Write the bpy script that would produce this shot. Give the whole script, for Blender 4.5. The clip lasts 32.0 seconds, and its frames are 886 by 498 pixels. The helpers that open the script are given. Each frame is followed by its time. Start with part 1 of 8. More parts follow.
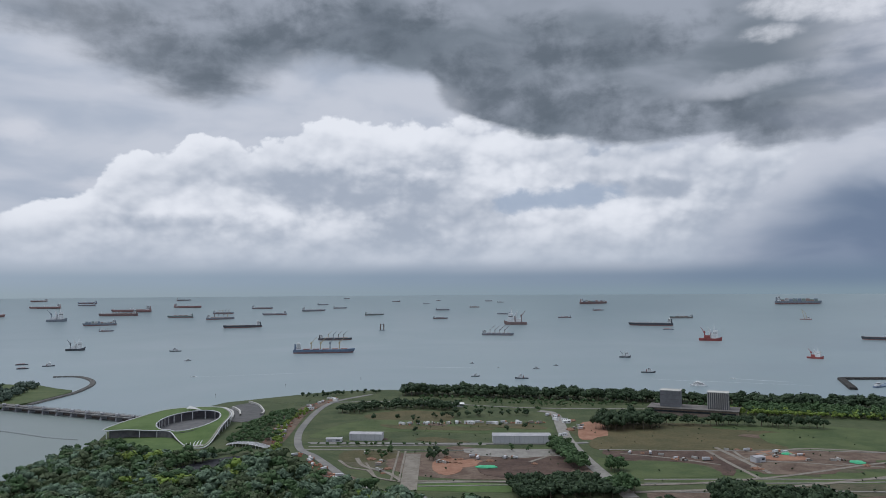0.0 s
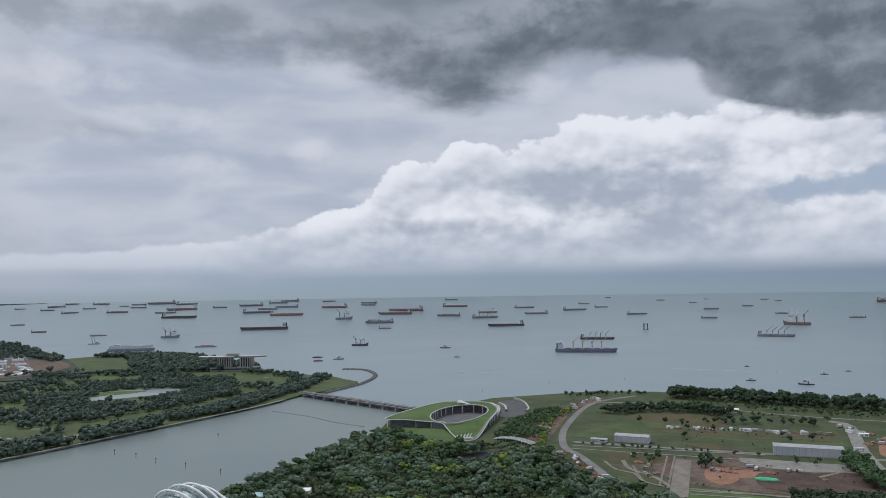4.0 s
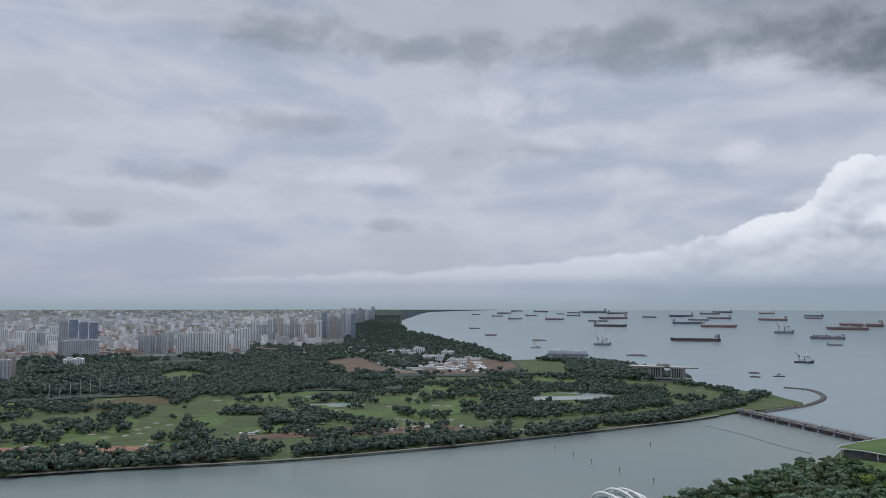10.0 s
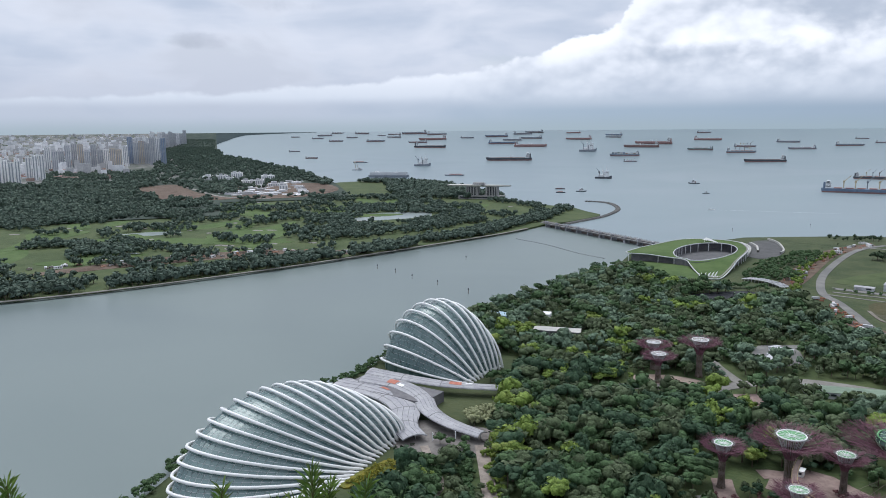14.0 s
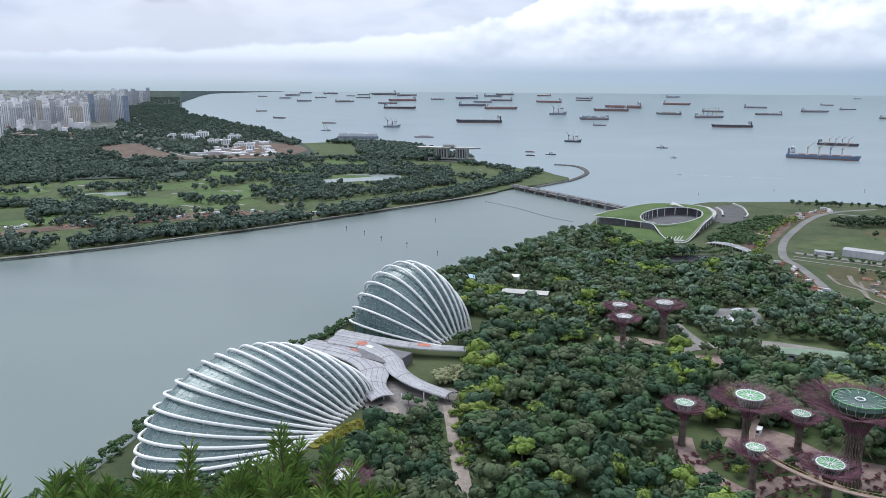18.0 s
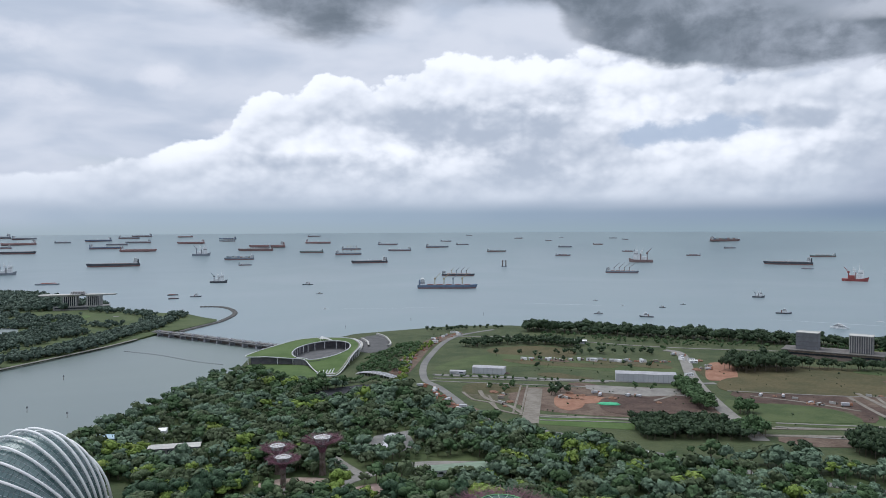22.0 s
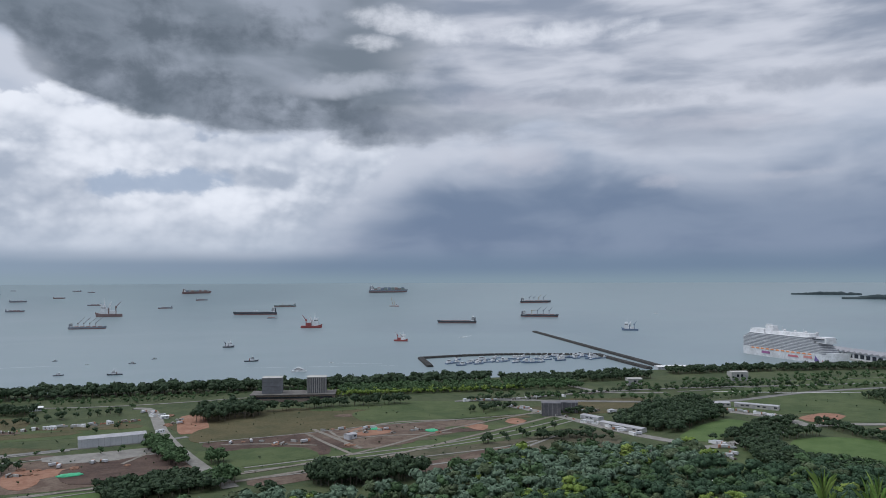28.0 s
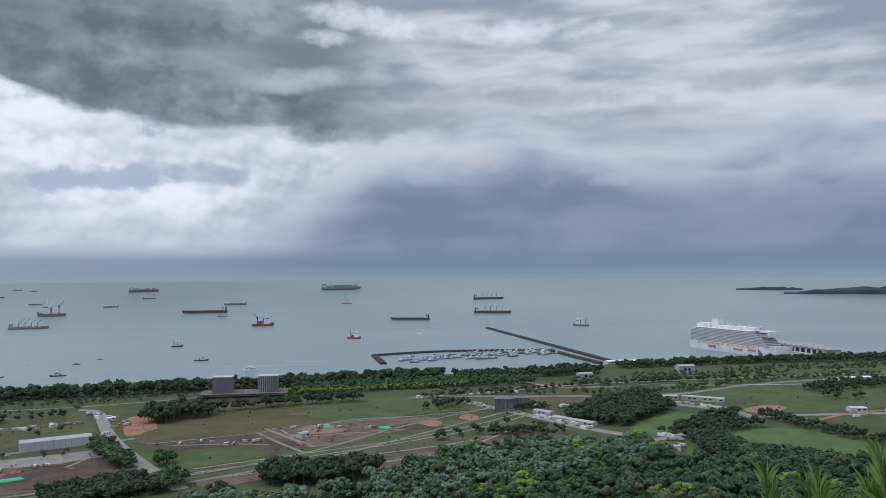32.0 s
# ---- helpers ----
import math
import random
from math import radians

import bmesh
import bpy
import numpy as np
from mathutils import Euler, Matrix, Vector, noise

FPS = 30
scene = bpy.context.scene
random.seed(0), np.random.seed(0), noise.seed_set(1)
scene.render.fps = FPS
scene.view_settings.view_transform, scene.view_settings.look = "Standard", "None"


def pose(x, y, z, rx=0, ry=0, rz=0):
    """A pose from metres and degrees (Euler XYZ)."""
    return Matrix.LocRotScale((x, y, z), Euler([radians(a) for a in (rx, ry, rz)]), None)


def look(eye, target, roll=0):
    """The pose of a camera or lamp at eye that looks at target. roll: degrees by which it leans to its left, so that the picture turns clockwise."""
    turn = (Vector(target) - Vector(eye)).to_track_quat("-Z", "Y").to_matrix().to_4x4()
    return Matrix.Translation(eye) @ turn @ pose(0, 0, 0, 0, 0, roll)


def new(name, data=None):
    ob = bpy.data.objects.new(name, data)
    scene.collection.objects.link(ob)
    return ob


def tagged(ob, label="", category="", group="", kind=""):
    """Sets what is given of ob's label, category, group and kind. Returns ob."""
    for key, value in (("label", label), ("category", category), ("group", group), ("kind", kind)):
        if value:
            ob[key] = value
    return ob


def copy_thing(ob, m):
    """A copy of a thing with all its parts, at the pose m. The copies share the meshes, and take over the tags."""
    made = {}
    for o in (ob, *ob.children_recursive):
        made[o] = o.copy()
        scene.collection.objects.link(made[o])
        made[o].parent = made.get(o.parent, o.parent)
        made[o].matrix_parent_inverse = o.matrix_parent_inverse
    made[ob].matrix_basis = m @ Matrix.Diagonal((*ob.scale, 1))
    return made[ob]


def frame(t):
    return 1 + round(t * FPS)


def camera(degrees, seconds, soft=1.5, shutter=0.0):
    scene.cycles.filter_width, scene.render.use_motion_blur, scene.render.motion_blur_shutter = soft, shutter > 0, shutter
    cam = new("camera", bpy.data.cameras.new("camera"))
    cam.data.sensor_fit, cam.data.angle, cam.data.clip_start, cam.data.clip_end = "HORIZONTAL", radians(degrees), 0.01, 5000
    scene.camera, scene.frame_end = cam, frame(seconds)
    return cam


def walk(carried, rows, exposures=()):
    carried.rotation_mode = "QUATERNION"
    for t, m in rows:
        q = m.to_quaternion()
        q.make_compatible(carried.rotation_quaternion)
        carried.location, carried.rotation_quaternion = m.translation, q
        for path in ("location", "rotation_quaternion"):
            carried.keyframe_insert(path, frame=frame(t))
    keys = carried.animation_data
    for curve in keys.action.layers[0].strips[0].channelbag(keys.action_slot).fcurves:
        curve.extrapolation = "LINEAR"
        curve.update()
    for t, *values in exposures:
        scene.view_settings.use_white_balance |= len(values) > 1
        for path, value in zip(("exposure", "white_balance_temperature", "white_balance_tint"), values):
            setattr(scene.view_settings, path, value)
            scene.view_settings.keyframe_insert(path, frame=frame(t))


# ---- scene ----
def EYE(tilt, lean, turn):
    return pose(0, 0, 195, tilt, lean, turn)


cam = camera(61.16, 32.0, 0.9)
walk(cam, [
    (0.0, EYE(93.12, 0.34, 0.02)),
    (0.5, EYE(93.27, -0.05, 3.34)),
    (1.0, EYE(93.45, -0.24, 4.94)),
    (1.5, EYE(93.65, -0.20, 6.01)),
    (2.0, EYE(93.90, 0.01, 6.60)),
    (2.5, EYE(93.87, 0.60, 8.36)),
    (3.0, EYE(93.28, 1.09, 12.83)),
    (3.5, EYE(93.03, 1.07, 16.76)),
    (5.5, EYE(94.37, 0.25, 26.00)),
    (6.0, EYE(94.42, 0.39, 28.41)),
    (6.5, EYE(94.44, 0.47, 31.96)),
    (7.0, EYE(94.29, 0.10, 35.74)),
    (7.5, EYE(93.91, -0.21, 38.80)),
    (8.0, EYE(93.61, -0.02, 41.61)),
    (8.5, EYE(93.49, 0.71, 45.46)),
    (9.0, EYE(93.58, 0.92, 48.87)),
    (9.5, EYE(94.05, 0.46, 50.60)),
    (10.0, EYE(94.22, -0.04, 51.57)),
    (10.5, EYE(94.13, -0.32, 51.76)),
    (11.0, EYE(93.90, -0.64, 51.11)),
    (11.5, EYE(93.63, -0.93, 48.95)),
    (12.0, EYE(92.84, -0.81, 45.92)),
    (12.5, EYE(91.74, 0.22, 42.48)),
    (13.0, EYE(88.44, 0.07, 39.64)),
    (13.5, EYE(83.52, 0.08, 38.61)),
    (14.0, EYE(80.65, 0.46, 38.05)),
    (14.5, EYE(79.77, 0.20, 37.94)),
    (16.5, EYE(77.85, -0.52, 37.46)),
    (17.0, EYE(77.85, -0.48, 37.16)),
    (17.5, EYE(77.76, -0.49, 36.76)),
    (18.0, EYE(77.78, -0.34, 35.81)),
    (18.5, EYE(78.05, -0.19, 33.78)),
    (19.0, EYE(78.63, -0.18, 30.48)),
    (19.5, EYE(79.53, -0.15, 25.64)),
    (20.0, EYE(80.70, -0.35, 22.11)),
    (20.5, EYE(82.04, -0.03, 18.45)),
    (21.0, EYE(83.72, 0.47, 14.62)),
    (21.5, EYE(85.63, 0.33, 11.92)),
    (22.0, EYE(88.34, 0.28, 9.32)),
    (22.5, EYE(91.04, 0.32, 5.50)),
    (23.0, EYE(92.41, 0.34, 1.62)),
    (23.5, EYE(92.73, 0.39, -1.52)),
    (24.0, EYE(92.61, 0.31, -4.11)),
    (24.5, EYE(92.24, 0.30, -7.63)),
    (26.5, EYE(91.80, 0.41, -17.92)),
    (27.0, EYE(91.67, 0.03, -23.30)),
    (27.5, EYE(91.87, -0.07, -26.94)),
    (28.0, EYE(92.18, 0.18, -29.44)),
    (28.5, EYE(92.58, 0.07, -31.32)),
    (29.0, EYE(92.94, 0.07, -32.99)),
    (29.5, EYE(93.30, 0.16, -34.35)),
    (30.0, EYE(93.51, 0.33, -34.66)),
    (30.5, EYE(93.68, 0.63, -34.48)),
    (31.0, EYE(93.75, 0.69, -34.26)),
    (31.5, EYE(92.96, 0.66, -33.69)),
    (32.0, EYE(91.93, 0.41, -33.00)),], exposures=[(0, -0.08, 6150, 10), (12.5, -0.05, 6150, 10), (14.5, 0.47, 6050, 10), (16.5, 0.57, 6020, 10), (20, 0.52, 6000, 10), (21.2, 0.36, 6040, 10), (22.0, 0.24, 6090, 10), (22.8, -0.03, 6150, 10), (27, -0.02, 6100, 10), (32, 0.06, 5980, 10)])

# ---- sky and sun ----
world = bpy.data.worlds.new("sky")
scene.world = world
world.use_nodes = True
WT = world.node_tree
WT.nodes.clear()


class Nodes:
    """Wires maths nodes in one tree."""
    def __init__(self, tree):
        self.t = tree

    def put(self, sock, v):
        if isinstance(v, bpy.types.NodeSocket):
            self.t.links.new(v, sock)
        else:
            sock.default_value = v

    def m(self, op, a, b=0.0, c=0.0):
        n = self.t.nodes.new("ShaderNodeMath")
        n.operation = op
        for s, v in zip(n.inputs, (a, b, c)):
            self.put(s, v)
        return n.outputs[0]

    def ramp(self, x, lo, hi, to0=0.0, to1=1.0):
        n = self.t.nodes.new("ShaderNodeMapRange")
        n.interpolation_type = "SMOOTHSTEP"
        for i, v in enumerate((x, lo, hi, to0, to1)):
            self.put(n.inputs[i], v)
        return n.outputs[0]

    def mix(self, f, a, b):
        n = self.t.nodes.new("ShaderNodeMix")
        n.data_type = "RGBA"
        self.put(n.inputs[0], f)
        for s, v in ((n.inputs[6], a), (n.inputs[7], b)):
            self.put(s, v if isinstance(v, bpy.types.NodeSocket) else (*v, 1))
        return n.outputs[2]

    def vec(self, x, y, z=0.0):
        n = self.t.nodes.new("ShaderNodeCombineXYZ")
        for s, v in zip(n.inputs, (x, y, z)):
            self.put(s, v)
        return n.outputs[0]

    def noise(self, v, scale, detail=5, rough=0.55, warp=0.0):
        n = self.t.nodes.new("ShaderNodeTexNoise")
        self.t.links.new(v, n.inputs["Vector"])
        n.inputs["Scale"].default_value, n.inputs["Detail"].default_value = scale, detail
        n.inputs["Roughness"].default_value, n.inputs["Distortion"].default_value = rough, warp
        return n.outputs[0]

    def curve(self, x, lo, hi, pts, top):
        """A smooth profile: pts are (x, y) with x in lo..hi and y in 0..top."""
        n = self.t.nodes.new("ShaderNodeFloatCurve")
        c = n.mapping.curves[0]
        flat = [((p - lo) / (hi - lo), q / top) for p, q in pts]
        c.points[0].location, c.points[1].location = flat[0], flat[-1]
        for p in flat[1:-1]:
            c.points.new(*p)
        n.mapping.update()
        self.put(n.inputs["Value"], self.m("DIVIDE", self.m("SUBTRACT", x, lo), hi - lo))
        return self.m("MULTIPLY", n.outputs[0], top)


W = Nodes(WT)
tc = WT.nodes.new("ShaderNodeTexCoord")
sep = WT.nodes.new("ShaderNodeSeparateXYZ")
WT.links.new(tc.outputs["Generated"], sep.inputs[0])
dx, dy, dz = sep.outputs
AZ = W.m("MULTIPLY", W.m("ARCTAN2", dx, dy), 57.2958)
EL = W.m("MULTIPLY", W.m("ARCSINE", W.m("MINIMUM", W.m("MAXIMUM", dz, -1.0), 1.0)), 57.2958)
flat = W.vec(W.m("MULTIPLY", AZ, 0.05), W.m("MULTIPLY", EL, 0.16))      # wide, layered cloud
puff = W.vec(W.m("MULTIPLY", AZ, 0.10), W.m("MULTIPLY", EL, 0.13), 3.0)  # heaped cloud
n_wide = W.noise(flat, 1.5, 5, 0.5, 0.15)
n_layer = W.noise(W.vec(W.m("MULTIPLY", AZ, 0.04), W.m("MULTIPLY", EL, 0.20), 7.0), 1.6, 5, 0.5, 0.2)
n_puff = W.noise(puff, 3.0, 7, 0.58, 0.2)
n_lump = W.noise(W.vec(W.m("MULTIPLY", AZ, 0.10), W.m("MULTIPLY", EL, 0.16), 11.0), 1.3, 4, 0.5, 0.3)

nish = WT.nodes.new("ShaderNodeTexSky")
nish.sky_type, nish.sun_disc = "NISHITA", False
nish.sun_elevation, nish.sun_rotation = radians(52), radians(-60)
blue = WT.nodes.new("ShaderNodeVectorMath")
blue.operation = "SCALE"
WT.links.new(nish.outputs[0], blue.inputs[0])
blue.inputs["Scale"].default_value = 0.06

# high thin overcast over the whole sky, a little blue between
def spot(az, el, wide, high, slope=0.0, rough=1.0):
    """A ragged soft patch of cloud: 1 in its middle, 0 outside; slope leans it, in degrees of height for each degree of bearing."""
    u = W.m("DIVIDE", W.m("SUBTRACT", AZ, az), wide)
    v = W.m("DIVIDE", W.m("SUBTRACT", W.m("SUBTRACT", EL, el), W.m("MULTIPLY", W.m("SUBTRACT", AZ, az), slope)), high)
    r = W.m("ADD", W.m("MULTIPLY", u, u), W.m("MULTIPLY", v, v))
    r = W.m("ADD", r, W.m("MULTIPLY", W.m("SUBTRACT", n_rag, 0.5), 4.0 * rough))
    r = W.m("ADD", r, W.m("MULTIPLY", W.m("SUBTRACT", n_puff, 0.5), 4.5 * rough))
    return W.ramp(r, -0.6, 1.7, 1.0, 0.0)


def many(*patches):
    out = 0.0
    for p in patches:
        out = W.m("MAXIMUM", spot(*p), out)
    return out


wx = W.m("MULTIPLY", W.m("SUBTRACT", W.noise(W.vec(W.m("MULTIPLY", AZ, 0.05), W.m("MULTIPLY", EL, 0.09), 41.0), 2.0, 2, 0.4), 0.5), 0.32)
wy = W.m("MULTIPLY", W.m("SUBTRACT", W.noise(W.vec(W.m("MULTIPLY", AZ, 0.05), W.m("MULTIPLY", EL, 0.09), 57.0), 2.0, 2, 0.4), 0.5), 0.32)
swirl = W.vec(W.m("ADD", W.m("MULTIPLY", AZ, 0.045), wx), W.m("ADD", W.m("MULTIPLY", EL, 0.11), wy), 5.0)
n_swirl = W.noise(swirl, 2.1, 4, 0.46)
n_rag = W.noise(W.vec(W.m("ADD", W.m("MULTIPLY", AZ, 0.07), wx), W.m("ADD", W.m("MULTIPLY", EL, 0.15), wy), 15.0), 2.2, 6, 0.55)

veil = W.mix(W.ramp(n_swirl, 0.36, 0.62), (0.43, 0.475, 0.555), (0.59, 0.61, 0.665))
veil = W.mix(W.ramp(n_layer, 0.45, 0.75, 0.0, 0.6), veil, (0.64, 0.65, 0.70))
sky = W.mix(W.ramp(n_wide, 0.30, 0.42, 0.80, 1.0), blue.outputs[0], veil)
sky = W.mix(W.ramp(EL, 31.0, 62.0), sky, (0.97, 0.99, 1.02))
# grey rolls and white wisps on the landward side
roll = W.m("MULTIPLY", W.ramp(n_swirl, 0.50, 0.64), W.ramp(AZ, -36.0, -50.0))
sky = W.mix(W.m("MULTIPLY", roll, 0.36), sky, (0.34, 0.365, 0.42))
sky = W.mix(W.m("MULTIPLY", W.ramp(EL, 1.0, 6.0, 1.0, 0.0), W.ramp(AZ, -30.0, -52.0, 0.2, 0.7)), sky, (0.43, 0.455, 0.52))
sky = W.mix(W.m("MULTIPLY", many((-71.5, 9.3, 4.5, 0.9), (-55.4, 6.1, 2.0, 0.5), (-63.0, 13.5, 6.0, 1.0), (-46.0, 11.5, 4.0, 0.8), (-78.0, 6.0, 4.0, 0.6), (-50.0, 8.6, 2.6, 0.5)), 0.55), sky, (0.33, 0.355, 0.41))
sky = W.mix(W.m("MULTIPLY", many((-37.6, 9.4, 3.0, 0.8), (-40.0, 12.6, 4.5, 1.0), (-30.0, 10.6, 2.2, 0.7), (-58.0, 10.0, 5.0, 0.8), (-24.5, 7.2, 2.0, 0.7), (-47.0, 15.0, 5.0, 1.0)), 0.6), sky, (0.70, 0.70, 0.74))

# heaped white cloud bank over the sea, billow on billow
def billow(shift_x, shift_y, detail):
    n = WT.nodes.new("ShaderNodeTexVoronoi")
    n.voronoi_dimensions, n.feature, n.normalize = "2D", "F1", True
    p = W.vec(W.m("ADD", W.m("MULTIPLY", W.m("ADD", AZ, shift_x), 0.10), W.m("MULTIPLY", wx, 0.28)), W.m("ADD", W.m("MULTIPLY", W.m("ADD", EL, shift_y), 0.145), W.m("MULTIPLY", wy, 0.28)))
    WT.links.new(p, n.inputs["Vector"])
    n.inputs["Scale"].default_value, n.inputs["Detail"].default_value = 1.9, detail
    n.inputs["Roughness"].default_value, n.inputs["Lacunarity"].default_value = 0.56, 2.15
    return W.m("SUBTRACT", 1.0, W.m("MULTIPLY", n.outputs["Distance"], 1.5))


heap = billow(0.0, 0.0, 3.5)
heap_up = billow(-0.35, 0.55, 2.5)
heap_low = billow(0.0, 0.0, 2.5)
top = W.curve(AZ, -60.0, 40.0, [(-60, 2.2), (-46, 3.0), (-38, 3.7), (-32, 4.9), (-26, 6.6), (-24, 8.8), (-20.5, 9.7), (-17.4, 11.0), (-15.0, 10.4), (-13.0, 10.4), (-11.0, 11.9), (-6, 12.6), (-1.5, 12.2),
                              (2, 12.8), (10, 11.2), (17, 10.5), (24, 10.3), (26.5, 9.4), (30, 3.0), (40, 1.0)], 20.0)
edge = W.m("ADD", top, W.m("MULTIPLY", W.m("SUBTRACT", heap, 0.45), W.ramp(top, 2.0, 9.0, 0.8, 3.2)))
edge = W.m("ADD", edge, W.m("MULTIPLY", W.m("SUBTRACT", n_puff, 0.5), W.ramp(top, 2.0, 9.0, 0.6, 2.2)))
body = W.ramp(W.m("SUBTRACT", edge, EL), -0.10, W.ramp(AZ, -8.0, 2.0, 0.30, 0.55))
foot = W.ramp(W.m("ADD", EL, W.m("MULTIPLY", W.m("SUBTRACT", n_wide, 0.5), 0.7)), 1.35, 2.2)
right_end = W.ramp(W.m("ADD", W.m("SUBTRACT", AZ, W.m("MULTIPLY", EL, 0.80)), W.m("MULTIPLY", W.m("SUBTRACT", n_puff, 0.5), 5.0)), W.ramp(EL, 4.0, 9.0, 14.6, 17.4), W.ramp(EL, 4.0, 9.0, 21.0, 18.8), 1.0, 0.0)
bank = W.m("MULTIPLY", W.m("MULTIPLY", body, foot), right_end)
hole = W.m("ADD", W.m("POWER", W.m("DIVIDE", W.m("SUBTRACT", W.m("SUBTRACT", AZ, W.m("MULTIPLY", EL, 2.0)), -5.2), 4.4), 2.0),
           W.m("POWER", W.m("DIVIDE", W.m("SUBTRACT", EL, 6.9), 1.25), 2.0))
hole = W.ramp(W.m("ADD", hole, W.m("ADD", W.m("MULTIPLY", W.m("SUBTRACT", heap, 0.45), 2.0), W.m("MULTIPLY", W.m("SUBTRACT", n_puff, 0.5), 5.0))), 0.1, 1.5)
bank = W.m("MULTIPLY", bank, W.m("ADD", 0.10, W.m("MULTIPLY", hole, 0.90)))
slope = W.m("SUBTRACT", heap_low, heap_up)
glow = W.m("ADD", W.m("MULTIPLY", n_lump, 0.80), W.m("ADD", W.m("ADD", W.m("MULTIPLY", heap, 0.22), 0.09), W.m("MULTIPLY", slope, 0.27)))
rim = W.ramp(W.m("SUBTRACT", edge, EL), 0.0, 2.8, 1.0, 0.0)
glow = W.m("ADD", glow, W.m("MULTIPLY", rim, W.ramp(AZ, -10.0, 2.0, 0.20, 0.10)))
# broad grey hollows within the heap
glow = W.m("SUBTRACT", glow, W.m("MULTIPLY", many((-7.5, 7.4, 5.5, 2.2), (-14.0, 4.4, 4.0, 1.2), (-19.5, 4.6, 3.5, 0.9), (1.0, 9.6, 2.6, 0.8), (15.5, 7.4, 2.4, 0.7, -0.1), (-3.0, 4.0, 3.2, 1.0)), 0.17))
white = W.mix(W.ramp(glow, 0.36, 0.84), (0.40, 0.44, 0.51), (0.84, 0.845, 0.875))
white = W.mix(W.ramp(EL, 1.5, 6.0, 0.72, 0.0), white, (0.44, 0.485, 0.555))
gap = W.m("MULTIPLY", W.ramp(W.m("ABSOLUTE", W.m("SUBTRACT", AZ, 7.0)), 6.0, 14.0, 0.7, 0.0), W.ramp(W.m("ABSOLUTE", W.m("SUBTRACT", EL, 6.0)), 2.0, 4.0, 1.0, 0.0))
sky = W.mix(gap, sky, (0.345, 0.42, 0.535))
sky = W.mix(bank, sky, white)

# rain under the cloud to the right, and the blue-grey band along the horizon
shaft = W.m("MULTIPLY", W.ramp(W.m("SUBTRACT", AZ, W.m("MULTIPLY", EL, 0.9)), 14.0, 25.0),
            W.ramp(W.m("ADD", EL, W.m("MULTIPLY", W.m("SUBTRACT", n_swirl, 0.5), 6.0)), 5.0, 11.0, 1.0, 0.0))
rain = W.mix(W.ramp(n_swirl, 0.38, 0.62), (0.155, 0.205, 0.295), (0.215, 0.265, 0.355))
sky = W.mix(W.m("MULTIPLY", shaft, 0.93), sky, rain)
band = W.m("MULTIPLY", W.ramp(EL, 0.9, 2.5, 1.0, 0.0), W.ramp(AZ, -52.0, -25.0, 0.25, 1.0))
sky = W.mix(W.m("MULTIPLY", band, 0.90), sky, W.mix(W.ramp(AZ, -30.0, 30.0), (0.285, 0.355, 0.425), (0.175, 0.235, 0.315)))
# the last strip above the water takes the grey-green of the sea air
sky = W.mix(W.ramp(W.m("ADD", EL, W.m("MULTIPLY", W.m("SUBTRACT", n_layer, 0.5), 0.5)), -0.45, 0.95, 0.95, 0.0), sky, W.mix(W.ramp(AZ, -40.0, 30.0), (0.315, 0.375, 0.410), (0.235, 0.305, 0.350)))

# low dark cloud deck overhead, with torn lower edge and hanging dark lobes
low = W.curve(AZ, -90.0, 70.0, [(-90, 20.5), (-76, 19.5), (-64, 17.0), (-50, 18.0), (-40, 16.4), (-30, 16.6), (-24, 14.6), (-19, 13.4), (-14, 14.2), (-9, 16.2), (-3, 16.0), (1, 13.6),
                              (6, 11.6), (12, 10.6), (17, 10.6), (25, 9.8), (31, 10.4), (40, 11.2), (52, 12.0), (70, 13.0)], 24.0)
tear = W.m("ADD", low, W.m("ADD", W.m("MULTIPLY", W.m("SUBTRACT", n_rag, 0.5), 3.6), W.m("MULTIPLY", W.m("SUBTRACT", heap, 0.45), -0.8)))
deck = W.ramp(W.m("SUBTRACT", EL, tear), -0.25, W.ramp(AZ, -12.0, 4.0, 2.2, 0.8))
deck = W.m("MULTIPLY", deck, W.ramp(EL, 24.0, 40.0, 1.0, 0.0))
deck = W.m("MULTIPLY", deck, W.m("MULTIPLY", W.ramp(AZ, -50.0, -14.0, 0.25, 1.0), W.ramp(W.m("SUBTRACT", AZ, W.m("MULTIPLY", EL, 0.1)), 22.0, 38.0, 1.0, 0.35)))
under = W.mix(W.ramp(n_swirl, 0.36, 0.66), (0.185, 0.215, 0.25), (0.35, 0.378, 0.43))
lobes = many((-19.5, 15.8, 8.5, 3.0), (-29.0, 18.4, 9.0, 2.0, -0.1), (4.0, 14.6, 7.0, 3.2, -0.15), (12.0, 13.0, 7.0, 2.4), (22.0, 11.8, 6.0, 1.8), (-6.0, 19.5, 9.0, 2.0), (10.0, 18.0, 8.0, 2.0), (-13.0, 18.2, 8.0, 2.2))
under = W.mix(W.m("MULTIPLY", lobes, 0.88), under, W.mix(W.ramp(n_puff, 0.35, 0.65), (0.118, 0.142, 0.170), (0.165, 0.190, 0.225)))
under = W.mix(W.m("MULTIPLY", many((-2.0, 14.6, 3.4, 1.6, -0.2), (24.0, 14.6, 6.5, 0.8, 0.06), (-10.0, 16.8, 3.0, 0.9), (31.0, 16.4, 4.0, 0.7)), 0.7), under, (0.52, 0.54, 0.59))
sky = W.mix(deck, sky, under)
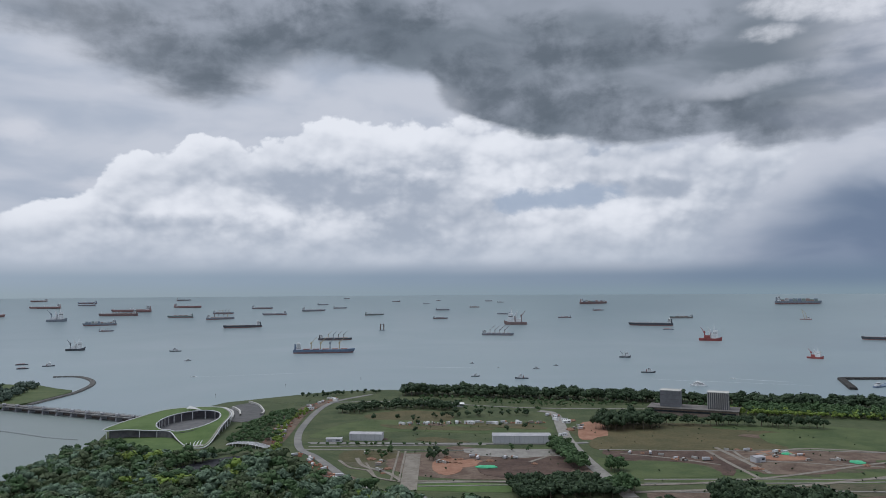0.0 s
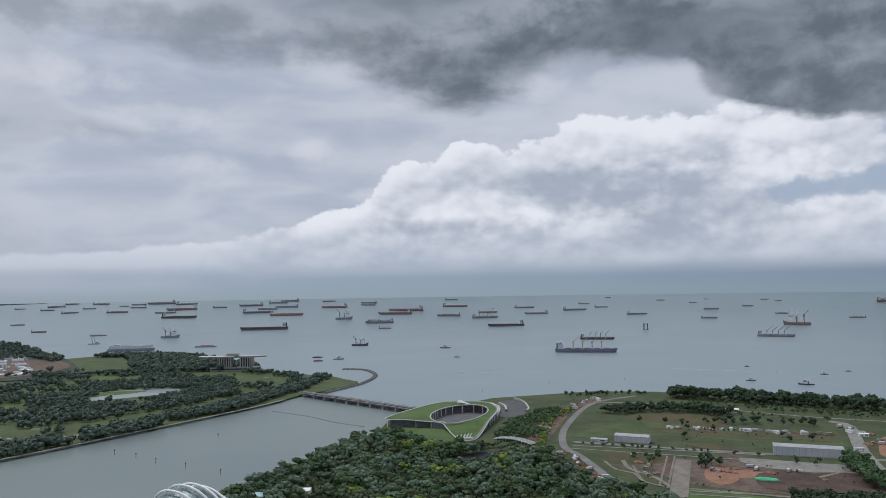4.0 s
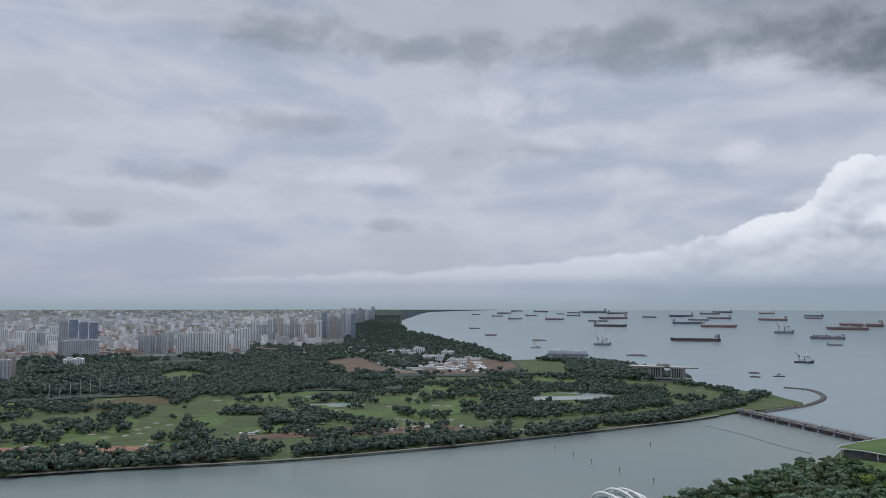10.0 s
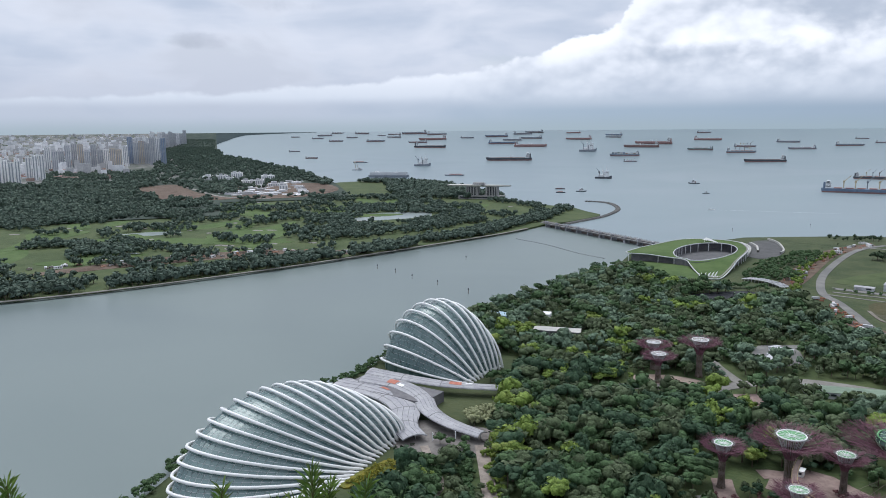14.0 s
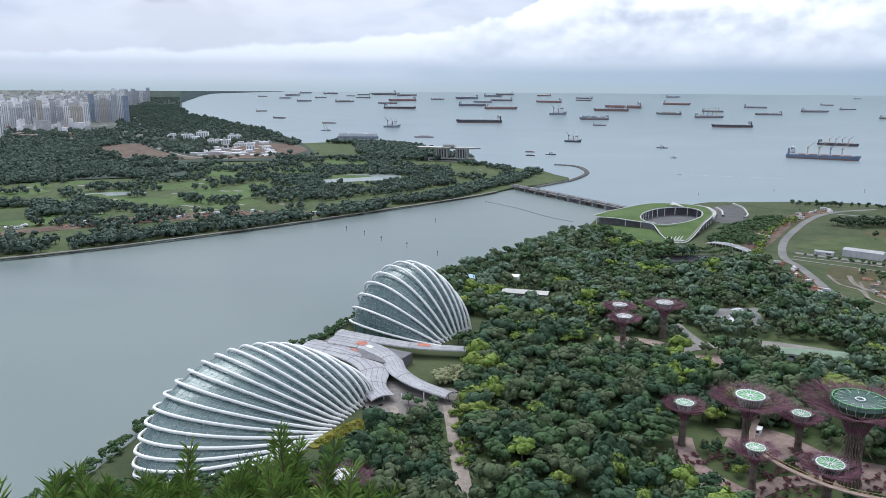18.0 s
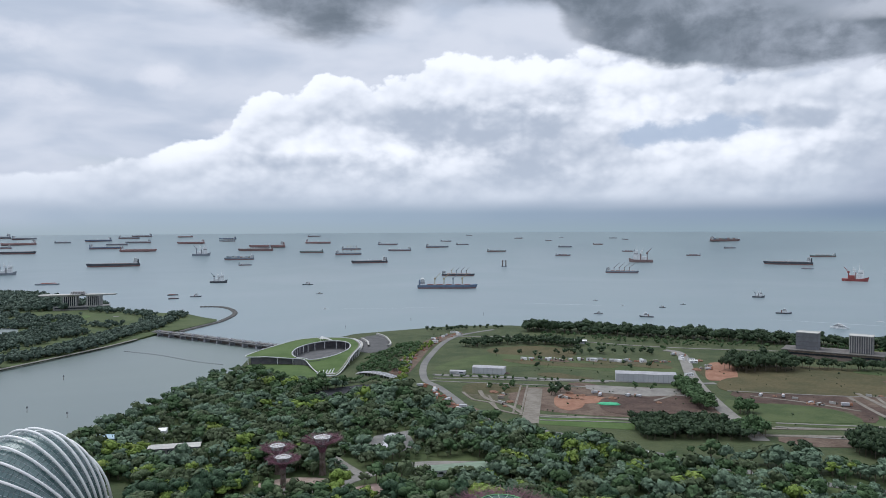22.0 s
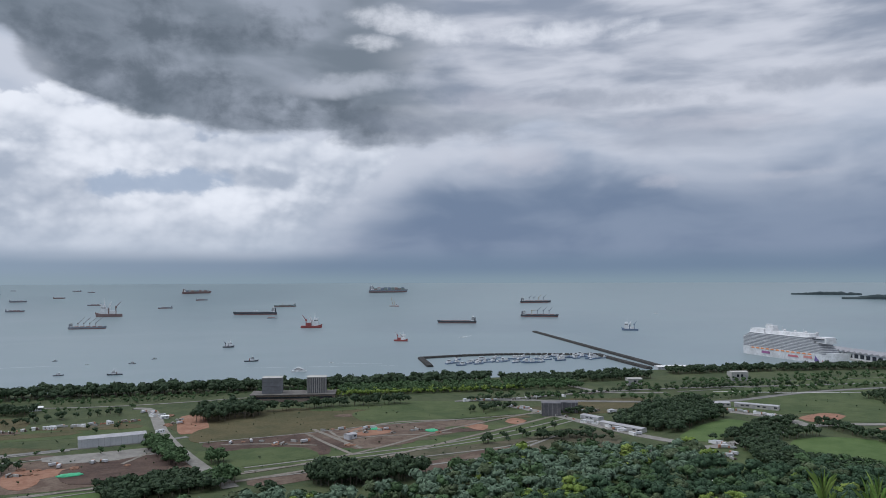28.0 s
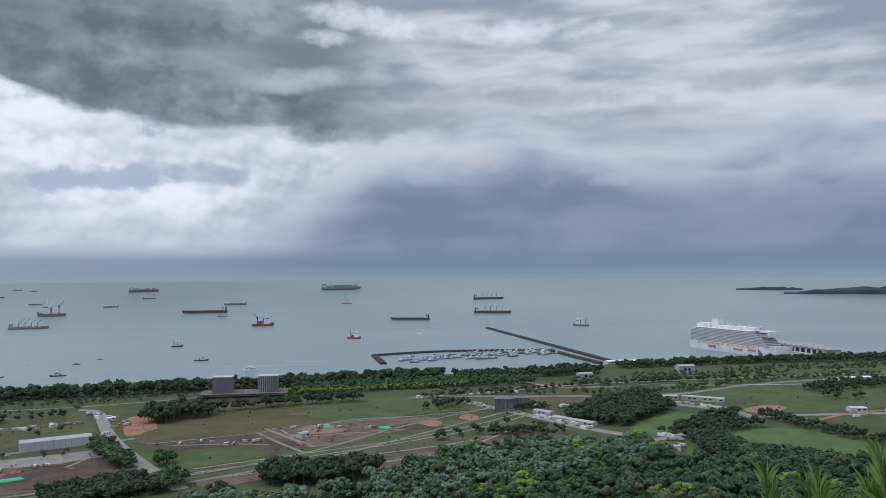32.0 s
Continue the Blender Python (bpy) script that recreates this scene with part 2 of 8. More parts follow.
sky = W.mix(W.m("MULTIPLY", many((-38.0, 18.6, 8.0, 1.7, -0.05), (-51.0, 19.2, 7.0, 1.4), (-63.0, 19.8, 6.0, 1.3)), 0.6), sky, (0.24, 0.27, 0.31))
# bright streaks between grey layers on the right
streak = W.noise(W.vec(W.m("ADD", W.m("MULTIPLY", W.m("ADD", AZ, EL), 0.040), W.m("MULTIPLY", wx, 0.7)), W.m("ADD", W.m("MULTIPLY", W.m("SUBTRACT", EL, W.m("MULTIPLY", AZ, 0.05)), 0.17), W.m("MULTIPLY", wy, 0.7)), 21.0), 2.0, 5, 0.48)
right = W.m("MULTIPLY", W.ramp(AZ, 23.0, 33.0), W.m("MULTIPLY", W.ramp(W.m("ADD", EL, W.m("MULTIPLY", W.m("SUBTRACT", n_swirl, 0.5), 9.0)), 8.0, 13.5), W.ramp(EL, 26.0, 40.0, 1.0, 0.0)))
lay = W.mix(W.ramp(streak, 0.36, 0.62), (0.265, 0.30, 0.37), (0.64, 0.645, 0.69))
sky = W.mix(W.m("MULTIPLY", right, 0.88), sky, lay)
# white scraps lit under the layers
sky = W.mix(W.m("MULTIPLY", many((35.6, 8.8, 3.4, 1.1), (45.8, 7.0, 1.6, 0.5), (54.8, 7.1, 2.8, 0.35, 0.03), (50.0, 11.0, 6.0, 0.6, -0.05), (34.0, 13.0, 7.0, 0.8, -0.1)), 0.55), sky, (0.52, 0.52, 0.57))
sky = W.mix(W.m("MULTIPLY", many((30.0, 11.4, 6.0, 1.0, -0.08), (42.0, 13.2, 7.0, 0.7, -0.06), (58.0, 13.5, 7.0, 0.9)), 0.5), sky, (0.24, 0.27, 0.33))

# thin bright places in the deck
sky = W.mix(W.m("MULTIPLY", many((28.2, 18.7, 4.0, 1.0, -0.12), (24.0, 17.4, 2.2, 0.6), (39.0, 18.0, 6.0, 0.8)), 0.8), sky, (0.80, 0.80, 0.83))

bg = WT.nodes.new("ShaderNodeBackground")
WT.links.new(sky, bg.inputs[0])
bg.inputs[1].default_value = 1.0
wo = WT.nodes.new("ShaderNodeOutputWorld")
WT.links.new(bg.outputs[0], wo.inputs[0])

sun = new("sun", bpy.data.lights.new("sun", "SUN"))
sun.data.energy, sun.data.angle, sun.data.color = 1.5, radians(40), (1.0, 0.96, 0.90)
sun.matrix_world = look((0, 0, 500), (500 * math.sin(radians(60)) * 0.62, -500 * math.cos(radians(60)) * 0.62, 0))


# ---- helpers ----
def foliage(name, deep, fresh, other, fine=0.9, patch=22.0):
    """Leaves: strong small-scale light and dark, with the hue drifting from crown to crown."""
    mt = bpy.data.materials.new(name)
    mt.use_nodes = True
    t = mt.node_tree
    q = Nodes(t)
    b = t.nodes["Principled BSDF"]
    co = t.nodes.new("ShaderNodeTexCoord").outputs["Object"]
    f = q.noise(co, 1.0 / fine, 4, 0.62)
    isl = t.nodes.new("ShaderNodeNewGeometry").outputs["Random Per Island"]
    drift = q.noise(co, 1.0 / patch, 3, 0.6, 0.4)
    col = q.mix(q.ramp(f, 0.30, 0.72), deep, fresh)
    tint = q.ramp(q.m("ADD", drift, q.m("MULTIPLY", q.m("SUBTRACT", isl, 0.5), 0.12)), 0.50, 0.66)
    col = q.mix(q.m("MULTIPLY", tint, 0.75), col, q.mix(q.ramp(f, 0.28, 0.74), deep, other))
    hsv = t.nodes.new("ShaderNodeHueSaturation")
    t.links.new(col, hsv.inputs["Color"])
    q.put(hsv.inputs["Value"], q.ramp(isl, 0.0, 1.0, 0.84, 1.16))
    t.links.new(hsv.outputs[0], b.inputs["Base Color"])
    b.inputs["Roughness"].default_value = 0.75
    b.inputs["Specular IOR Level"].default_value = 0.2
    n = t.nodes.new("ShaderNodeBump")
    n.inputs["Strength"].default_value, n.inputs["Distance"].default_value = 1.0, fine * 0.6
    t.links.new(f, n.inputs["Height"])
    t.links.new(n.outputs[0], b.inputs["Normal"])
    return mt


def shade(name, c1, c2, size, rough=0.8, bump=0.0, metal=0.0, grain=None, island=0.0, rand=0.0, spec=0.3):
    """A surface of two mixed colours: patches of the given size in metres, finer grain, and optional change from piece to piece."""
    mt = bpy.data.materials.new(name)
    mt.use_nodes = True
    t = mt.node_tree
    q = Nodes(t)
    b = t.nodes["Principled BSDF"]
    co = t.nodes.new("ShaderNodeTexCoord").outputs["Object"]
    a = q.noise(co, 1.0 / size, 4, 0.55, 0.3)
    g = q.noise(co, 1.0 / (grain or size * 0.12), 3, 0.6)
    mid = q.noise(co, 1.0 / (size * 0.3), 3, 0.6, 0.5)
    f = q.ramp(q.m("ADD", q.m("ADD", q.m("MULTIPLY", a, 0.45), q.m("MULTIPLY", mid, 0.30)), q.m("MULTIPLY", g, 0.25)), 0.40, 0.60)
    col = q.mix(f, c1, c2)
    if island or rand:
        src = t.nodes.new("ShaderNodeNewGeometry").outputs["Random Per Island"] if island else t.nodes.new("ShaderNodeObjectInfo").outputs["Random"]
        amt = island or rand
        hsv = t.nodes.new("ShaderNodeHueSaturation")
        t.links.new(col, hsv.inputs["Color"])
        q.put(hsv.inputs["Value"], q.ramp(src, 0.0, 1.0, 1.0 - amt, 1.0 + amt))
        q.put(hsv.inputs["Hue"], q.ramp(q.m("FRACT", q.m("MULTIPLY", src, 7.31)), 0.0, 1.0, 0.5 - amt * 0.05, 0.5 + amt * 0.03))
        col = hsv.outputs[0]
    t.links.new(col, b.inputs["Base Color"])
    q.put(b.inputs["Roughness"], q.ramp(g, 0.2, 0.8, max(rough - 0.08, 0.02), min(rough + 0.08, 1.0)))
    b.inputs["Metallic"].default_value = metal
    b.inputs["Specular IOR Level"].default_value = spec
    if bump:
        n = t.nodes.new("ShaderNodeBump")
        n.inputs["Strength"].default_value, n.inputs["Distance"].default_value = min(bump, 1.0), (grain or size * 0.12) * 0.6
        t.links.new(g, n.inputs["Height"])
        t.links.new(n.outputs[0], b.inputs["Normal"])
    return mt


def link_mesh(name, me, parent=None):
    ob = new(name, me)
    if parent:
        ob.parent = parent
    return ob


def part(name, bm, material, parent=None, label="", smooth=False):
    """Links a bmesh as one mesh object under a thing or a part."""
    me = bpy.data.meshes.new(name)
    if smooth:
        for f in bm.faces:
            f.smooth = True
    bm.to_mesh(me)
    bm.free()
    me.materials.append(material)
    ob = link_mesh(name, me, parent)
    if label:
        ob["label"] = label
    return ob


def soup(name, verts, faces, material, parent=None, smooth=False):
    """One mesh from arrays: verts (n,3) and faces (m,3 or 4)."""
    verts, faces = np.asarray(verts, np.float32), np.asarray(faces, np.int32)
    me = bpy.data.meshes.new(name)
    k = faces.shape[1]
    me.vertices.add(len(verts))
    me.vertices.foreach_set("co", verts.ravel())
    me.loops.add(faces.size)
    me.loops.foreach_set("vertex_index", faces.ravel())
    me.polygons.add(len(faces))
    me.polygons.foreach_set("loop_start", np.arange(0, faces.size, k, dtype=np.int32))
    me.polygons.foreach_set("use_smooth", np.full(len(faces), smooth))
    me.update(calc_edges=True)
    me.materials.append(material)
    return link_mesh(name, me, parent)


def empty(name, m=None):
    ob = new(name)
    ob.empty_display_size = 0.1
    if m is not None:
        ob.matrix_world = m
    return ob


def box(bm, cx, cy, z0, sx, sy, sz, taper=1.0, turn=0.0):
    """A box standing on z0, its top scaled by taper, turned about its own upright axis."""
    c, s = math.cos(turn), math.sin(turn)
    vs = []
    for z, k in ((z0, 1.0), (z0 + sz, taper)):
        for px, py in ((-1, -1), (1, -1), (1, 1), (-1, 1)):
            x, y = px * sx / 2 * k, py * sy / 2 * k
            vs.append(bm.verts.new((cx + c * x - s * y, cy + s * x + c * y, z)))
    for f in ((3, 2, 1, 0), (4, 5, 6, 7), (0, 1, 5, 4), (1, 2, 6, 5), (2, 3, 7, 6), (3, 0, 4, 7)):
        bm.faces.new([vs[i] for i in f])
    return vs


def rod(bm, p, q, r0, r1=None, n=6):
    """A tapered rod between two points."""
    p, q = Vector(p), Vector(q)
    r1 = r0 if r1 is None else r1
    d = (q - p).normalized()
    u = d.orthogonal().normalized()
    v = d.cross(u)
    rings = []
    for c, r in ((p, r0), (q, r1)):
        rings.append([bm.verts.new(c + u * (r * math.cos(2 * math.pi * i / n)) + v * (r * math.sin(2 * math.pi * i / n))) for i in range(n)])
    for i in range(n):
        bm.faces.new((rings[0][i], rings[0][(i + 1) % n], rings[1][(i + 1) % n], rings[1][i]))
    bm.faces.new(rings[0][::-1])
    bm.faces.new(rings[1])


def tube(bm, pts, r, n=6, closed=False):
    """A round tube along a line of points."""
    pts = [Vector(p) for p in pts]
    rings = []
    m = len(pts)
    for i, p in enumerate(pts):
        a = pts[(i - 1) % m] if closed or i else p
        b = pts[(i + 1) % m] if closed or i < m - 1 else p
        d = (b - a).normalized()
        u = d.cross(Vector((0, 0, 1)))
        u = u.normalized() if u.length > 1e-3 else d.orthogonal().normalized()
        v = u.cross(d)
        rr = r[i] if isinstance(r, (list, tuple)) else r
        rings.append([bm.verts.new(p + u * (rr * math.cos(2 * math.pi * k / n)) + v * (rr * math.sin(2 * math.pi * k / n))) for k in range(n)])
    for i in range(m if closed else m - 1):
        a, b = rings[i], rings[(i + 1) % m]
        for k in range(n):
            bm.faces.new((a[k], a[(k + 1) % n], b[(k + 1) % n], b[k]))


def slab(bm, pts, z1, z0):
    """A flat plate with the outline pts from z0 up to z1."""
    area = sum(a[0] * b[1] - b[0] * a[1] for a, b in zip(pts, pts[1:] + pts[:1]))
    if area < 0:
        pts = pts[::-1]
    hi = [bm.verts.new((x, y, z1)) for x, y in pts]
    lo = [bm.verts.new((x, y, z0)) for x, y in pts]
    bm.faces.new(hi)
    n = len(pts)
    for i in range(n):
        bm.faces.new((hi[i], lo[i], lo[(i + 1) % n], hi[(i + 1) % n]))


def smooth_line(pts, step=12.0, closed=False):
    """A rounded line (Catmull-Rom) through plan points."""
    P = [Vector((*p, 0)) if len(p) == 2 else Vector(p) for p in pts]
    n, out = len(P), []
    for i in range(n if closed else n - 1):
        p0, p1, p2, p3 = (P[(i + k) % n] if closed else P[min(max(i + k, 0), n - 1)] for k in (-1, 0, 1, 2))
        k = max(2, int((p2 - p1).length / step))
        for j in range(k):
            t = j / k
            out.append(0.5 * (2 * p1 + (p2 - p0) * t + (2 * p0 - 5 * p1 + 4 * p2 - p3) * t * t + (3 * p1 - p0 - 3 * p2 + p3) * t ** 3))
    if not closed:
        out.append(P[-1])
    return out


def ribbon(bm, pts, width, z1, z0):
    """A road-like strip along a plan line."""
    L = smooth_line(pts)
    rows = []
    for i, p in enumerate(L):
        d = (L[min(i + 1, len(L) - 1)] - L[max(i - 1, 0)]).normalized()
        s = Vector((-d.y, d.x, 0)) * (width / 2)
        rows.append([bm.verts.new((q.x, q.y, z)) for q, z in ((p + s, z1), (p - s, z1), (p - s, z0), (p + s, z0))])
    for a, b in zip(rows, rows[1:]):
        for k in range(3):
            bm.faces.new((a[(k + 3) % 4], a[k], b[k], b[(k + 3) % 4]))


def inside(x, y, poly):
    """Whether plan points lie within an outline (arrays)."""
    x, y = np.asarray(x, float), np.asarray(y, float)
    hit = np.zeros(x.shape, bool)
    for (x0, y0), (x1, y1) in zip(poly, poly[1:] + poly[:1]):
        c = (y0 > y) != (y1 > y)
        hit ^= c & (x < (x1 - x0) * (y - y0) / ((y1 - y0) or 1e-9) + x0)
    return hit


# The land and sea draw together in the far distance, past NEAR metres, and rise
# to eye level, so that the horizon lies within sight.
NEAR, EDGE = 2800.0, 4950.0


def draw_in(r):
    r = np.asarray(r, float)
    return np.where(r < NEAR, r, NEAR + (EDGE - NEAR) * (r - NEAR) / (np.maximum(r, NEAR) - NEAR + EDGE - NEAR))


def far_xyz(x, y, z):
    r = np.hypot(x, y)
    k = draw_in(r) / np.maximum(r, 1.0)
    return np.stack([x * k, y * k, 195 - (195 - z) * k], -1)


def far_pose(az, r, heading=0.0, z=0.0):
    """The pose, with its scale, of a thing that stands r metres away at a bearing in degrees; heading in degrees from the line across the view."""
    a = radians(az)
    p = far_xyz(np.array(r * math.sin(a)), np.array(r * math.cos(a)), z)
    k = float(draw_in(r)) / r
    return pose(*p, 0, 0, -az + heading) @ Matrix.Diagonal((k, k, k, 1))


def far_sheet(name, az0, az1, r_in, r_out, z, material, step=1.0, rows=60):
    """A sheet of ground or water between two distances that change with the bearing."""
    azs = np.linspace(az0, az1, int(round((az1 - az0) / step)) + 1)
    V = []
    for a in azs:
        ri, ro = (v(a) if callable(v) else v for v in (r_in, r_out))
        d = np.linspace(float(draw_in(ri)), float(draw_in(ro)), rows)
        r = np.where(d < NEAR, d, NEAR + (d - NEAR) * (EDGE - NEAR) / (EDGE - d))
        V.append(far_xyz(r * math.sin(radians(a)), r * math.cos(radians(a)), z))
    V = np.concatenate(V)
    i, j = np.meshgrid(np.arange(len(azs) - 1), np.arange(rows - 1), indexing="ij")
    b = (i * rows + j).ravel()
    return soup(name, V, np.stack([b, b + rows, b + rows + 1, b + 1], 1)[:, ::-1], material)

# ---- materials ----
GRASS = shade("grass", (0.043, 0.068, 0.023), (0.074, 0.097, 0.038), 60, 0.9, 0.3, grain=3)
LAWN = shade("bright_lawn", (0.052, 0.093, 0.024), (0.083, 0.128, 0.041), 50, 0.9, 0.2, grain=2.5)
SCRUB = shade("rough_ground", (0.055, 0.059, 0.033), (0.098, 0.087, 0.058), 35, 0.95, 0.4, grain=4)
DRYGRASS = shade("dry_field", (0.092, 0.078, 0.039), (0.059, 0.059, 0.027), 70, 0.95, 0.3, grain=4)
EARTH = shade("bare_earth", (0.084, 0.056, 0.043), (0.148, 0.112, 0.088), 30, 0.95, 0.4, grain=3)
WORKGRASS = shade("dull_green_field", (0.037, 0.056, 0.022), (0.068, 0.083, 0.037), 60, 0.9, 0.3, grain=4)
DARKEARTH = shade("turned_earth", (0.052, 0.033, 0.028), (0.098, 0.066, 0.052), 25, 0.95, 0.5, grain=3)
CLAY = shade("orange_clay", (0.211, 0.104, 0.068), (0.281, 0.160, 0.111), 15, 0.9, 0.3, grain=2)
ROAD = shade("worn_asphalt", (0.136, 0.136, 0.136), (0.200, 0.196, 0.188), 30, 0.85, 0.1, grain=1.5)
PAVE = shade("pale_paving", (0.173, 0.165, 0.154), (0.240, 0.232, 0.217), 12, 0.85, 0.1, grain=1)
TRACK = shade("trodden_pale_earth", (0.144, 0.128, 0.108), (0.216, 0.198, 0.173), 10, 0.95, 0.2, grain=1)
CONCRETE = shade("concrete", (0.36, 0.36, 0.35), (0.48, 0.47, 0.45), 14, 0.8, 0.1, grain=1)
PALEGREY = shade("pale_grey_cladding", (0.46, 0.47, 0.50), (0.54, 0.55, 0.57), 20, 0.6, 0.05, grain=2)
ROOFGREY = shade("grey_roof", (0.30, 0.30, 0.33), (0.40, 0.40, 0.42), 9, 0.6, 0.1, grain=1)
DARKCLAD = shade("dark_cladding", (0.10, 0.10, 0.115), (0.16, 0.155, 0.165), 12, 0.5, 0.05, grain=1)
WHITE = shade("white_paint", (0.74, 0.75, 0.76), (0.82, 0.82, 0.82), 5, 0.4, 0.03, grain=0.6)
WHITEMEMB = shade("white_membrane", (0.72, 0.73, 0.74), (0.80, 0.80, 0.80), 6, 0.6, 0.03, grain=0.5)
STONE = shade("breakwater_rock", (0.030, 0.030, 0.030), (0.075, 0.072, 0.070), 8, 0.95, 0.8, grain=1.5)
TRUNK = shade("bark", (0.10, 0.08, 0.06), (0.18, 0.15, 0.12), 1.5, 0.95, 0.5)
LEAF = foliage("deep_green_leaves", (0.030, 0.062, 0.025), (0.090, 0.152, 0.067), (0.106, 0.162, 0.070), 0.9, 26.0)
LEAFO = foliage("olive_leaves", (0.044, 0.062, 0.030), (0.111, 0.151, 0.078), (0.132, 0.155, 0.098), 0.8, 20.0)
LEAFB = foliage("bluish_dark_leaves", (0.022, 0.049, 0.028), (0.062, 0.110, 0.059), (0.077, 0.128, 0.072), 1.1, 24.0)
LEAFY = foliage("yellow_green_leaves", (0.087, 0.143, 0.028), (0.226, 0.309, 0.068), (0.267, 0.287, 0.081), 0.9, 24.0)
LEAFD = foliage("dark_leaves", (0.022, 0.041, 0.024), (0.061, 0.095, 0.048), (0.076, 0.108, 0.053), 1.6, 40.0)
# Leaves across the channel: pale blue haze is mixed into the greens.
LEAFG = foliage("hazed_far_leaves", (0.055, 0.084, 0.068), (0.101, 0.141, 0.109), (0.117, 0.154, 0.111), 1.8, 60.0)
# Greens for the far garden trees, lightened to carry the haze before them.
LEAFM = foliage("hazed_green_leaves", (0.071, 0.111, 0.076), (0.149, 0.218, 0.146), (0.175, 0.243, 0.158), 1.2, 30.0)
# Far ground, headland and islands: blue-grey haze is tinted into both colours.
FARGROUND = shade("hazed_wooded_ground", (0.066, 0.083, 0.074), (0.090, 0.108, 0.094), 150, 1.0, 0.0, grain=20, spec=0.0)
ISLE = shade("hazed_island_woods", (0.045, 0.060, 0.066), (0.062, 0.080, 0.084), 200, 1.0, 0.0, grain=30, spec=0.0)
RED = shade("oxide_red_paint", (0.36, 0.06, 0.05), (0.44, 0.10, 0.08), 8, 0.5, 0.05, grain=1)
GREENTARP = shade("green_tarpaulin", (0.05, 0.33, 0.17), (0.07, 0.42, 0.22), 4, 0.5, 0.1, grain=0.6)


def water(name, c1, c2, big):
    mt = bpy.data.materials.new(name)
    mt.use_nodes = True
    t = mt.node_tree
    q = Nodes(t)
    b = t.nodes["Principled BSDF"]
    co = t.nodes.new("ShaderNodeTexCoord").outputs["Object"]
    drift = q.noise(co, 1 / big, 4, 0.5, 0.8)
    q.put(b.inputs["Base Color"], q.mix(q.ramp(drift, 0.35, 0.65), c1, c2))
    q.put(b.inputs["Roughness"], q.ramp(drift, 0.3, 0.7, 0.28, 0.36))
    b.inputs["IOR"].default_value = 1.33
    return mt


SEA = water("sea_water", (0.166, 0.220, 0.246), (0.194, 0.250, 0.275), 700.0)

# ---- sea and land ----
tagged(far_sheet("water", -180, 180, 100.0, 27000.0, 0.0, SEA, 1.0, 200), "grey-green rippled sea under an overcast sky", "sea", kind="structure")

RIVER = water("reservoir_water", (0.132, 0.166, 0.166), (0.156, 0.192, 0.190), 300.0)
bm = bmesh.new()
slab(bm, [(-320, -600), (-335, 100), (-340, 180), (-370, 245), (-395, 320), (-395, 401), (-420, 520), (-440, 623), (-436, 705), (-432, 830), (-436, 971), (-446, 1040), (-446, 1128), (-742, 1268), (-750, 1279), (-755, 1088), (-795, 852), (-825, 660), (-880, 434), (-955, 254), (-990, 144), (-1020, -600)], 0.12, -2.0)
tagged(part("water_channel", bm, RIVER), "calm milky grey-green water of the dammed channel", "water", kind="structure")

SHORE = [(-320, -900), (-335, 100), (-347, 180), (-378, 245), (-402, 320), (-404, 401), (-430, 520), (-448, 623), (-444, 705), (-440, 830), (-444, 971), (-462, 1040), (-452, 1110),
         (-420, 1190), (-376, 1308), (-308, 1365), (-216, 1440), (-108, 1460), (104, 1415), (294, 1365), (461, 1315), (583, 1275), (703, 1235), (871, 1195), (1034, 1150),
         (1185, 1140), (1300, 1090), (1429, 1035), (1600, 960), (1763, 885), (2300, 640), (2600, 300), (2600, -900)]
bm = bmesh.new()
slab(bm, SHORE, 3.0, -4.0)
tagged(part("ground", bm, WORKGRASS), "grassy reclaimed land with patches of bare soil", "ground", kind="structure")
EAST = [(-1010, -900), (-980, 144), (-944, 254), (-867, 434), (-811, 660), (-780, 852), (-745, 1088), (-739, 1196), (-740, 1279), (-722, 1330), (-718, 1400), (-716, 1450), (-728, 1480), (-776, 1512), (-836, 1563), (-893, 1575),
        (-971, 1600), (-1078, 1650), (-1113, 1690), (-1300, 1800), (-1491, 1925), (-1700, 1975), (-1864, 1925), (-1900, 1800), (-2250, -900)]
bm = bmesh.new()
slab(bm, EAST, 3.0, -4.0)
tagged(part("ground_east", bm, GRASS), "green golf course land across the channel", "ground", kind="structure")


def coast(a):
    return float(np.interp(a, [-54.7, -54.3, -50.9, -47.5, -46.3, -45.0], [7000, 5300, 3945, 2974, 2620, 2015]))


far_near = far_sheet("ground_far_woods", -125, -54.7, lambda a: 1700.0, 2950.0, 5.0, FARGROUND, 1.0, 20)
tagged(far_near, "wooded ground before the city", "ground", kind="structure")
# Grey of the city's roofs, paled further by haze put into the colour.
far_a = far_sheet("ground_far", -125, -57.4, lambda a: 2950.0, 27000.0, 5.0, shade("hazed_city_ground", (0.10, 0.115, 0.10), (0.22, 0.22, 0.215), 160, 1.0, 0.0, grain=25, spec=0.0), 1.0, 80)
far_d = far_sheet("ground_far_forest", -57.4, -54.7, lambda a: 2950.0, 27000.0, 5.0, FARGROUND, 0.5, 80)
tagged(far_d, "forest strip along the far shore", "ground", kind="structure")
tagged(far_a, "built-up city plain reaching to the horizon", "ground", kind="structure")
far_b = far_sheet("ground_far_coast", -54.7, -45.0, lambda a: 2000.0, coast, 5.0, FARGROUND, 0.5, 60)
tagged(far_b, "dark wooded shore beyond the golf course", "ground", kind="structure")
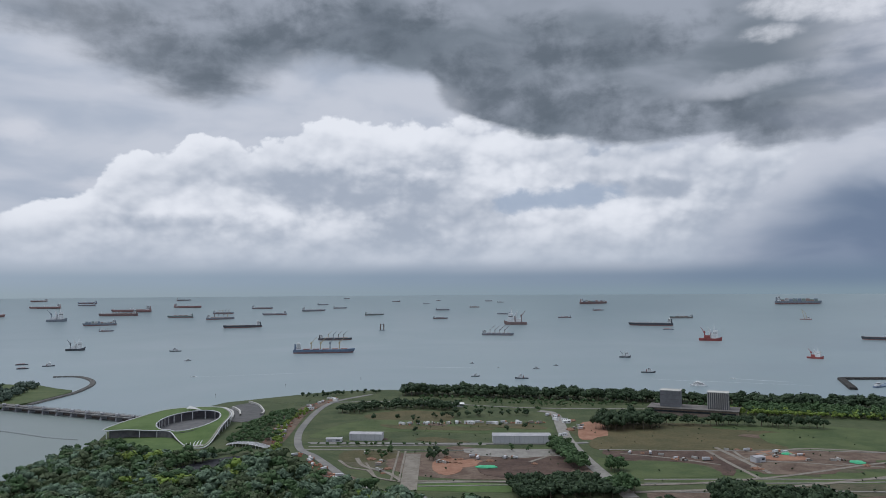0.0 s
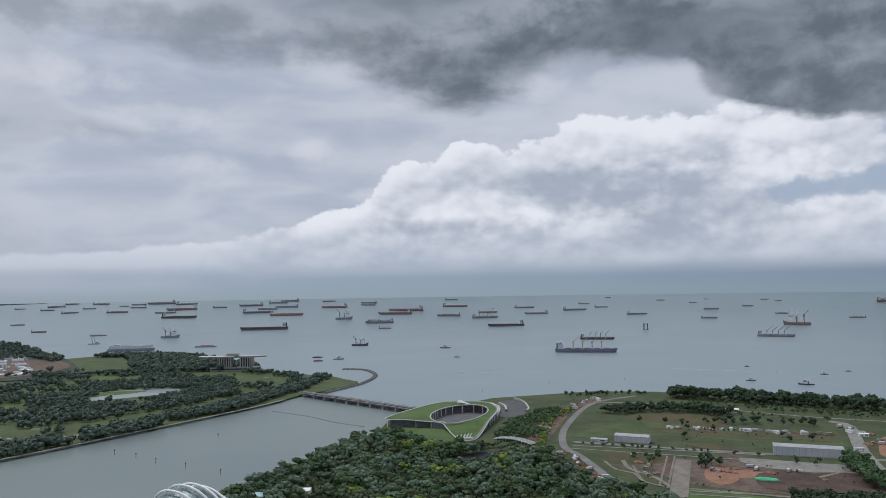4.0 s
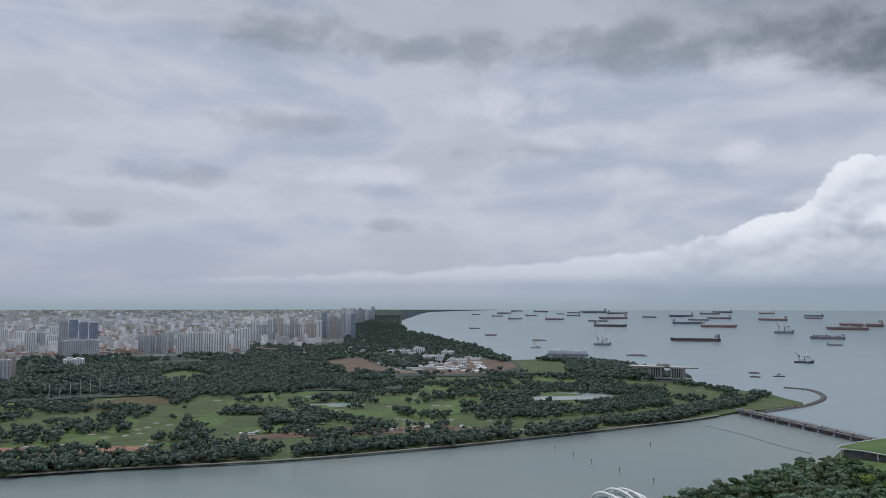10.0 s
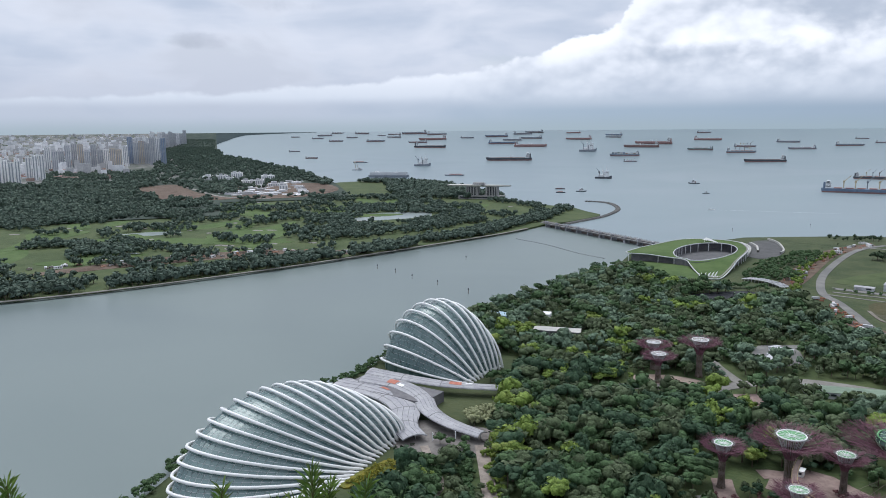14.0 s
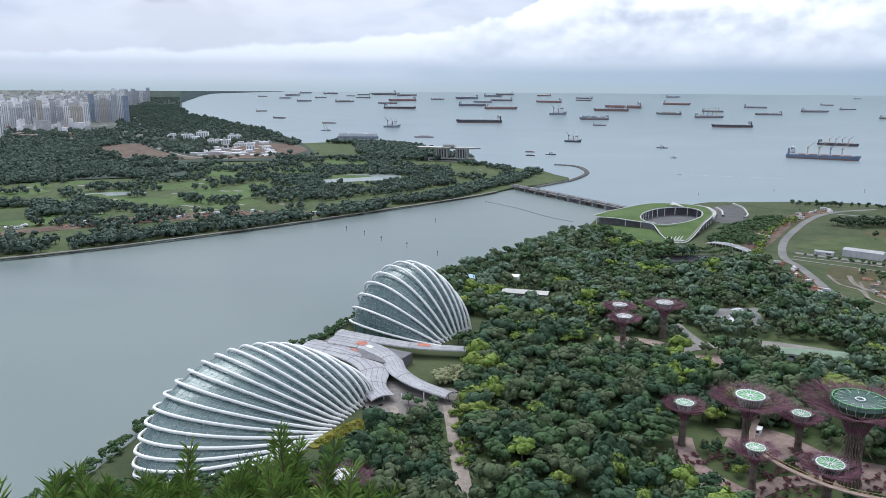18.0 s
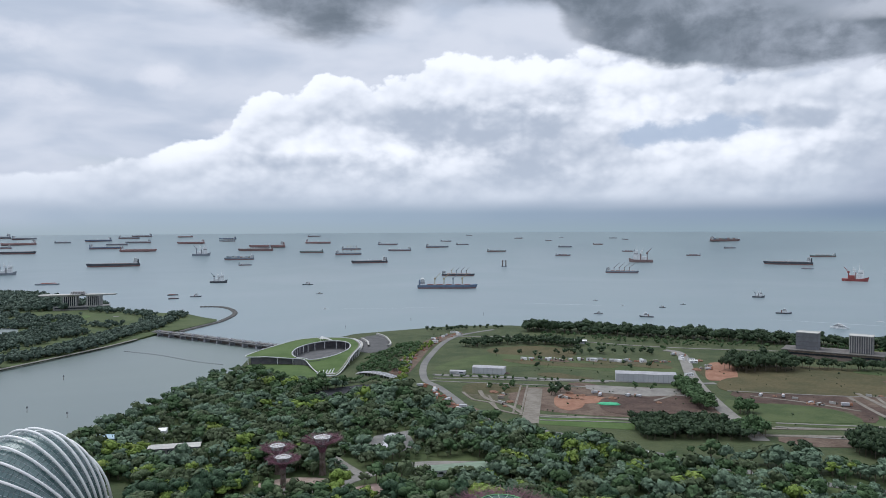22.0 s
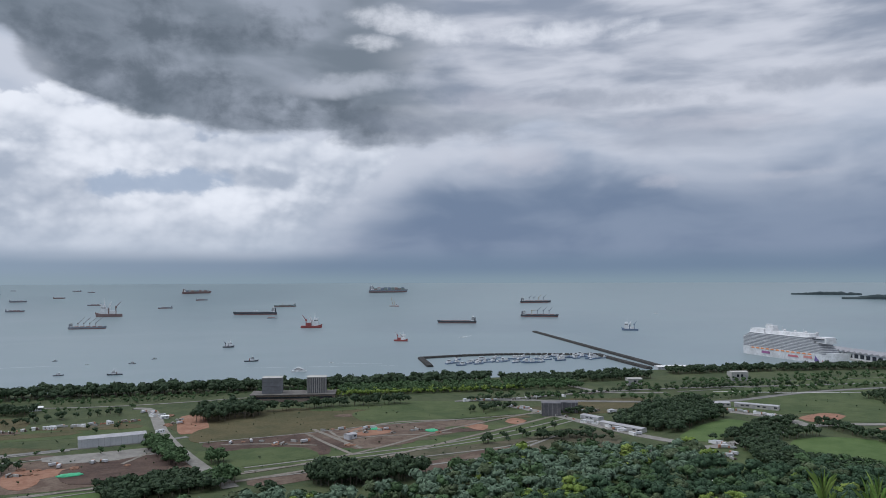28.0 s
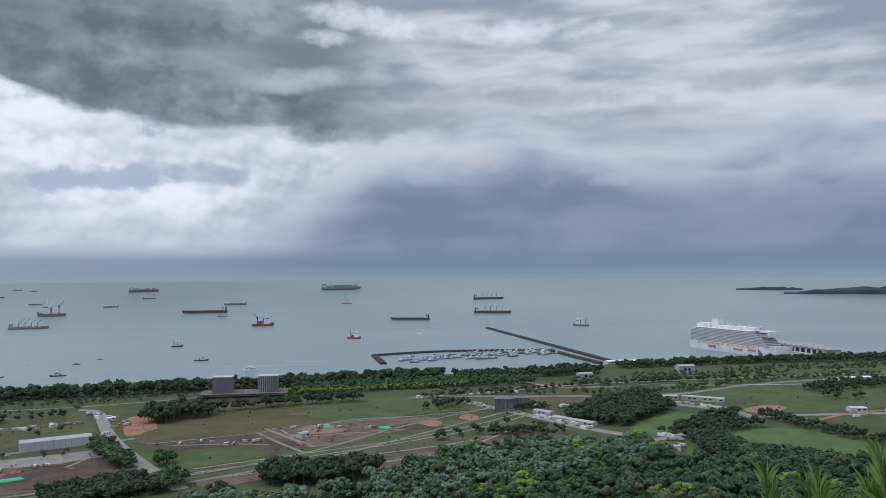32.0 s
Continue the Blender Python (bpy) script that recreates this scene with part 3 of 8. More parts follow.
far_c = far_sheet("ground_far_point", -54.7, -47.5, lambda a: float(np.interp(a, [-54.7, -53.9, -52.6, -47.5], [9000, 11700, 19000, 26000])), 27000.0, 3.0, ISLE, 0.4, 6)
tagged(far_c, "low dark headland on the horizon", "headland", kind="structure")


LAYER = iter(range(100000))


def field(name, pts, material, label, z=3.15, kind="structure", category="field"):
    bm = bmesh.new()
    slab(bm, [(p.x, p.y) for p in smooth_line(pts, 15, True)], z + 0.0007 * next(LAYER), 2.5)
    return tagged(part(name, bm, material), label, category, kind=kind)


def road(name, pts, width, label, material=None, z=3.3):
    bm = bmesh.new()
    ribbon(bm, pts, width, z + 0.0045 * (next(LAYER) % 60), 2.5)
    return tagged(part(name, bm, material or ROAD), label, "road", kind="structure")


# fields and works on the near shore
field("grass_field", [(-173, 990), (-150, 1080), (-100, 1125), (20, 1100), (122, 1085), (146, 1010), (60, 1012), (-60, 1030)], GRASS, "flat green field beside the sheds", 3.12)
field("dry_field", [(-120, 1170), (-60, 1210), (10, 1180), (0, 1110), (-100, 1125)], DRYGRASS, "brown dry grass field", 3.10)
field("works_ground", [(-83, 880), (20, 905), (150, 915), (165, 850), (155, 775), (60, 770), (6, 775), (-45, 800)], EARTH, "bare building site with turned soil", 3.14)
field("turned_soil", [(60, 880), (140, 885), (150, 830), (110, 800), (60, 815)], DARKEARTH, "dark turned soil on the building site", 3.19)
field("green_strip", [(-45, 735), (-20, 762), (60, 752), (150, 742), (150, 722), (60, 722)], LAWN, "mown green strip along a drain", 3.13)
field("big_dry_field", [(180, 1050), (300, 1085), (400, 1060), (470, 990), (560, 900), (440, 905), (300, 930), (190, 965)], DRYGRASS, "wide brown grass field", 3.12)
field("green_field", [(395, 1060), (480, 1062), (560, 1035), (650, 950), (640, 900), (560, 905), (470, 990)], GRASS, "wide green field", 3.17)
field("dirt_ground", [(320, 915), (430, 930), (500, 890), (545, 850), (460, 805), (350, 825), (318, 865)], EARTH, "bare red earth with tracks", 3.21)
field("turned_soil", [(190, 905), (300, 915), (330, 860), (300, 835), (210, 850)], DARKEARTH, "dark ploughed soil beside the tracks", 3.18)
field("green_strip", [(170, 850), (200, 862), (330, 815), (480, 790), (560, 800), (640, 840), (650, 800), (560, 745), (400, 745), (180, 770)], GRASS, "green strip between earth drains", 3.16)
field("sand_heap_ground", [(500, 834), (515, 846), (532, 828), (514, 818)], CLAY, "orange sand spread on the field", 3.3)
field("sand_heap_ground", [(360, 880), (385, 898), (412, 880), (400, 858), (372, 862)], CLAY, "orange sand spread on the field", 3.3)
field("clay_pitch", [(922, 655), (985, 662), (992, 632), (920, 618)], CLAY, "orange clay pitch", 3.25)
field("open_lawn", [(775, 562), (845, 560), (880, 500), (850, 400), (760, 370), (712, 455)], LAWN, "bright green open lawn", 3.2)
field("small_lawn", [(690, 648), (700, 616), (770, 636), (838, 660), (836, 697), (793, 694), (740, 676)], LAWN, "bright green lawn between trees", 3.2)
field("wide_meadow", [(900, 780), (1000, 800), (1300, 760), (1450, 690), (1300, 560), (1050, 560), (960, 610), (1010, 650), (930, 690)], GRASS, "wide green meadow", 3.14)
field("far_meadow", [(1000, 860), (1200, 900), (1500, 840), (1700, 760), (1500, 720), (1200, 800)], GRASS, "long green verge near the shore", 3.13)
field("shore_park", [(-290, 1300), (-210, 1400), (100, 1375), (400, 1300), (700, 1200), (740, 1100), (450, 1175), (190, 1215), (-80, 1290)], WORKGRASS, "shore park with grass and paths", 3.08)
field("brown_field", [(686, 832), (747, 938), (800, 920), (872, 883), (795, 822)], DRYGRASS, "brown field behind the grey sheds", 3.15)
field("scrub_field", [(330, 735), (470, 760), (600, 760), (640, 700), (560, 640), (420, 690)], SCRUB, "pale scrub and bare ground", 3.12)
field("grass_patch", [(195, 846), (194, 794), (267, 779), (304, 791), (262, 838)], GRASS, "rough green patch on the works land", 3.24)
field("tan_ground", [(340, 690), (344, 660), (433, 666), (520, 700), (456, 712), (400, 700)], EARTH, "tan bare ground beside a drain", 3.23)
field("earth_plot", [(190, 716), (196, 690), (240, 690), (262, 700), (241, 722)], EARTH, "bare brown plot between trees", 3.22)
field("red_soil", [(262, 842), (302, 815), (340, 790), (345, 822), (320, 850)], DARKEARTH, "dark red soil heaped beside the track", 3.27)
field("red_soil", [(352, 866), (400, 846), (460, 815), (520, 800), (500, 822), (440, 850), (380, 884)], DARKEARTH, "reddish soil beside the orange sand", 3.28)
field("olive_strip", [(420, 962), (571, 885), (640, 870), (650, 900), (560, 925), (470, 990)], SCRUB, "olive strip between the fields", 3.19)
field("sandy_yard", [(60, 905), (150, 925), (152, 900), (70, 890)], SCRUB, "trodden yard in front of the long shed", 3.2)
field("brown_plot", [(-120, 905), (-60, 915), (-55, 870), (-110, 850)], DRYGRASS, "brown weedy plot beside the gravel track", 3.21)
field("brown_plot", [(-90, 1085), (-20, 1070), (60, 1060), (60, 1035), (-60, 1050)], DRYGRASS, "brown streak across the flat field", 3.2)
field("brown_plot", [(20, 1092), (120, 1082), (140, 1040), (60, 1062)], DRYGRASS, "brown streak across the flat field", 3.22)
field("garden_ground", [(-262, 222), (-250, 262), (-246, 318), (-240, 352), (-292, 438), (-330, 515), (-412, 520), (-438, 630), (-436, 720), (-432, 860), (-330, 872), (-185, 868), (-100, 738), (80, 655), (300, 600), (650, 585), (715, 560), (760, 350), (700, 250), (420, 140), (-120, 150), (-230, 160)], GRASS, "shaded grass under the garden trees", 3.07)
field("forecourt", [(-300, 322), (-272, 318), (-245, 338), (-236, 366), (-262, 375), (-320, 350)], shade("dark_paving", (0.13, 0.12, 0.115), (0.20, 0.185, 0.175), 8, 0.85, grain=0.8), "paved forecourt between the glasshouses", 3.16, category="forecourt")
field("pale_patch", [(-150, 800), (-128, 812), (-90, 780), (-100, 765)], EARTH, "bare pale soil beside the road", 3.2)
field("pale_patch", [(-120, 880), (-75, 885), (-62, 820), (-100, 830)], SCRUB, "rough soil beside the track", 3.18)
field("pale_patch", [(176, 968), (210, 982), (224, 1050), (222, 1092), (200, 1094), (182, 1030)], CLAY, "orange bare soil by the road", 3.24)
field("pale_patch", [(0, 838), (30, 862), (48, 840), (22, 822)], CLAY, "orange dug soil on the site", 3.26)
field("brown_field", [(620, 900), (700, 905), (720, 860), (660, 845)], DRYGRASS, "brown grass beside the sheds", 3.15)
field("earth_works", [(-230, 950), (-205, 960), (-212, 1200), (-180, 1330), (-205, 1330), (-240, 1200)], EARTH, "strip of earthworks beside the road", 3.22)
field("dark_net_ground", [(-295, 822), (-251, 878), (-200, 884), (-196, 852), (-236, 812), (-290, 798)], shade("black_shade_net", (0.022, 0.024, 0.03), (0.04, 0.042, 0.05), 8, 0.9), "black shade netting over nursery beds", 3.6)

road("road", [(-168, 660), (-95, 745), (-112, 800), (-150, 880), (-178, 931), (-199, 1065), (-195, 1281), (-134, 1394)], 9.5, "grey curving road past building works")
road("road", [(300, 560), (160, 600), (8, 688), (-60, 728), (-105, 780), (-112, 800)], 10, "grey road curving along the garden")
road("road", [(-168, 955), (-60, 950), (130, 945), (180, 950)], 9, "straight service road in front of the sheds")
road("works_track", [(-36, 890), (-35, 730)], 17, "wide pale gravel track", TRACK)
road("road", [(150, 1195), (170, 1160), (158, 985), (160, 850), (172, 700)], 15, "pale dusty road with a bend", PAVE)
road("drain_path", [(-45, 765), (60, 760), (200, 745), (330, 770), (480, 830), (640, 870)], 5, "pale concrete drain edge", TRACK, 3.35)
road("drain_path", [(170, 718), (330, 735), (480, 780), (650, 835)], 6, "pale concrete drain edge", TRACK, 3.36)
road("road", [(625, 960), (641, 925), (650, 860), (653, 795), (657, 686), (676, 606)], 16, "dusty road past grey sheds", PAVE)
road("road", [(560, 640), (669, 597), (748, 598), (881, 613), (1000, 560), (1100, 500)], 14, "pale road beside a lawn", PAVE)
road("road", [(640, 1000), (822, 870), (950, 800), (1150, 790), (1436, 719), (1800, 600)], 14, "grey coastal road")
road("road", [(830, 800), (880, 740), (900, 660), (881, 613)], 18, "pale road with parked lorries", PAVE)
road("track", [(327, 915), (332, 850), (338, 786)], 6, "wide pale earth track", TRACK, 3.38)
road("track", [(205, 885), (259, 858), (300, 826)], 4, "pale earth track", TRACK, 3.37)
road("track", [(-100, 870), (-88, 830), (-60, 800), (-45, 770)], 5, "pale earth track", TRACK, 3.37)
road("track", [(95, 845), (125, 880), (150, 900)], 4, "pale earth track", TRACK, 3.37)
road("road", [(851, 1070), (851, 969), (890, 935), (938, 907)], 12, "grey road to the marina", PAVE, 3.31)
road("white_kerb_path", [(1012, 877), (1126, 795), (1262, 722), (1450, 640)], 4, "white kerbed path across the meadow", CONCRETE, 3.4)
road("earth_road", [(900, 560), (930, 555), (1010, 556), (1076, 540), (1180, 500)], 8, "orange earth road on the meadow", CLAY, 3.33)
road("road", [(590, 1010), (700, 985), (851, 969), (1000, 930), (1200, 850), (1500, 740)], 9, "grey verge road with parked cars", ROAD, 3.32)
road("road", [(-2200, 1420), (-1980, 1330), (-1754, 1255), (-1600, 1290)], 12, "pale straight road through the woods", PAVE, 5.35)
road("park_path", [(-190, 1300), (-60, 1300), (150, 1225), (450, 1195), (740, 1110)], 5, "pale park path along the shore", PAVE, 3.2)
road("track", [(345, 905), (400, 860), (430, 830), (470, 812)], 5, "pale earth track", TRACK, 3.35)
road("track", [(330, 845), (420, 905), (520, 880)], 6, "pale earth track", TRACK, 3.37)

# plots of the works land, each with its own soil
field("red_site", [(40, 848), (86, 864), (132, 874), (140, 840), (133, 801), (99, 774), (43, 787)], DARKEARTH, "dark red turned soil of the building site", 3.30)
field("clay_mound_ground", [(-10, 858), (15, 865), (20, 835), (17, 804), (2, 788), (-12, 810)], CLAY, "orange clay ring on the site", 3.31)
field("site_yard", [(23, 917), (80, 914), (144, 907), (131, 866), (42, 878)], PAVE, "grey trodden yard before the long shed", 3.28)
field("ochre_field", [(200, 984), (280, 1006), (351, 1015), (375, 976), (403, 939), (409, 900), (300, 902), (185, 908)], DRYGRASS, "ochre dry grass field", 3.29)
field("deep_green_field", [(420, 1001), (508, 1006), (600, 985), (645, 960), (649, 866), (583, 880), (500, 890), (410, 900), (403, 943)], GRASS, "deep green field", 3.26)
field("brown_soil", [(200, 878), (308, 893), (306, 797), (286, 781), (282, 836), (199, 852)], DARKEARTH, "dark brown stripped soil", 3.31)
field("green_plot", [(186, 825), (218, 850), (274, 831), (286, 781), (230, 772), (181, 778)], GRASS, "green overgrown plot", 3.32)
field("red_earth", [(357, 868), (402, 881), (442, 846), (422, 815), (403, 785), (330, 787), (347, 829)], EARTH, "reddish stripped earth with tracks", 3.31)
field("orange_earth", [(362, 866), (398, 874), (410, 850), (370, 845)], CLAY, "bright orange earth beside the hut", 3.33)
for pts in ([(503, 826), (522, 842), (532, 824), (510, 802)], [(566, 836), (590, 852), (594, 826), (568, 812)]):
    field("sand_heap_ground", pts, CLAY, "round spread of orange sand", 3.34)
field("tan_scrub", [(445, 671), (515, 700), (564, 690), (600, 650), (520, 628)], SCRUB, "tan scrub ground beside the drain", 3.30)
for line, w in (([(-172, 959), (-65, 956)], 3.0), ([(-167, 934), (-60, 938), (52, 940)], 4.0), ([(-168, 917), (-60, 912), (36, 908)], 3.0), ([(-26, 757), (60, 762), (127, 766)], 3.0), ([(-26, 745), (63, 748)], 2.6),
                ([(201, 766), (320, 764), (440, 762), (560, 785), (648, 812)], 3.2), ([(197, 751), (330, 748), (435, 750), (540, 762), (650, 795)], 3.0), ([(188, 720), (262, 716)], 3.0), ([(362, 718), (472, 712), (533, 720)], 3.4),
                ([(345, 684), (452, 682), (525, 710), (600, 745)], 4.5), ([(185, 908), (300, 898), (410, 898), (511, 880), (640, 862)], 2.6), ([(1115, 935), (1300, 880), (1500, 800)], 3.0), ([(960, 905), (1120, 870), (1300, 812)], 2.4)):
    road("drain_kerb", line, w, "long pale concrete drain kerb", PAVE, 3.42)
for line, w in (([(311, 895), (313, 830), (318, 766)], 5.0), ([(341, 894), (342, 848), (392, 834), (430, 818)], 4.0), ([(-119, 860), (-101, 822), (-82, 812), (-70, 780), (-49, 766)], 3.5), ([(-87, 846), (-71, 782)], 2.6), ([(-46, 905), (-46, 760)], 2.2), ([(-54, 905), (-54, 765)], 2.2)):
    road("track", line, w, "pale trodden earth track", TRACK, 3.44)

# ---- glass conservatories ----
GLASS = bpy.data.materials.new("tinted_glass")
GLASS.use_nodes = True
b = GLASS.node_tree.nodes["Principled BSDF"]
q = Nodes(GLASS.node_tree)
co = GLASS.node_tree.nodes.new("ShaderNodeTexCoord").outputs["Object"]
rnd = GLASS.node_tree.nodes.new("ShaderNodeNewGeometry").outputs["Random Per Island"]
q.put(b.inputs["Base Color"], q.mix(q.m("ADD", q.m("MULTIPLY", q.noise(co, 0.07, 3), 0.6), q.m("MULTIPLY", rnd, 0.4)), (0.050, 0.102, 0.104), (0.115, 0.185, 0.188)))
q.put(b.inputs["Roughness"], q.ramp(rnd, 0, 1, 0.24, 0.34))
b.inputs["Specular IOR Level"].default_value = 0.9
b.inputs["Metallic"].default_value = 0.10


def conservatory(name, label, rib_count, front0, front1, back0, back1, ridge, over, r_rib, tip, lean=0.94):
    """A shell of arched ribs that fan from a short front edge to a short back edge; ridge(u) is the crown of the rib at u in 0..1."""
    top = empty(name, pose(0, 0, 0))
    tagged(top, label, "conservatory")

    def arch(u, k, lift=0.0):
        f = Vector(front0).lerp(Vector(front1), u)
        g = Vector(back0).lerp(Vector(back1), u)
        mid, ax = (f + g) / 2, (f - g) / 2
        up = ridge(u) - mid
        up = up * (1 + lift / up.length)
        c, s = math.cos(k), math.sin(k)
        e = 0.94 if c > 0 else lean
        return mid + ax * (math.copysign(abs(c) ** e, c) * (1 + lift / ax.length)) + up * (s ** e)

    # glass, pane by pane between the ribs
    nu, nk = (rib_count - 1) * 3, 40
    V, F = [], []
    for i in range(nu):
        for j in range(nk):
            u0, u1 = i / nu, (i + 1) / nu
            k0, k1 = math.pi * j / nk, math.pi * (j + 1) / nk
            du, dk = (u1 - u0) * 0.03, (k1 - k0) * 0.03
            p = [arch(u0 + du, k0 + dk), arch(u1 - du, k0 + dk), arch(u1 - du, k1 - dk), arch(u0 + du, k1 - dk)]
            F.append([len(V), len(V) + 1, len(V) + 2, len(V) + 3])
            V += p
    tagged(soup("glass_panes", V, F, GLASS, top), "blue-grey glass panes in thin frames", kind="stuff")
    # glazing bars
    bm = bmesh.new()
    for j in range(1, nk):
        k = math.pi * j / nk
        tube(bm, [arch(i / (nu // 3), k, 0.05) for i in range(nu // 3 + 1)], 0.06, 4)
    for i in range(nu + 1):
        tube(bm, [arch(i / nu, math.pi * j / 20, 0.05) for j in range(21)], 0.07, 4)
    tagged(part("glazing_grid", bm, PALEGREY, top), "thin pale glazing bars", kind="stuff")
    # white ribs standing clear of the glass
    for i in range(rib_count):
        bm = bmesh.new()
        u = i / (rib_count - 1)
        pts = [arch(u, math.pi * (0.0 + j / 36), over) for j in range(37)]
        pts[0] = pts[0] + (pts[0] - pts[1]).normalized() * tip
        pts[0].z = 3.0
        tube(bm, pts, r_rib, 8)
        for j in range(3, 35, 3):
            rod(bm, arch(u, math.pi * j / 36, over), arch(u, math.pi * j / 36, 0.0), 0.16, 0.16, 4)
        part("rib", bm, WHITE, top, smooth=True)
    bm = bmesh.new()
    rim = [arch(i / 24, 0.0, 0.4) + Vector((0, 0, 0.2)) for i in range(25)]
    tube(bm, [Vector((p.x, p.y, max(p.z, 3.2))) for p in rim], 0.9, 6)
    part("base_beam", bm, WHITE, top)
    # end walls of glass under the first and the last rib
    for u, nm in ((0.0, "end_wall"), (1.0, "end_wall")):
        bm = bmesh.new()
        a = [arch(u, math.pi * j / 30) for j in range(31)]
        lo = [Vector((p.x, p.y, 3.0)) for p in a]
        for j in range(30):
            vs = [bm.verts.new(p) for p in (a[j], a[j + 1], lo[j + 1], lo[j])]
            bm.faces.new(vs)
        part(nm, bm, GLASS, top)
    return top


def flower_ridge(u):
    ph = radians(6 + 146 * u)
    return Vector((-320 - 22 * math.sin(ph), 262 - 73 * math.cos(ph), 3 + 39 * math.sin(ph) ** (1.4 if ph < 1.57 else 0.85)))


conservatory("flower_conservatory", "long white-ribbed glass conservatory by the water", 19, (-281, 256, 4), (-297, 334, 4), (-342, 262, 4), (-388, 335, 4), flower_ridge, 2.3, 0.92, 4.0, 1.3)


def forest_ridge(u):
    ph = radians(7 + 133 * u)
    c = 41 * math.cos(ph)
    return Vector((-364 - 0.3 * c, 459 - (0.95 if c > 0 else 0.72) * c, 3 + 52 * math.sin(ph) ** 0.9))


conservatory("cloud_conservatory", "tall white-ribbed glass conservatory with dark panes", 11, (-322, 434, 4), (-322, 483, 4), (-396, 446, 4), (-391, 497, 4), forest_ridge, 2.6, 0.95, 3.0)

# the swept roof that joins the two
hub = tagged(empty("link_building", pose(0, 0, 0)), "low grey building with sweeping overlapping roofs", "building")


def swept(name, line, w0, w1, z0, z1, material, parent, label=""):
    """A roof that follows a curved line, arched across its width, with a real edge."""
    L = smooth_line(line, 5)
    n, m = len(L), 9
    bm = bmesh.new()
    grid = []
    for i, p in enumerate(L):
        d = (L[min(i + 1, n - 1)] - L[max(i - 1, 0)]).normalized()
        s = Vector((-d.y, d.x, 0))
        f = i / (n - 1)
        w, z = w0 + (w1 - w0) * f, z0 + (z1 - z0) * f
        row = []
        for j in range(m):
            v = j / (m - 1) * 2 - 1
            row.append((p + s * (v * w / 2), z + 1.8 * (1 - v * v)))
        grid.append([bm.verts.new((a.x, a.y, h)) for a, h in row] + [bm.verts.new((a.x, a.y, h - 0.7)) for a, h in row[::-1]])
    k = 2 * m
    for a, b2 in zip(grid, grid[1:]):
        for j in range(k):
            bm.faces.new((a[j], b2[j], b2[(j + 1) % k], a[(j + 1) % k]))
    bm.faces.new(grid[0])
    bm.faces.new(grid[-1][::-1])
    return part(name, bm, material, parent, label)


swept("roof", [(-385, 365), (-350, 372), (-318, 362), (-300, 340), (-282, 330)], 26, 16, 10, 7, ROOFGREY, hub)
swept("roof", [(-375, 382), (-345, 388), (-318, 380), (-300, 366), (-278, 358), (-250, 356)], 18, 10, 11.5, 8, ROOFGREY, hub)
swept("roof", [(-380, 394), (-345, 402), (-315, 412), (-285, 430)], 15, 9, 12.5, 9, ROOFGREY, hub)


def roof_patch(name, line, w0, w1, z0, z1, f0, f1, v0, v1, material, lift=0.12, label=""):
    """A thin sheet that lies on a swept roof, between shares f of its length and v (-1..1) of its width."""
    L = smooth_line(line, 5)
    n = len(L)
    bm = bmesh.new()
    rows = []
    for i in range(9):
        f = f0 + (f1 - f0) * i / 8
        k = min(int(f * (n - 1)), n - 2)
        p = L[k].lerp(L[k + 1], f * (n - 1) - k)
        d = (L[min(k + 2, n - 1)] - L[max(k - 1, 0)]).normalized()
        s = Vector((-d.y, d.x, 0))
        w, z = w0 + (w1 - w0) * f, z0 + (z1 - z0) * f
        row = []
        for j in range(5):
            v = v0 + (v1 - v0) * j / 4
            c2 = p + s * (v * w / 2)
            row.append(bm.verts.new((c2.x, c2.y, z + 1.8 * (1 - v * v) + lift)))
        rows.append(row)
    for a, b2 in zip(rows, rows[1:]):
        for j in range(4):
            bm.faces.new((a[j], b2[j], b2[j + 1], a[j + 1]))
    part(name, bm, material, hub, label)


ARMS = (([(-385, 365), (-350, 372), (-318, 362), (-300, 340), (-282, 330)], 26, 16, 10, 7), ([(-375, 382), (-345, 388), (-318, 380), (-300, 366), (-278, 358), (-250, 356)], 18, 10, 11.5, 8), ([(-380, 394), (-345, 402), (-315, 412), (-285, 430)], 15, 9, 12.5, 9))
SEAM = shade("dark_roof_seam", (0.13, 0.13, 0.14), (0.18, 0.18, 0.19), 5, 0.6)
TERRA = shade("terracotta_panel", (0.36, 0.11, 0.075), (0.46, 0.19, 0.13), 3, 0.6)
for arm_i, a5 in enumerate(ARMS):
    for v in (-0.96, -0.55, -0.15, 0.25, 0.62, 0.93):
        roof_patch("roof_seam", *a5, 0.0, 1.0, v, v + 0.035, SEAM, 0.10)
    for f in ((0.18, 0.40, 0.62, 0.8), (0.2, 0.45, 0.7), (0.3, 0.6))[arm_i]:
        roof_patch("roof_joint", *a5, f, f + 0.006, -1.0, 1.0, SEAM, 0.14)
roof_patch("roof_panel", *ARMS[0], 0.30, 0.36, 0.25, 0.62, TERRA, 0.17, "orange red roof panel")
roof_patch("roof_panel", *ARMS[1], 0.18, 0.24, -0.55, 0.25, TERRA, 0.17, "orange red roof panel")
roof_patch("roof_panel", *ARMS[1], 0.26, 0.30, -0.55, -0.15, WHITE, 0.17, "white roof panel")
roof_patch("roof_panel", *ARMS[2], 0.66, 0.74, -0.55, 0.62, TERRA, 0.17, "orange red roof panel")
roof_patch("roof_panel", *ARMS[2], 0.76, 0.80, -0.15, 0.62, WHITE, 0.17, "white roof panel")
bm = bmesh.new()
box(bm, -345, 380, 3, 70, 26, 7.5, 1.0, 0.1)
part("wall", bm, DARKCLAD, hub)
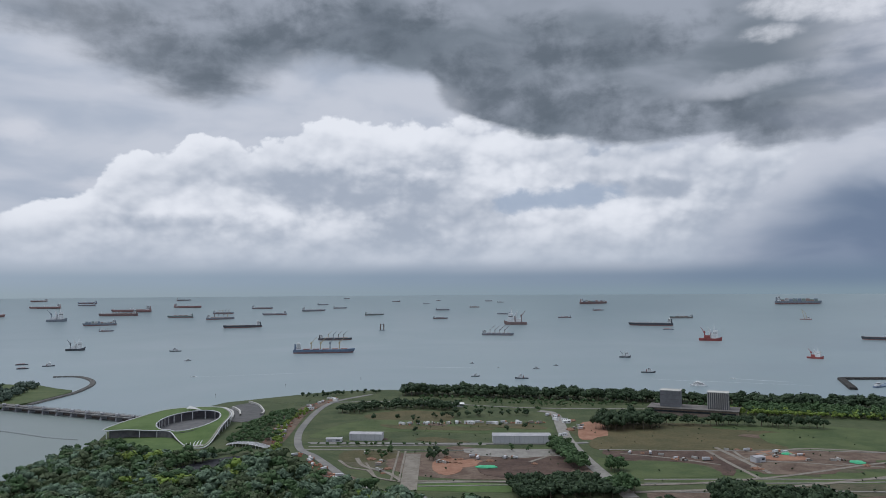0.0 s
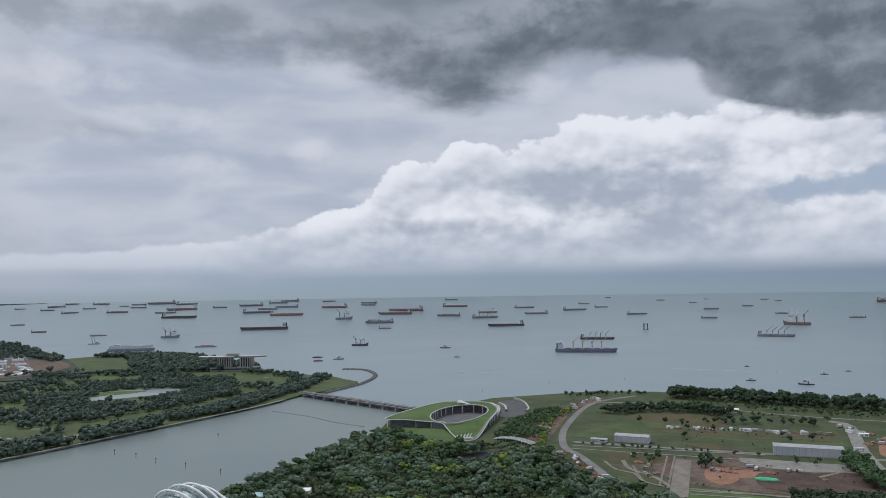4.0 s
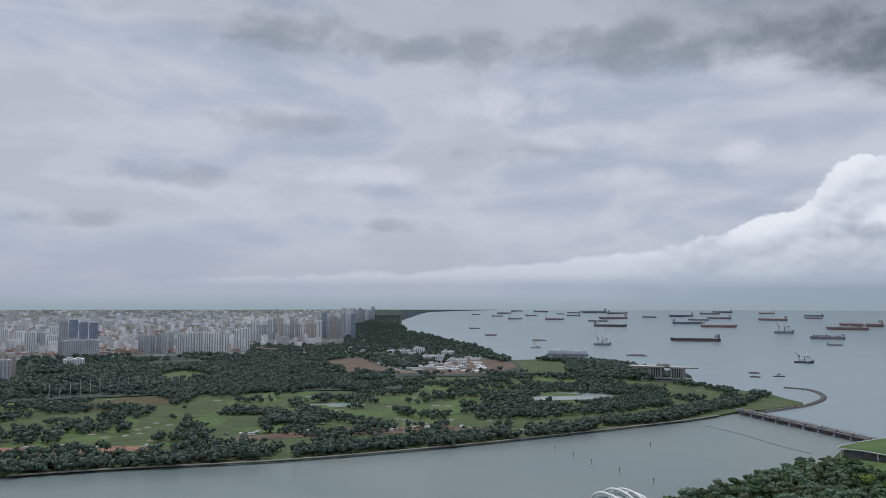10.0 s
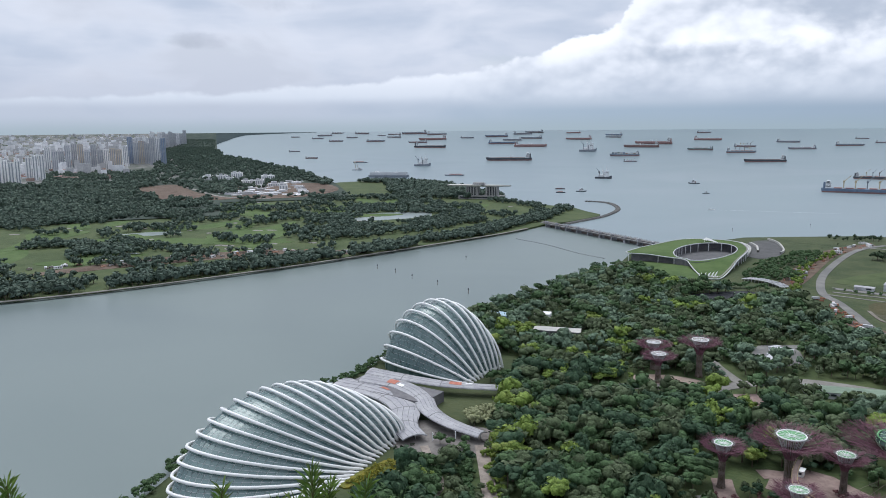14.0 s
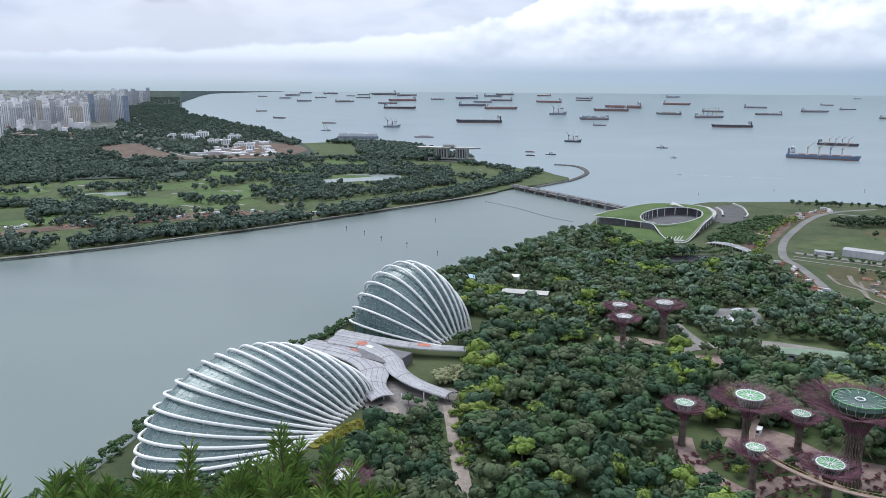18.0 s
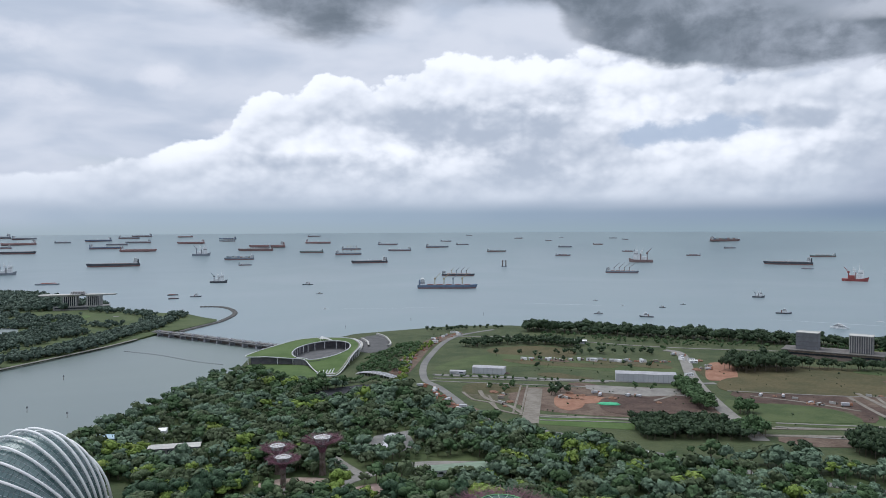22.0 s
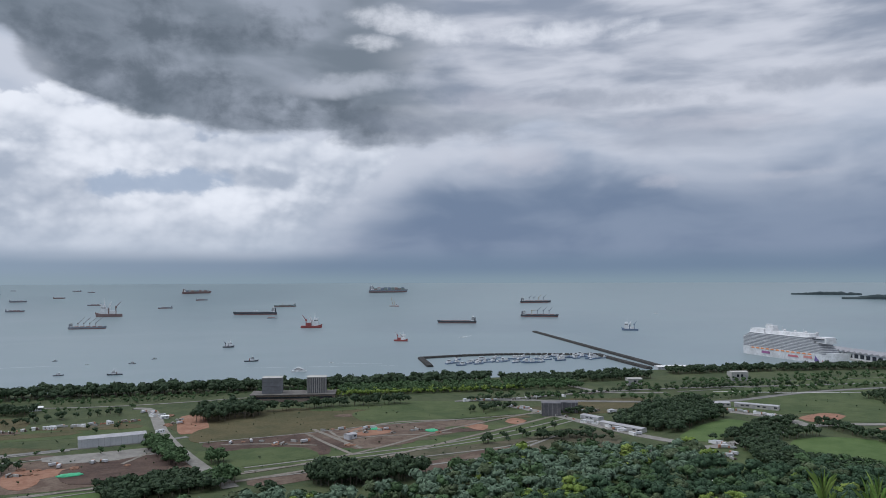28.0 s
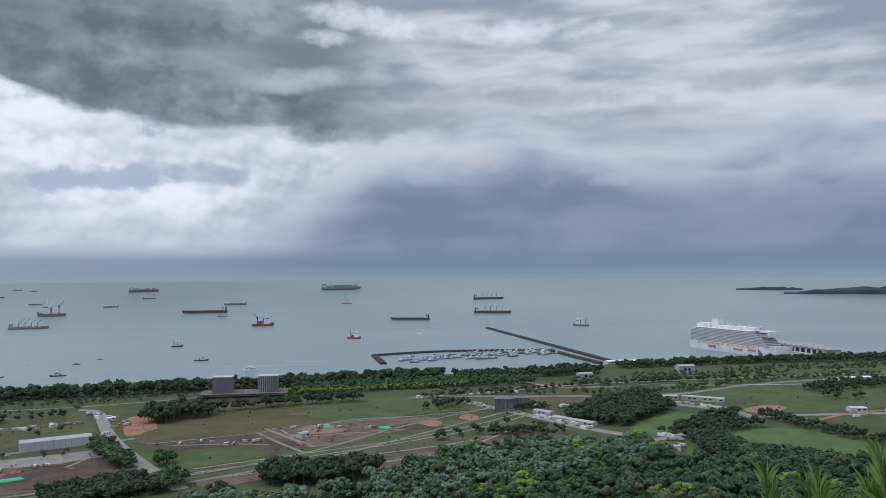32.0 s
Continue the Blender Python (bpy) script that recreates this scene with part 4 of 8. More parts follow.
for x0, y0 in ((-286, 335), (-276, 340), (-262, 356), (-254, 360), (-266, 350)):
    bm = bmesh.new()
    rod(bm, (x0, y0, 3), (x0, y0, 8.2), 0.35)
    part("column", bm, WHITE, hub)

# ---- steel garden towers ----
STEM = shade("planted_tower_skin", (0.055, 0.060, 0.030), (0.115, 0.085, 0.055), 3, 0.95, 0.6, grain=0.7)
PURPLE = shade("plum_steel_rods", (0.135, 0.058, 0.086), (0.215, 0.105, 0.135), 6, 0.6)
PALEFIN = shade("pale_green_glazing_fin", (0.34, 0.48, 0.33), (0.44, 0.58, 0.42), 3, 0.5)
DISC = shade("green_canopy_membrane", (0.11, 0.30, 0.13), (0.19, 0.42, 0.21), 5, 0.5, grain=0.8)
STEEL = shade("dark_steel", (0.16, 0.13, 0.12), (0.24, 0.19, 0.17), 3, 0.5)


TOPGLASS = shade("dark_green_glass", (0.025, 0.060, 0.048), (0.055, 0.105, 0.080), 4, 0.2, spec=0.7)


def garden_tower(x, y, h, spread, disc, label, green=True, seed=0):
    rng = random.Random(seed)
    spread, disc = spread * 1.16, disc * 0.94
    top = tagged(empty("garden_tower", pose(x, y, 3)), label, "garden tower", "garden towers")
    H = h - 3
    bm = bmesh.new()
    prof = [(0.0, disc * 0.46), (0.1, disc * 0.36), (0.4, disc * 0.29), (0.66, disc * 0.34), (0.78, disc * 0.36)]
    n = 18
    rings = [[bm.verts.new((r * (1 + 0.08 * rng.uniform(-1, 1)) * math.cos(2 * math.pi * k / n), r * (1 + 0.08 * rng.uniform(-1, 1)) * math.sin(2 * math.pi * k / n), f * H)) for k in range(n)] for f, r in prof]
    for a, b2 in zip(rings, rings[1:]):
        for k in range(n):
            bm.faces.new((a[k], a[(k + 1) % n], b2[(k + 1) % n], b2[k]))
    part("trunk", bm, STEM, top, "planted tower trunk with climbing plants")
    bm = bmesh.new()
    for k in range(20):
        a = 2 * math.pi * k / 20
        for tw in (0.35, -0.35):
            tube(bm, [((r + 0.25) * math.cos(a + tw * f * 2), (r + 0.25) * math.sin(a + tw * f * 2), f * H) for f, r in prof], 0.13, 4)
    part("lattice", bm, STEEL, top)
    bm = bmesh.new()
    m = int(50 + spread * 4)
    for k in range(m):
        a = 2 * math.pi * k / m + rng.uniform(-0.05, 0.05)
        out = spread * rng.uniform(0.80, 1.06)
        lean = rng.uniform(-0.12, 0.12)
        zt = H + rng.uniform(-1.0, 1.2)
        pts = [(disc * 0.36 * math.cos(a), disc * 0.36 * math.sin(a), H * 0.62)]
        for f in (0.25, 0.5, 0.75, 1.0):
            rr = disc * 0.36 + (out - disc * 0.36) * f ** 1.5
            pts.append((rr * math.cos(a + lean * f), rr * math.sin(a + lean * f), H * 0.62 + (zt - H * 0.62) * f ** 0.62))
        tube(bm, pts, [0.17, 0.14, 0.11, 0.09, 0.07], 4)
        for q2 in (-1.9, -0.9, 0.2, 1.1, 2.0):
            ext = out * rng.uniform(0.86, 1.05)
            rod(bm, pts[3] if q2 != 0.2 else pts[2], (ext * math.cos(a + lean + q2 * 0.09), ext * math.sin(a + lean + q2 * 0.09), zt + rng.uniform(-1.4, 0.8)), 0.065, 0.03, 3)
    part("branch_crown", bm, PURPLE, top, "plum coloured steel branches spread like a crown")
    for f in (0.62, 0.85):
        bm = bmesh.new()
        rr = disc * 0.36 + (spread - disc * 0.36) * f ** 1.5
        zz = H * 0.62 + H * 0.38 * f ** 0.62
        tube(bm, [(rr * math.cos(2 * math.pi * k / 40), rr * math.sin(2 * math.pi * k / 40), zz) for k in range(40)], 0.14, 4, True)
        part("hoop", bm, PURPLE, top)
    bm = bmesh.new()
    zc = H + 0.6
    vs = [bm.verts.new((disc * 0.93 * math.cos(2 * math.pi * k / 40), disc * 0.93 * math.sin(2 * math.pi * k / 40), zc - 0.1)) for k in range(40)]
    hub_v = bm.verts.new((0, 0, zc - 0.8))
    for k in range(40):
        bm.faces.new((vs[k], vs[(k + 1) % 40], hub_v))
    if disc > 11:
        drum = bmesh.new()
        rr = [[drum.verts.new((disc * f * math.cos(2 * math.pi * k / 40), disc * f * math.sin(2 * math.pi * k / 40), zc + z)) for k in range(40)] for f, z in ((1.0, -0.2), (1.05, -2.2), (0.92, -5.0), (0.55, -7.5))]
        for a, b2 in zip(rr, rr[1:]):
            for k in range(40):
                drum.faces.new((b2[k], b2[(k + 1) % 40], a[(k + 1) % 40], a[k]))
        part("glass_drum", drum, TOPGLASS, top, "dark glazed bowl under the tower's top")
        for k in range(20):
            a = 2 * math.pi * k / 20
            fin = bmesh.new()
            tube(fin, [(disc * f * math.cos(a), disc * f * math.sin(a), zc + z) for f, z in ((1.02, 0), (1.07, -2.2), (0.94, -5.0), (0.57, -7.5))], 0.14, 4)
            part("glazing_fin", fin, PALEFIN, top, "green glazing fin")
    part("canopy_disc", bm, TOPGLASS if disc > 11 else DISC if green else STEEL, top, "green round canopy membrane" if green else "dark open canopy top")
    bm = bmesh.new()
    tube(bm, [(disc * math.cos(2 * math.pi * k / 40), disc * math.sin(2 * math.pi * k / 40), zc) for k in range(40)], disc * (0.048 if disc < 11 else 0.024), 6, True)
    part("ring", bm, WHITE if disc < 11 else DISC, top, "white canopy ring" if disc < 11 else "green canopy ring")
    for k in range(14 if green else 18):
        a = 2 * math.pi * k / (14 if green else 18)
        bm = bmesh.new()
        rod(bm, (disc * (0.16 if disc < 11 else 0.62) * math.cos(a), disc * (0.16 if disc < 11 else 0.62) * math.sin(a), zc - 0.3), (disc * math.cos(a), disc * math.sin(a), zc + 0.1), 0.15, 0.15, 4)
        part("spoke", bm, WHITE if disc < 11 else PALEFIN, top)
    bm = bmesh.new()
    tube(bm, [(disc * 0.17 * math.cos(2 * math.pi * k / 20), disc * 0.17 * math.sin(2 * math.pi * k / 20), zc - 0.2) for k in range(20)], 0.3, 5, True)
    part("inner_ring", bm, WHITE, top)
    bm = bmesh.new()
    for k in range(36):
        a = 2 * math.pi * k / 36
        rod(bm, (disc * math.cos(a), disc * math.sin(a), zc), (disc * (1.35 if disc < 11 else 1.1) * math.cos(a + 0.05), disc * (1.35 if disc < 11 else 1.1) * math.sin(a + 0.05), zc + 0.3), 0.08, 0.05, 4)
        rod(bm, (disc * 0.45 * math.cos(a), disc * 0.45 * math.sin(a), H * 0.70), (disc * math.cos(a), disc * math.sin(a), zc), 0.12, 0.10, 4)
    part("strut_ring", bm, PALEGREY if disc < 11 else DISC, top, "pale struts under the canopy ring")
    return top


T1 = "plum steel garden tower with round green canopy among trees"
T2 = "small plum steel garden tower with green canopy disc"
T3 = "dark steel garden tower with white ringed top among trees"
garden_tower(-72, 360, 25, 11, 4.6, T2, True, 1)
garden_tower(-40, 364, 25, 13, 6.4, T1, True, 2)
garden_tower(-3, 357, 25, 12, 5.4, T1, True, 3)
garden_tower(-115, 385, 28, 11, 4.8, T2, True, 4)
garden_tower(-85, 399, 35, 19, 7.6, T1, True, 5)
garden_tower(-62, 415, 25, 11, 4.8, T2, True, 6)
garden_tower(-34, 394, 48, 25, 13.0, "tallest plum steel garden tower with wide glazed top", True, 7)
garden_tower(-18, 435, 25, 11, 4.8, T2, True, 8)
garden_tower(14, 396, 40, 21, 8.6, T1, True, 9)
garden_tower(46, 406, 25, 12, 5.0, T2, True, 10)
garden_tower(-222, 551, 25, 13, 5.6, T3, False, 11)
garden_tower(-207, 524, 25, 12, 5.6, T3, False, 12)
garden_tower(-187, 555, 32, 14, 6.4, T3, False, 13)
garden_tower(-208, 216, 30, 12, 5.0, T3, False, 14)

# paths and plazas in the gardens
PLAZA = shade("pink_brown_paving", (0.20, 0.145, 0.13), (0.29, 0.22, 0.20), 8, 0.85)
road("plaza_path", [(-118, 395), (-100, 365), (-60, 348), (-20, 345), (20, 352), (30, 380), (5, 405), (-40, 415), (-88, 420), (-103, 413)], 11, "pinkish paved ring path under the towers", PLAZA, 3.3)
road("plaza_path", [(-72, 350), (-62, 375), (-40, 392), (-10, 400)], 10, "pinkish paved path under the towers", PLAZA, 3.33)
field("coach_park", [(-161, 604), (-132, 634), (-148, 678), (-174, 665)], ROAD, "asphalt coach park among trees", 3.43, category="car park")
field("planted_court", [(-154, 504), (-118, 534), (-128, 548), (-161, 524)], PLAZA, "brown planted court with beds", 3.41, category="court")
walkway = tagged(empty("sky_walkway", pose(0, 0, 0)), "high curved footbridge slung between the towers", "walkway")
SW = smooth_line([(-80, 398, 24), (-78, 378, 24), (-72, 362, 24), (-55, 350, 24), (-32, 344, 24), (-8, 350, 24), (6, 368, 24), (12, 390, 24)], 3)
bm = bmesh.new()
for a, b2 in zip(SW, SW[1:]):
    s2 = (b2 - a).normalized().cross(Vector((0, 0, 1))) * 1.3
    top4 = [v + Vector((0, 0, 0.0)) for v in (a + s2, b2 + s2, b2 - s2, a - s2)]
    vs = [bm.verts.new(v) for v in top4] + [bm.verts.new(v - Vector((0, 0, 0.5))) for v in top4]
    for f in ((0, 3, 2, 1), (4, 5, 6, 7), (0, 1, 5, 4), (2, 3, 7, 6)):
        bm.faces.new([vs[i] for i in f])
part("deck", bm, PLAZA, walkway)
for sg in (-1.3, 1.3):
    bm = bmesh.new()
    tube(bm, [p + (SW[min(i + 1, len(SW) - 1)] - SW[max(i - 1, 0)]).normalized().cross(Vector((0, 0, 1))) * sg + Vector((0, 0, 1.1)) for i, p in enumerate(SW)], 0.09, 4)
    part("handrail", bm, shade("yellow_handrail", (0.42, 0.33, 0.12), (0.50, 0.40, 0.18), 3, 0.5) if sg < 0 else bpy.data.materials["yellow_handrail"], walkway)
for k in range(3, len(SW) - 2, 3):
    bm = bmesh.new()
    q3 = min(((-85, 399), (-34, 394), (14, 396)), key=lambda c2: (c2[0] - SW[k].x) ** 2 + (c2[1] - SW[k].y) ** 2)
    rod(bm, SW[k], (q3[0], q3[1], 33), 0.06, 0.06, 4)
    part("hanger", bm, STEEL, walkway)
field("round_terrace", [(-228, 528), (-205, 545), (-175, 545), (-165, 530), (-190, 512), (-215, 512)], shade("brown_paving", (0.25, 0.19, 0.16), (0.36, 0.29, 0.25), 6, 0.85), "round brown paved terrace", 3.25, category="plaza")
field("plaza", [(-96, 398), (-92, 430), (-70, 434), (-45, 420), (-10, 428), (-5, 400), (-38, 386), (-62, 400)], PLAZA, "pinkish paved plaza under the towers", 3.28, category="plaza")
field("event_lawn", [(0, 420), (38, 414), (44, 446), (10, 466), (-4, 448)], DRYGRASS, "pale oval event lawn", 3.25)
field("flower_bed", [(-280, 262), (-268, 270), (-260, 292), (-266, 318), (-280, 300)], shade("yellow_flower_bed", (0.20, 0.17, 0.025), (0.09, 0.12, 0.03), 9, 0.9, 0.6, grain=0.8), "yellow flower bed beside the glasshouse", 3.8)
road("garden_path", [(-275, 330), (-248, 308), (-234, 293), (-228, 270)], 5, "brown paved garden path", shade("brown_path", (0.20, 0.17, 0.15), (0.30, 0.26, 0.23), 8, 0.85))
road("garden_path", [(-248, 352), (-224, 323), (-203, 297), (-180, 270), (-150, 225)], 8, "brown paved garden path", bpy.data.materials["brown_path"], 3.32)
road("garden_path", [(-236, 484), (-213, 510), (-175, 525), (-155, 556), (-120, 590), (-60, 600)], 12, "pale paved garden path", PAVE)
road("garden_path", [(-155, 556), (-184, 588), (-202, 615)], 8, "pale paved garden path", PAVE, 3.36)
road("garden_path", [(-120, 370), (-90, 345), (-40, 338), (20, 350), (60, 350)], 7, "pale garden path through the plaza", PAVE, 3.37)

# ---- green-roofed barrage building ----
barr = tagged(empty("barrage_building", pose(0, 0, 0)), "round building with sloping grass roof and open court", "building")
outer = smooth_line([(-446, 991), (-418, 998), (-388, 999), (-363, 1000), (-351, 985), (-336, 962), (-320, 940), (-304, 926), (-293, 932), (-297, 985), (-302, 1033), (-309, 1097), (-321, 1135), (-345, 1168), (-385, 1172), (-422, 1146), (-440, 1075), (-447, 1033)], 5, True)


def roof_z(p):
    """The grass roof climbs from the ground at its tongue to the high rim over the water."""
    return float(np.interp(math.hypot(p.x + 315, p.y - 930), [0, 20, 48, 71, 90, 120, 170, 240], [3.5, 3.9, 5.9, 8.6, 11.4, 13.2, 14.6, 16.0]))


bm = bmesh.new()
M = 144
ring_o = []
for k in range(M):
    a = 2 * math.pi * k / M
    d = Vector((math.cos(a), math.sin(a), 0))
    best = None
    c = Vector((-360, 1072, 0))
    for p, p2 in zip(outer, outer[1:] + outer[:1]):
        e = p2 - p
        den = d.x * e.y - d.y * e.x
        if abs(den) > 1e-9:
            w = p - c
            tt = (w.x * e.y - w.y * e.x) / den
            ss = (w.x * d.y - w.y * d.x) / den
            if tt > 0 and -1e-6 <= ss <= 1 + 1e-6:
                best = tt if best is None else max(best, tt)
    ring_o.append(c + d * (best or 70))
c = Vector((-360, 1072, 0))
ring_i = [c + (p - c).normalized() * min(1.0 / math.sqrt(((p - c).normalized().x / 39) ** 2 + ((p - c).normalized().y / 70) ** 2), (p - c).length * 0.925) for p in ring_o]
rows = []
for f in [i / 10 for i in range(11)]:
    rows.append([bm.verts.new((*(pi.lerp(po, f)).xy, roof_z(pi.lerp(po, f)))) for pi, po in zip(ring_i, ring_o)])
for a, b2 in zip(rows, rows[1:]):
    for k in range(M):
        bm.faces.new((a[k], b2[k], b2[(k + 1) % M], a[(k + 1) % M]))
part("roof", bm, LAWN, barr, "sloping green grass roof", True)
for ringp, nm in ((ring_i, "inner_rim"), (ring_o, "outer_rim")):
    bm = bmesh.new()
    tube(bm, [(p.x, p.y, roof_z(p) + 0.1) for p in ringp], 0.75, 6, True)
    part(nm, bm, PALEGREY, barr, "pale concrete roof edge")
bm = bmesh.new()
for k in range(M):
    p, p2 = ring_i[k], ring_i[(k + 1) % M]
    c0 = c + (p - c) * 1.12
    c1 = c + (p2 - c) * 1.12
    vs = [bm.verts.new(v) for v in ((c0.x, c0.y, 3), (c1.x, c1.y, 3), (c1.x, c1.y, roof_z(p2) - 0.4), (c0.x, c0.y, roof_z(p) - 0.4))]
    bm.faces.new(vs)
part("court_wall", bm, DARKCLAD, barr)
bm = bmesh.new()
for k in range(M):
    p, p2 = ring_o[k], ring_o[(k + 1) % M]
    c0, c1 = c + (p - c) * 0.93, c + (p2 - c) * 0.93
    bm.faces.new([bm.verts.new(v) for v in ((c0.x, c0.y, 3), (c1.x, c1.y, 3), (c1.x, c1.y, roof_z(c1) - 0.4), (c0.x, c0.y, roof_z(c0) - 0.4))])
part("outer_wall", bm, DARKCLAD, barr)
bm = bmesh.new()
slab(bm, [(c.x + (p.x - c.x) * 1.1, c.y + (p.y - c.y) * 1.1) for p in ring_i], 3.4, 3.0)
# Dark grey paving, with the court's shade put into its colour as well.
part("court_floor", bm, shade("shaded_court_paving", (0.075, 0.078, 0.085), (0.12, 0.12, 0.125), 10, 0.8), barr)
for k in range(0, M, 6):
    p = ring_i[k]
    bm = bmesh.new()
    rod(bm, (p.x, p.y, 3), (p.x, p.y, roof_z(p)), 0.55)
    part("column", bm, WHITE, barr)
    p = c + (ring_o[k] - c) * 0.985
    if roof_z(p) > 8:
        bm = bmesh.new()
        rod(bm, (p.x, p.y, 3), (p.x, p.y, roof_z(p)), 0.5)
        part("column", bm, WHITE, barr)
for k, w in ((0, 2.2),):
    bm = bmesh.new()
    L = [ring_o[j % M].lerp(ring_i[j % M], 0.10 + 0.16 * k) for j in range(-28, 30)]
    for a, b2 in zip(L, L[1:]):
        s = (b2 - a).normalized().cross(Vector((0, 0, 1))) * (w / 2)
        bm.faces.new([bm.verts.new((v.x, v.y, roof_z(v) + 0.35)) for v in (a + s, b2 + s, b2 - s, a - s)])
    part("roof_path", bm, PAVE, barr, "pale path on the grass roof")
bm = bmesh.new()
grid = [[bm.verts.new((-388 + 22 * i / 6, 1140 + 14 * j / 4 * (1 - 0.75 * i / 6), 16.5 + 4.6 * (1 - i / 6) ** 1.4 * (0.5 + 0.5 * j / 4) + 1.0 * math.sin(math.pi * i / 6))) for j in range(5)] for i in range(7)]
for i in range(6):
    for j in range(4):
        bm.faces.new((grid[i][j], grid[i + 1][j], grid[i + 1][j + 1], grid[i][j + 1]))
bmesh.ops.solidify(bm, geom=bm.faces[:], thickness=0.4)
part("roof_canopy", bm, WHITEMEMB, barr, "white winged roof canopy")
for px, py in ((-386, 1142), (-372, 1142), (-386, 1151), (-374, 1146)):
    bm = bmesh.new()
    rod(bm, (px, py, 13.5), (px, py, 17.6), 0.3)
    part("canopy_post", bm, WHITE, barr)

# curved walls and a drive on the seaward side of the barrage
field("grass_apron", [(-440, 985), (-364, 998), (-350, 984), (-320, 940), (-304, 925), (-322, 905), (-352, 915), (-380, 930), (-420, 950)], LAWN, "green apron of lawn below the grass roof", 3.3)
field("drive_court", [(-345, 1215), (-322, 1165), (-312, 1115), (-284, 1120), (-282, 1190), (-308, 1262), (-335, 1295), (-352, 1260)], shade("dark_asphalt", (0.065, 0.066, 0.07), (0.10, 0.10, 0.102), 12, 0.85, grain=1), "grey paved drive beside the grass roof", 3.3, category="drive")
for line, w in (([(-358, 1234), (-338, 1205), (-325, 1167), (-315, 1115)], 3.0), ([(-346, 1242), (-328, 1212), (-314, 1168)], 2.6), ([(-335, 1302), (-310, 1267), (-284, 1196), (-283, 1172)], 2.2)):
    bm = bmesh.new()
    ribbon(bm, line, w, 6.2, 2.8)
    tagged(part("curved_wall", bm, CONCRETE), "low curved pale concrete wall", "wall", kind="structure")
fins = tagged(empty("sculpture", pose(-311, 940, 4.0, 0, 0, 20)), "cluster of white curved blades on the grass", "sculpture")
for k in range(5):
    bm = bmesh.new()
    pts = [(-8 + 4 * k + 3.5 * math.sin(0.5 * k) * t, 2 * t - 1, 6.5 * t ** 0.7 * (0.6 + 0.1 * k)) for t in (0, 0.25, 0.5, 0.75, 1.0)]
    tube(bm, pts, [0.9, 0.8, 0.65, 0.45, 0.15], 6)
    part("blade", bm, WHITE, fins)
bm = bmesh.new()
box(bm, 0, 0, -1.0, 24, 6, 1.2)
part("plinth", bm, CONCRETE, fins)

# curved white shelter in front of the barrage
sh = tagged(empty("shelter", pose(-241, 938, 3, 0, 0, -24)), "long curved white roof shelter", "shelter")
bm = bmesh.new()
n = 24
g0 = [[bm.verts.new((-30 + 60 * i / n, y, 5.4 * math.sin(math.pi * (0.06 + 0.88 * i / n)) ** 0.6 - 0.02 * y * y)) for y in (-7, -3.5, 0, 3.5, 7)] for i in range(n + 1)]
for a, b2 in zip(g0, g0[1:]):
    for j in range(4):
        bm.faces.new((a[j], b2[j], b2[j + 1], a[j + 1]))
bmesh.ops.solidify(bm, geom=bm.faces[:], thickness=0.3)
part("roof", bm, PALEGREY, sh, "pale curved roof")
for i in range(0, n + 1, 2):
    bm = bmesh.new()
    xx = -30 + 60 * i / n
    zz = 5.4 * math.sin(math.pi * (0.06 + 0.88 * i / n)) ** 0.6
    tube(bm, [(xx, y, zz - 0.02 * y * y + 0.25) for y in (-7.3, -3.5, 0, 3.5, 7.3)], 0.22, 5)
    rod(bm, (xx, 7, 0), (xx, 7, zz - 0.9), 0.15)
    rod(bm, (xx, -7, 0), (xx, -7, zz - 0.9), 0.15)
    part("rib", bm, WHITE, sh)

# tidal gate bridge
gate = tagged(empty("tidal_bridge", pose(0, 0, 0)), "long low concrete bridge over tidal gates", "bridge")
A, B = Vector((-742, 1268, 0)), Vector((-446, 1128, 0))
d = (B - A).normalized()
s = Vector((-d.y, d.x, 0))
bm = bmesh.new()
for off, zz, w in ((0, 7.2, 11), (-8.5, 6.0, 4)):
    box(bm, *((A + B) / 2 + s * off).xy, zz, (B - A).length, w, 1.3, 1.0, math.atan2(d.y, d.x))
part("deck", bm, shade("dark_grey_concrete", (0.13, 0.13, 0.135), (0.20, 0.198, 0.195), 9, 0.85, 0.1, grain=1), gate)
for k in range(10):
    p = A.lerp(B, (k + 0.5) / 10)
    bm = bmesh.new()
    box(bm, *p.xy, -4, 4.0, 20, 11.2, 0.8, math.atan2(d.y, d.x))
    box(bm, *(p - s * 6).xy, 8.5, 6.0, 4.0, 2.6, 0.9, math.atan2(d.y, d.x))
    part("pier", bm, ROOFGREY, gate)
    if k < 9:
        p = A.lerp(B, (k + 1) / 10)
        bm = bmesh.new()
        box(bm, *p.xy, -4, 24, 1.2, 8.5, 1.0, math.atan2(d.y, d.x))
        part("gate", bm, STEEL, gate)
for sgn in (-5.2, 5.2):
    bm = bmesh.new()
    p, p2 = A + s * sgn, B + s * sgn
    for zz in (9.2, 9.7):
        rod(bm, (*p.xy, zz), (*p2.xy, zz), 0.09, 0.09, 4)
    for k in range(61):
        v = p.lerp(p2, k / 60)
        rod(bm, (*v.xy, 8.4), (*v.xy, 9.7), 0.07, 0.07, 4)
    part("railing", bm, STEEL, gate)

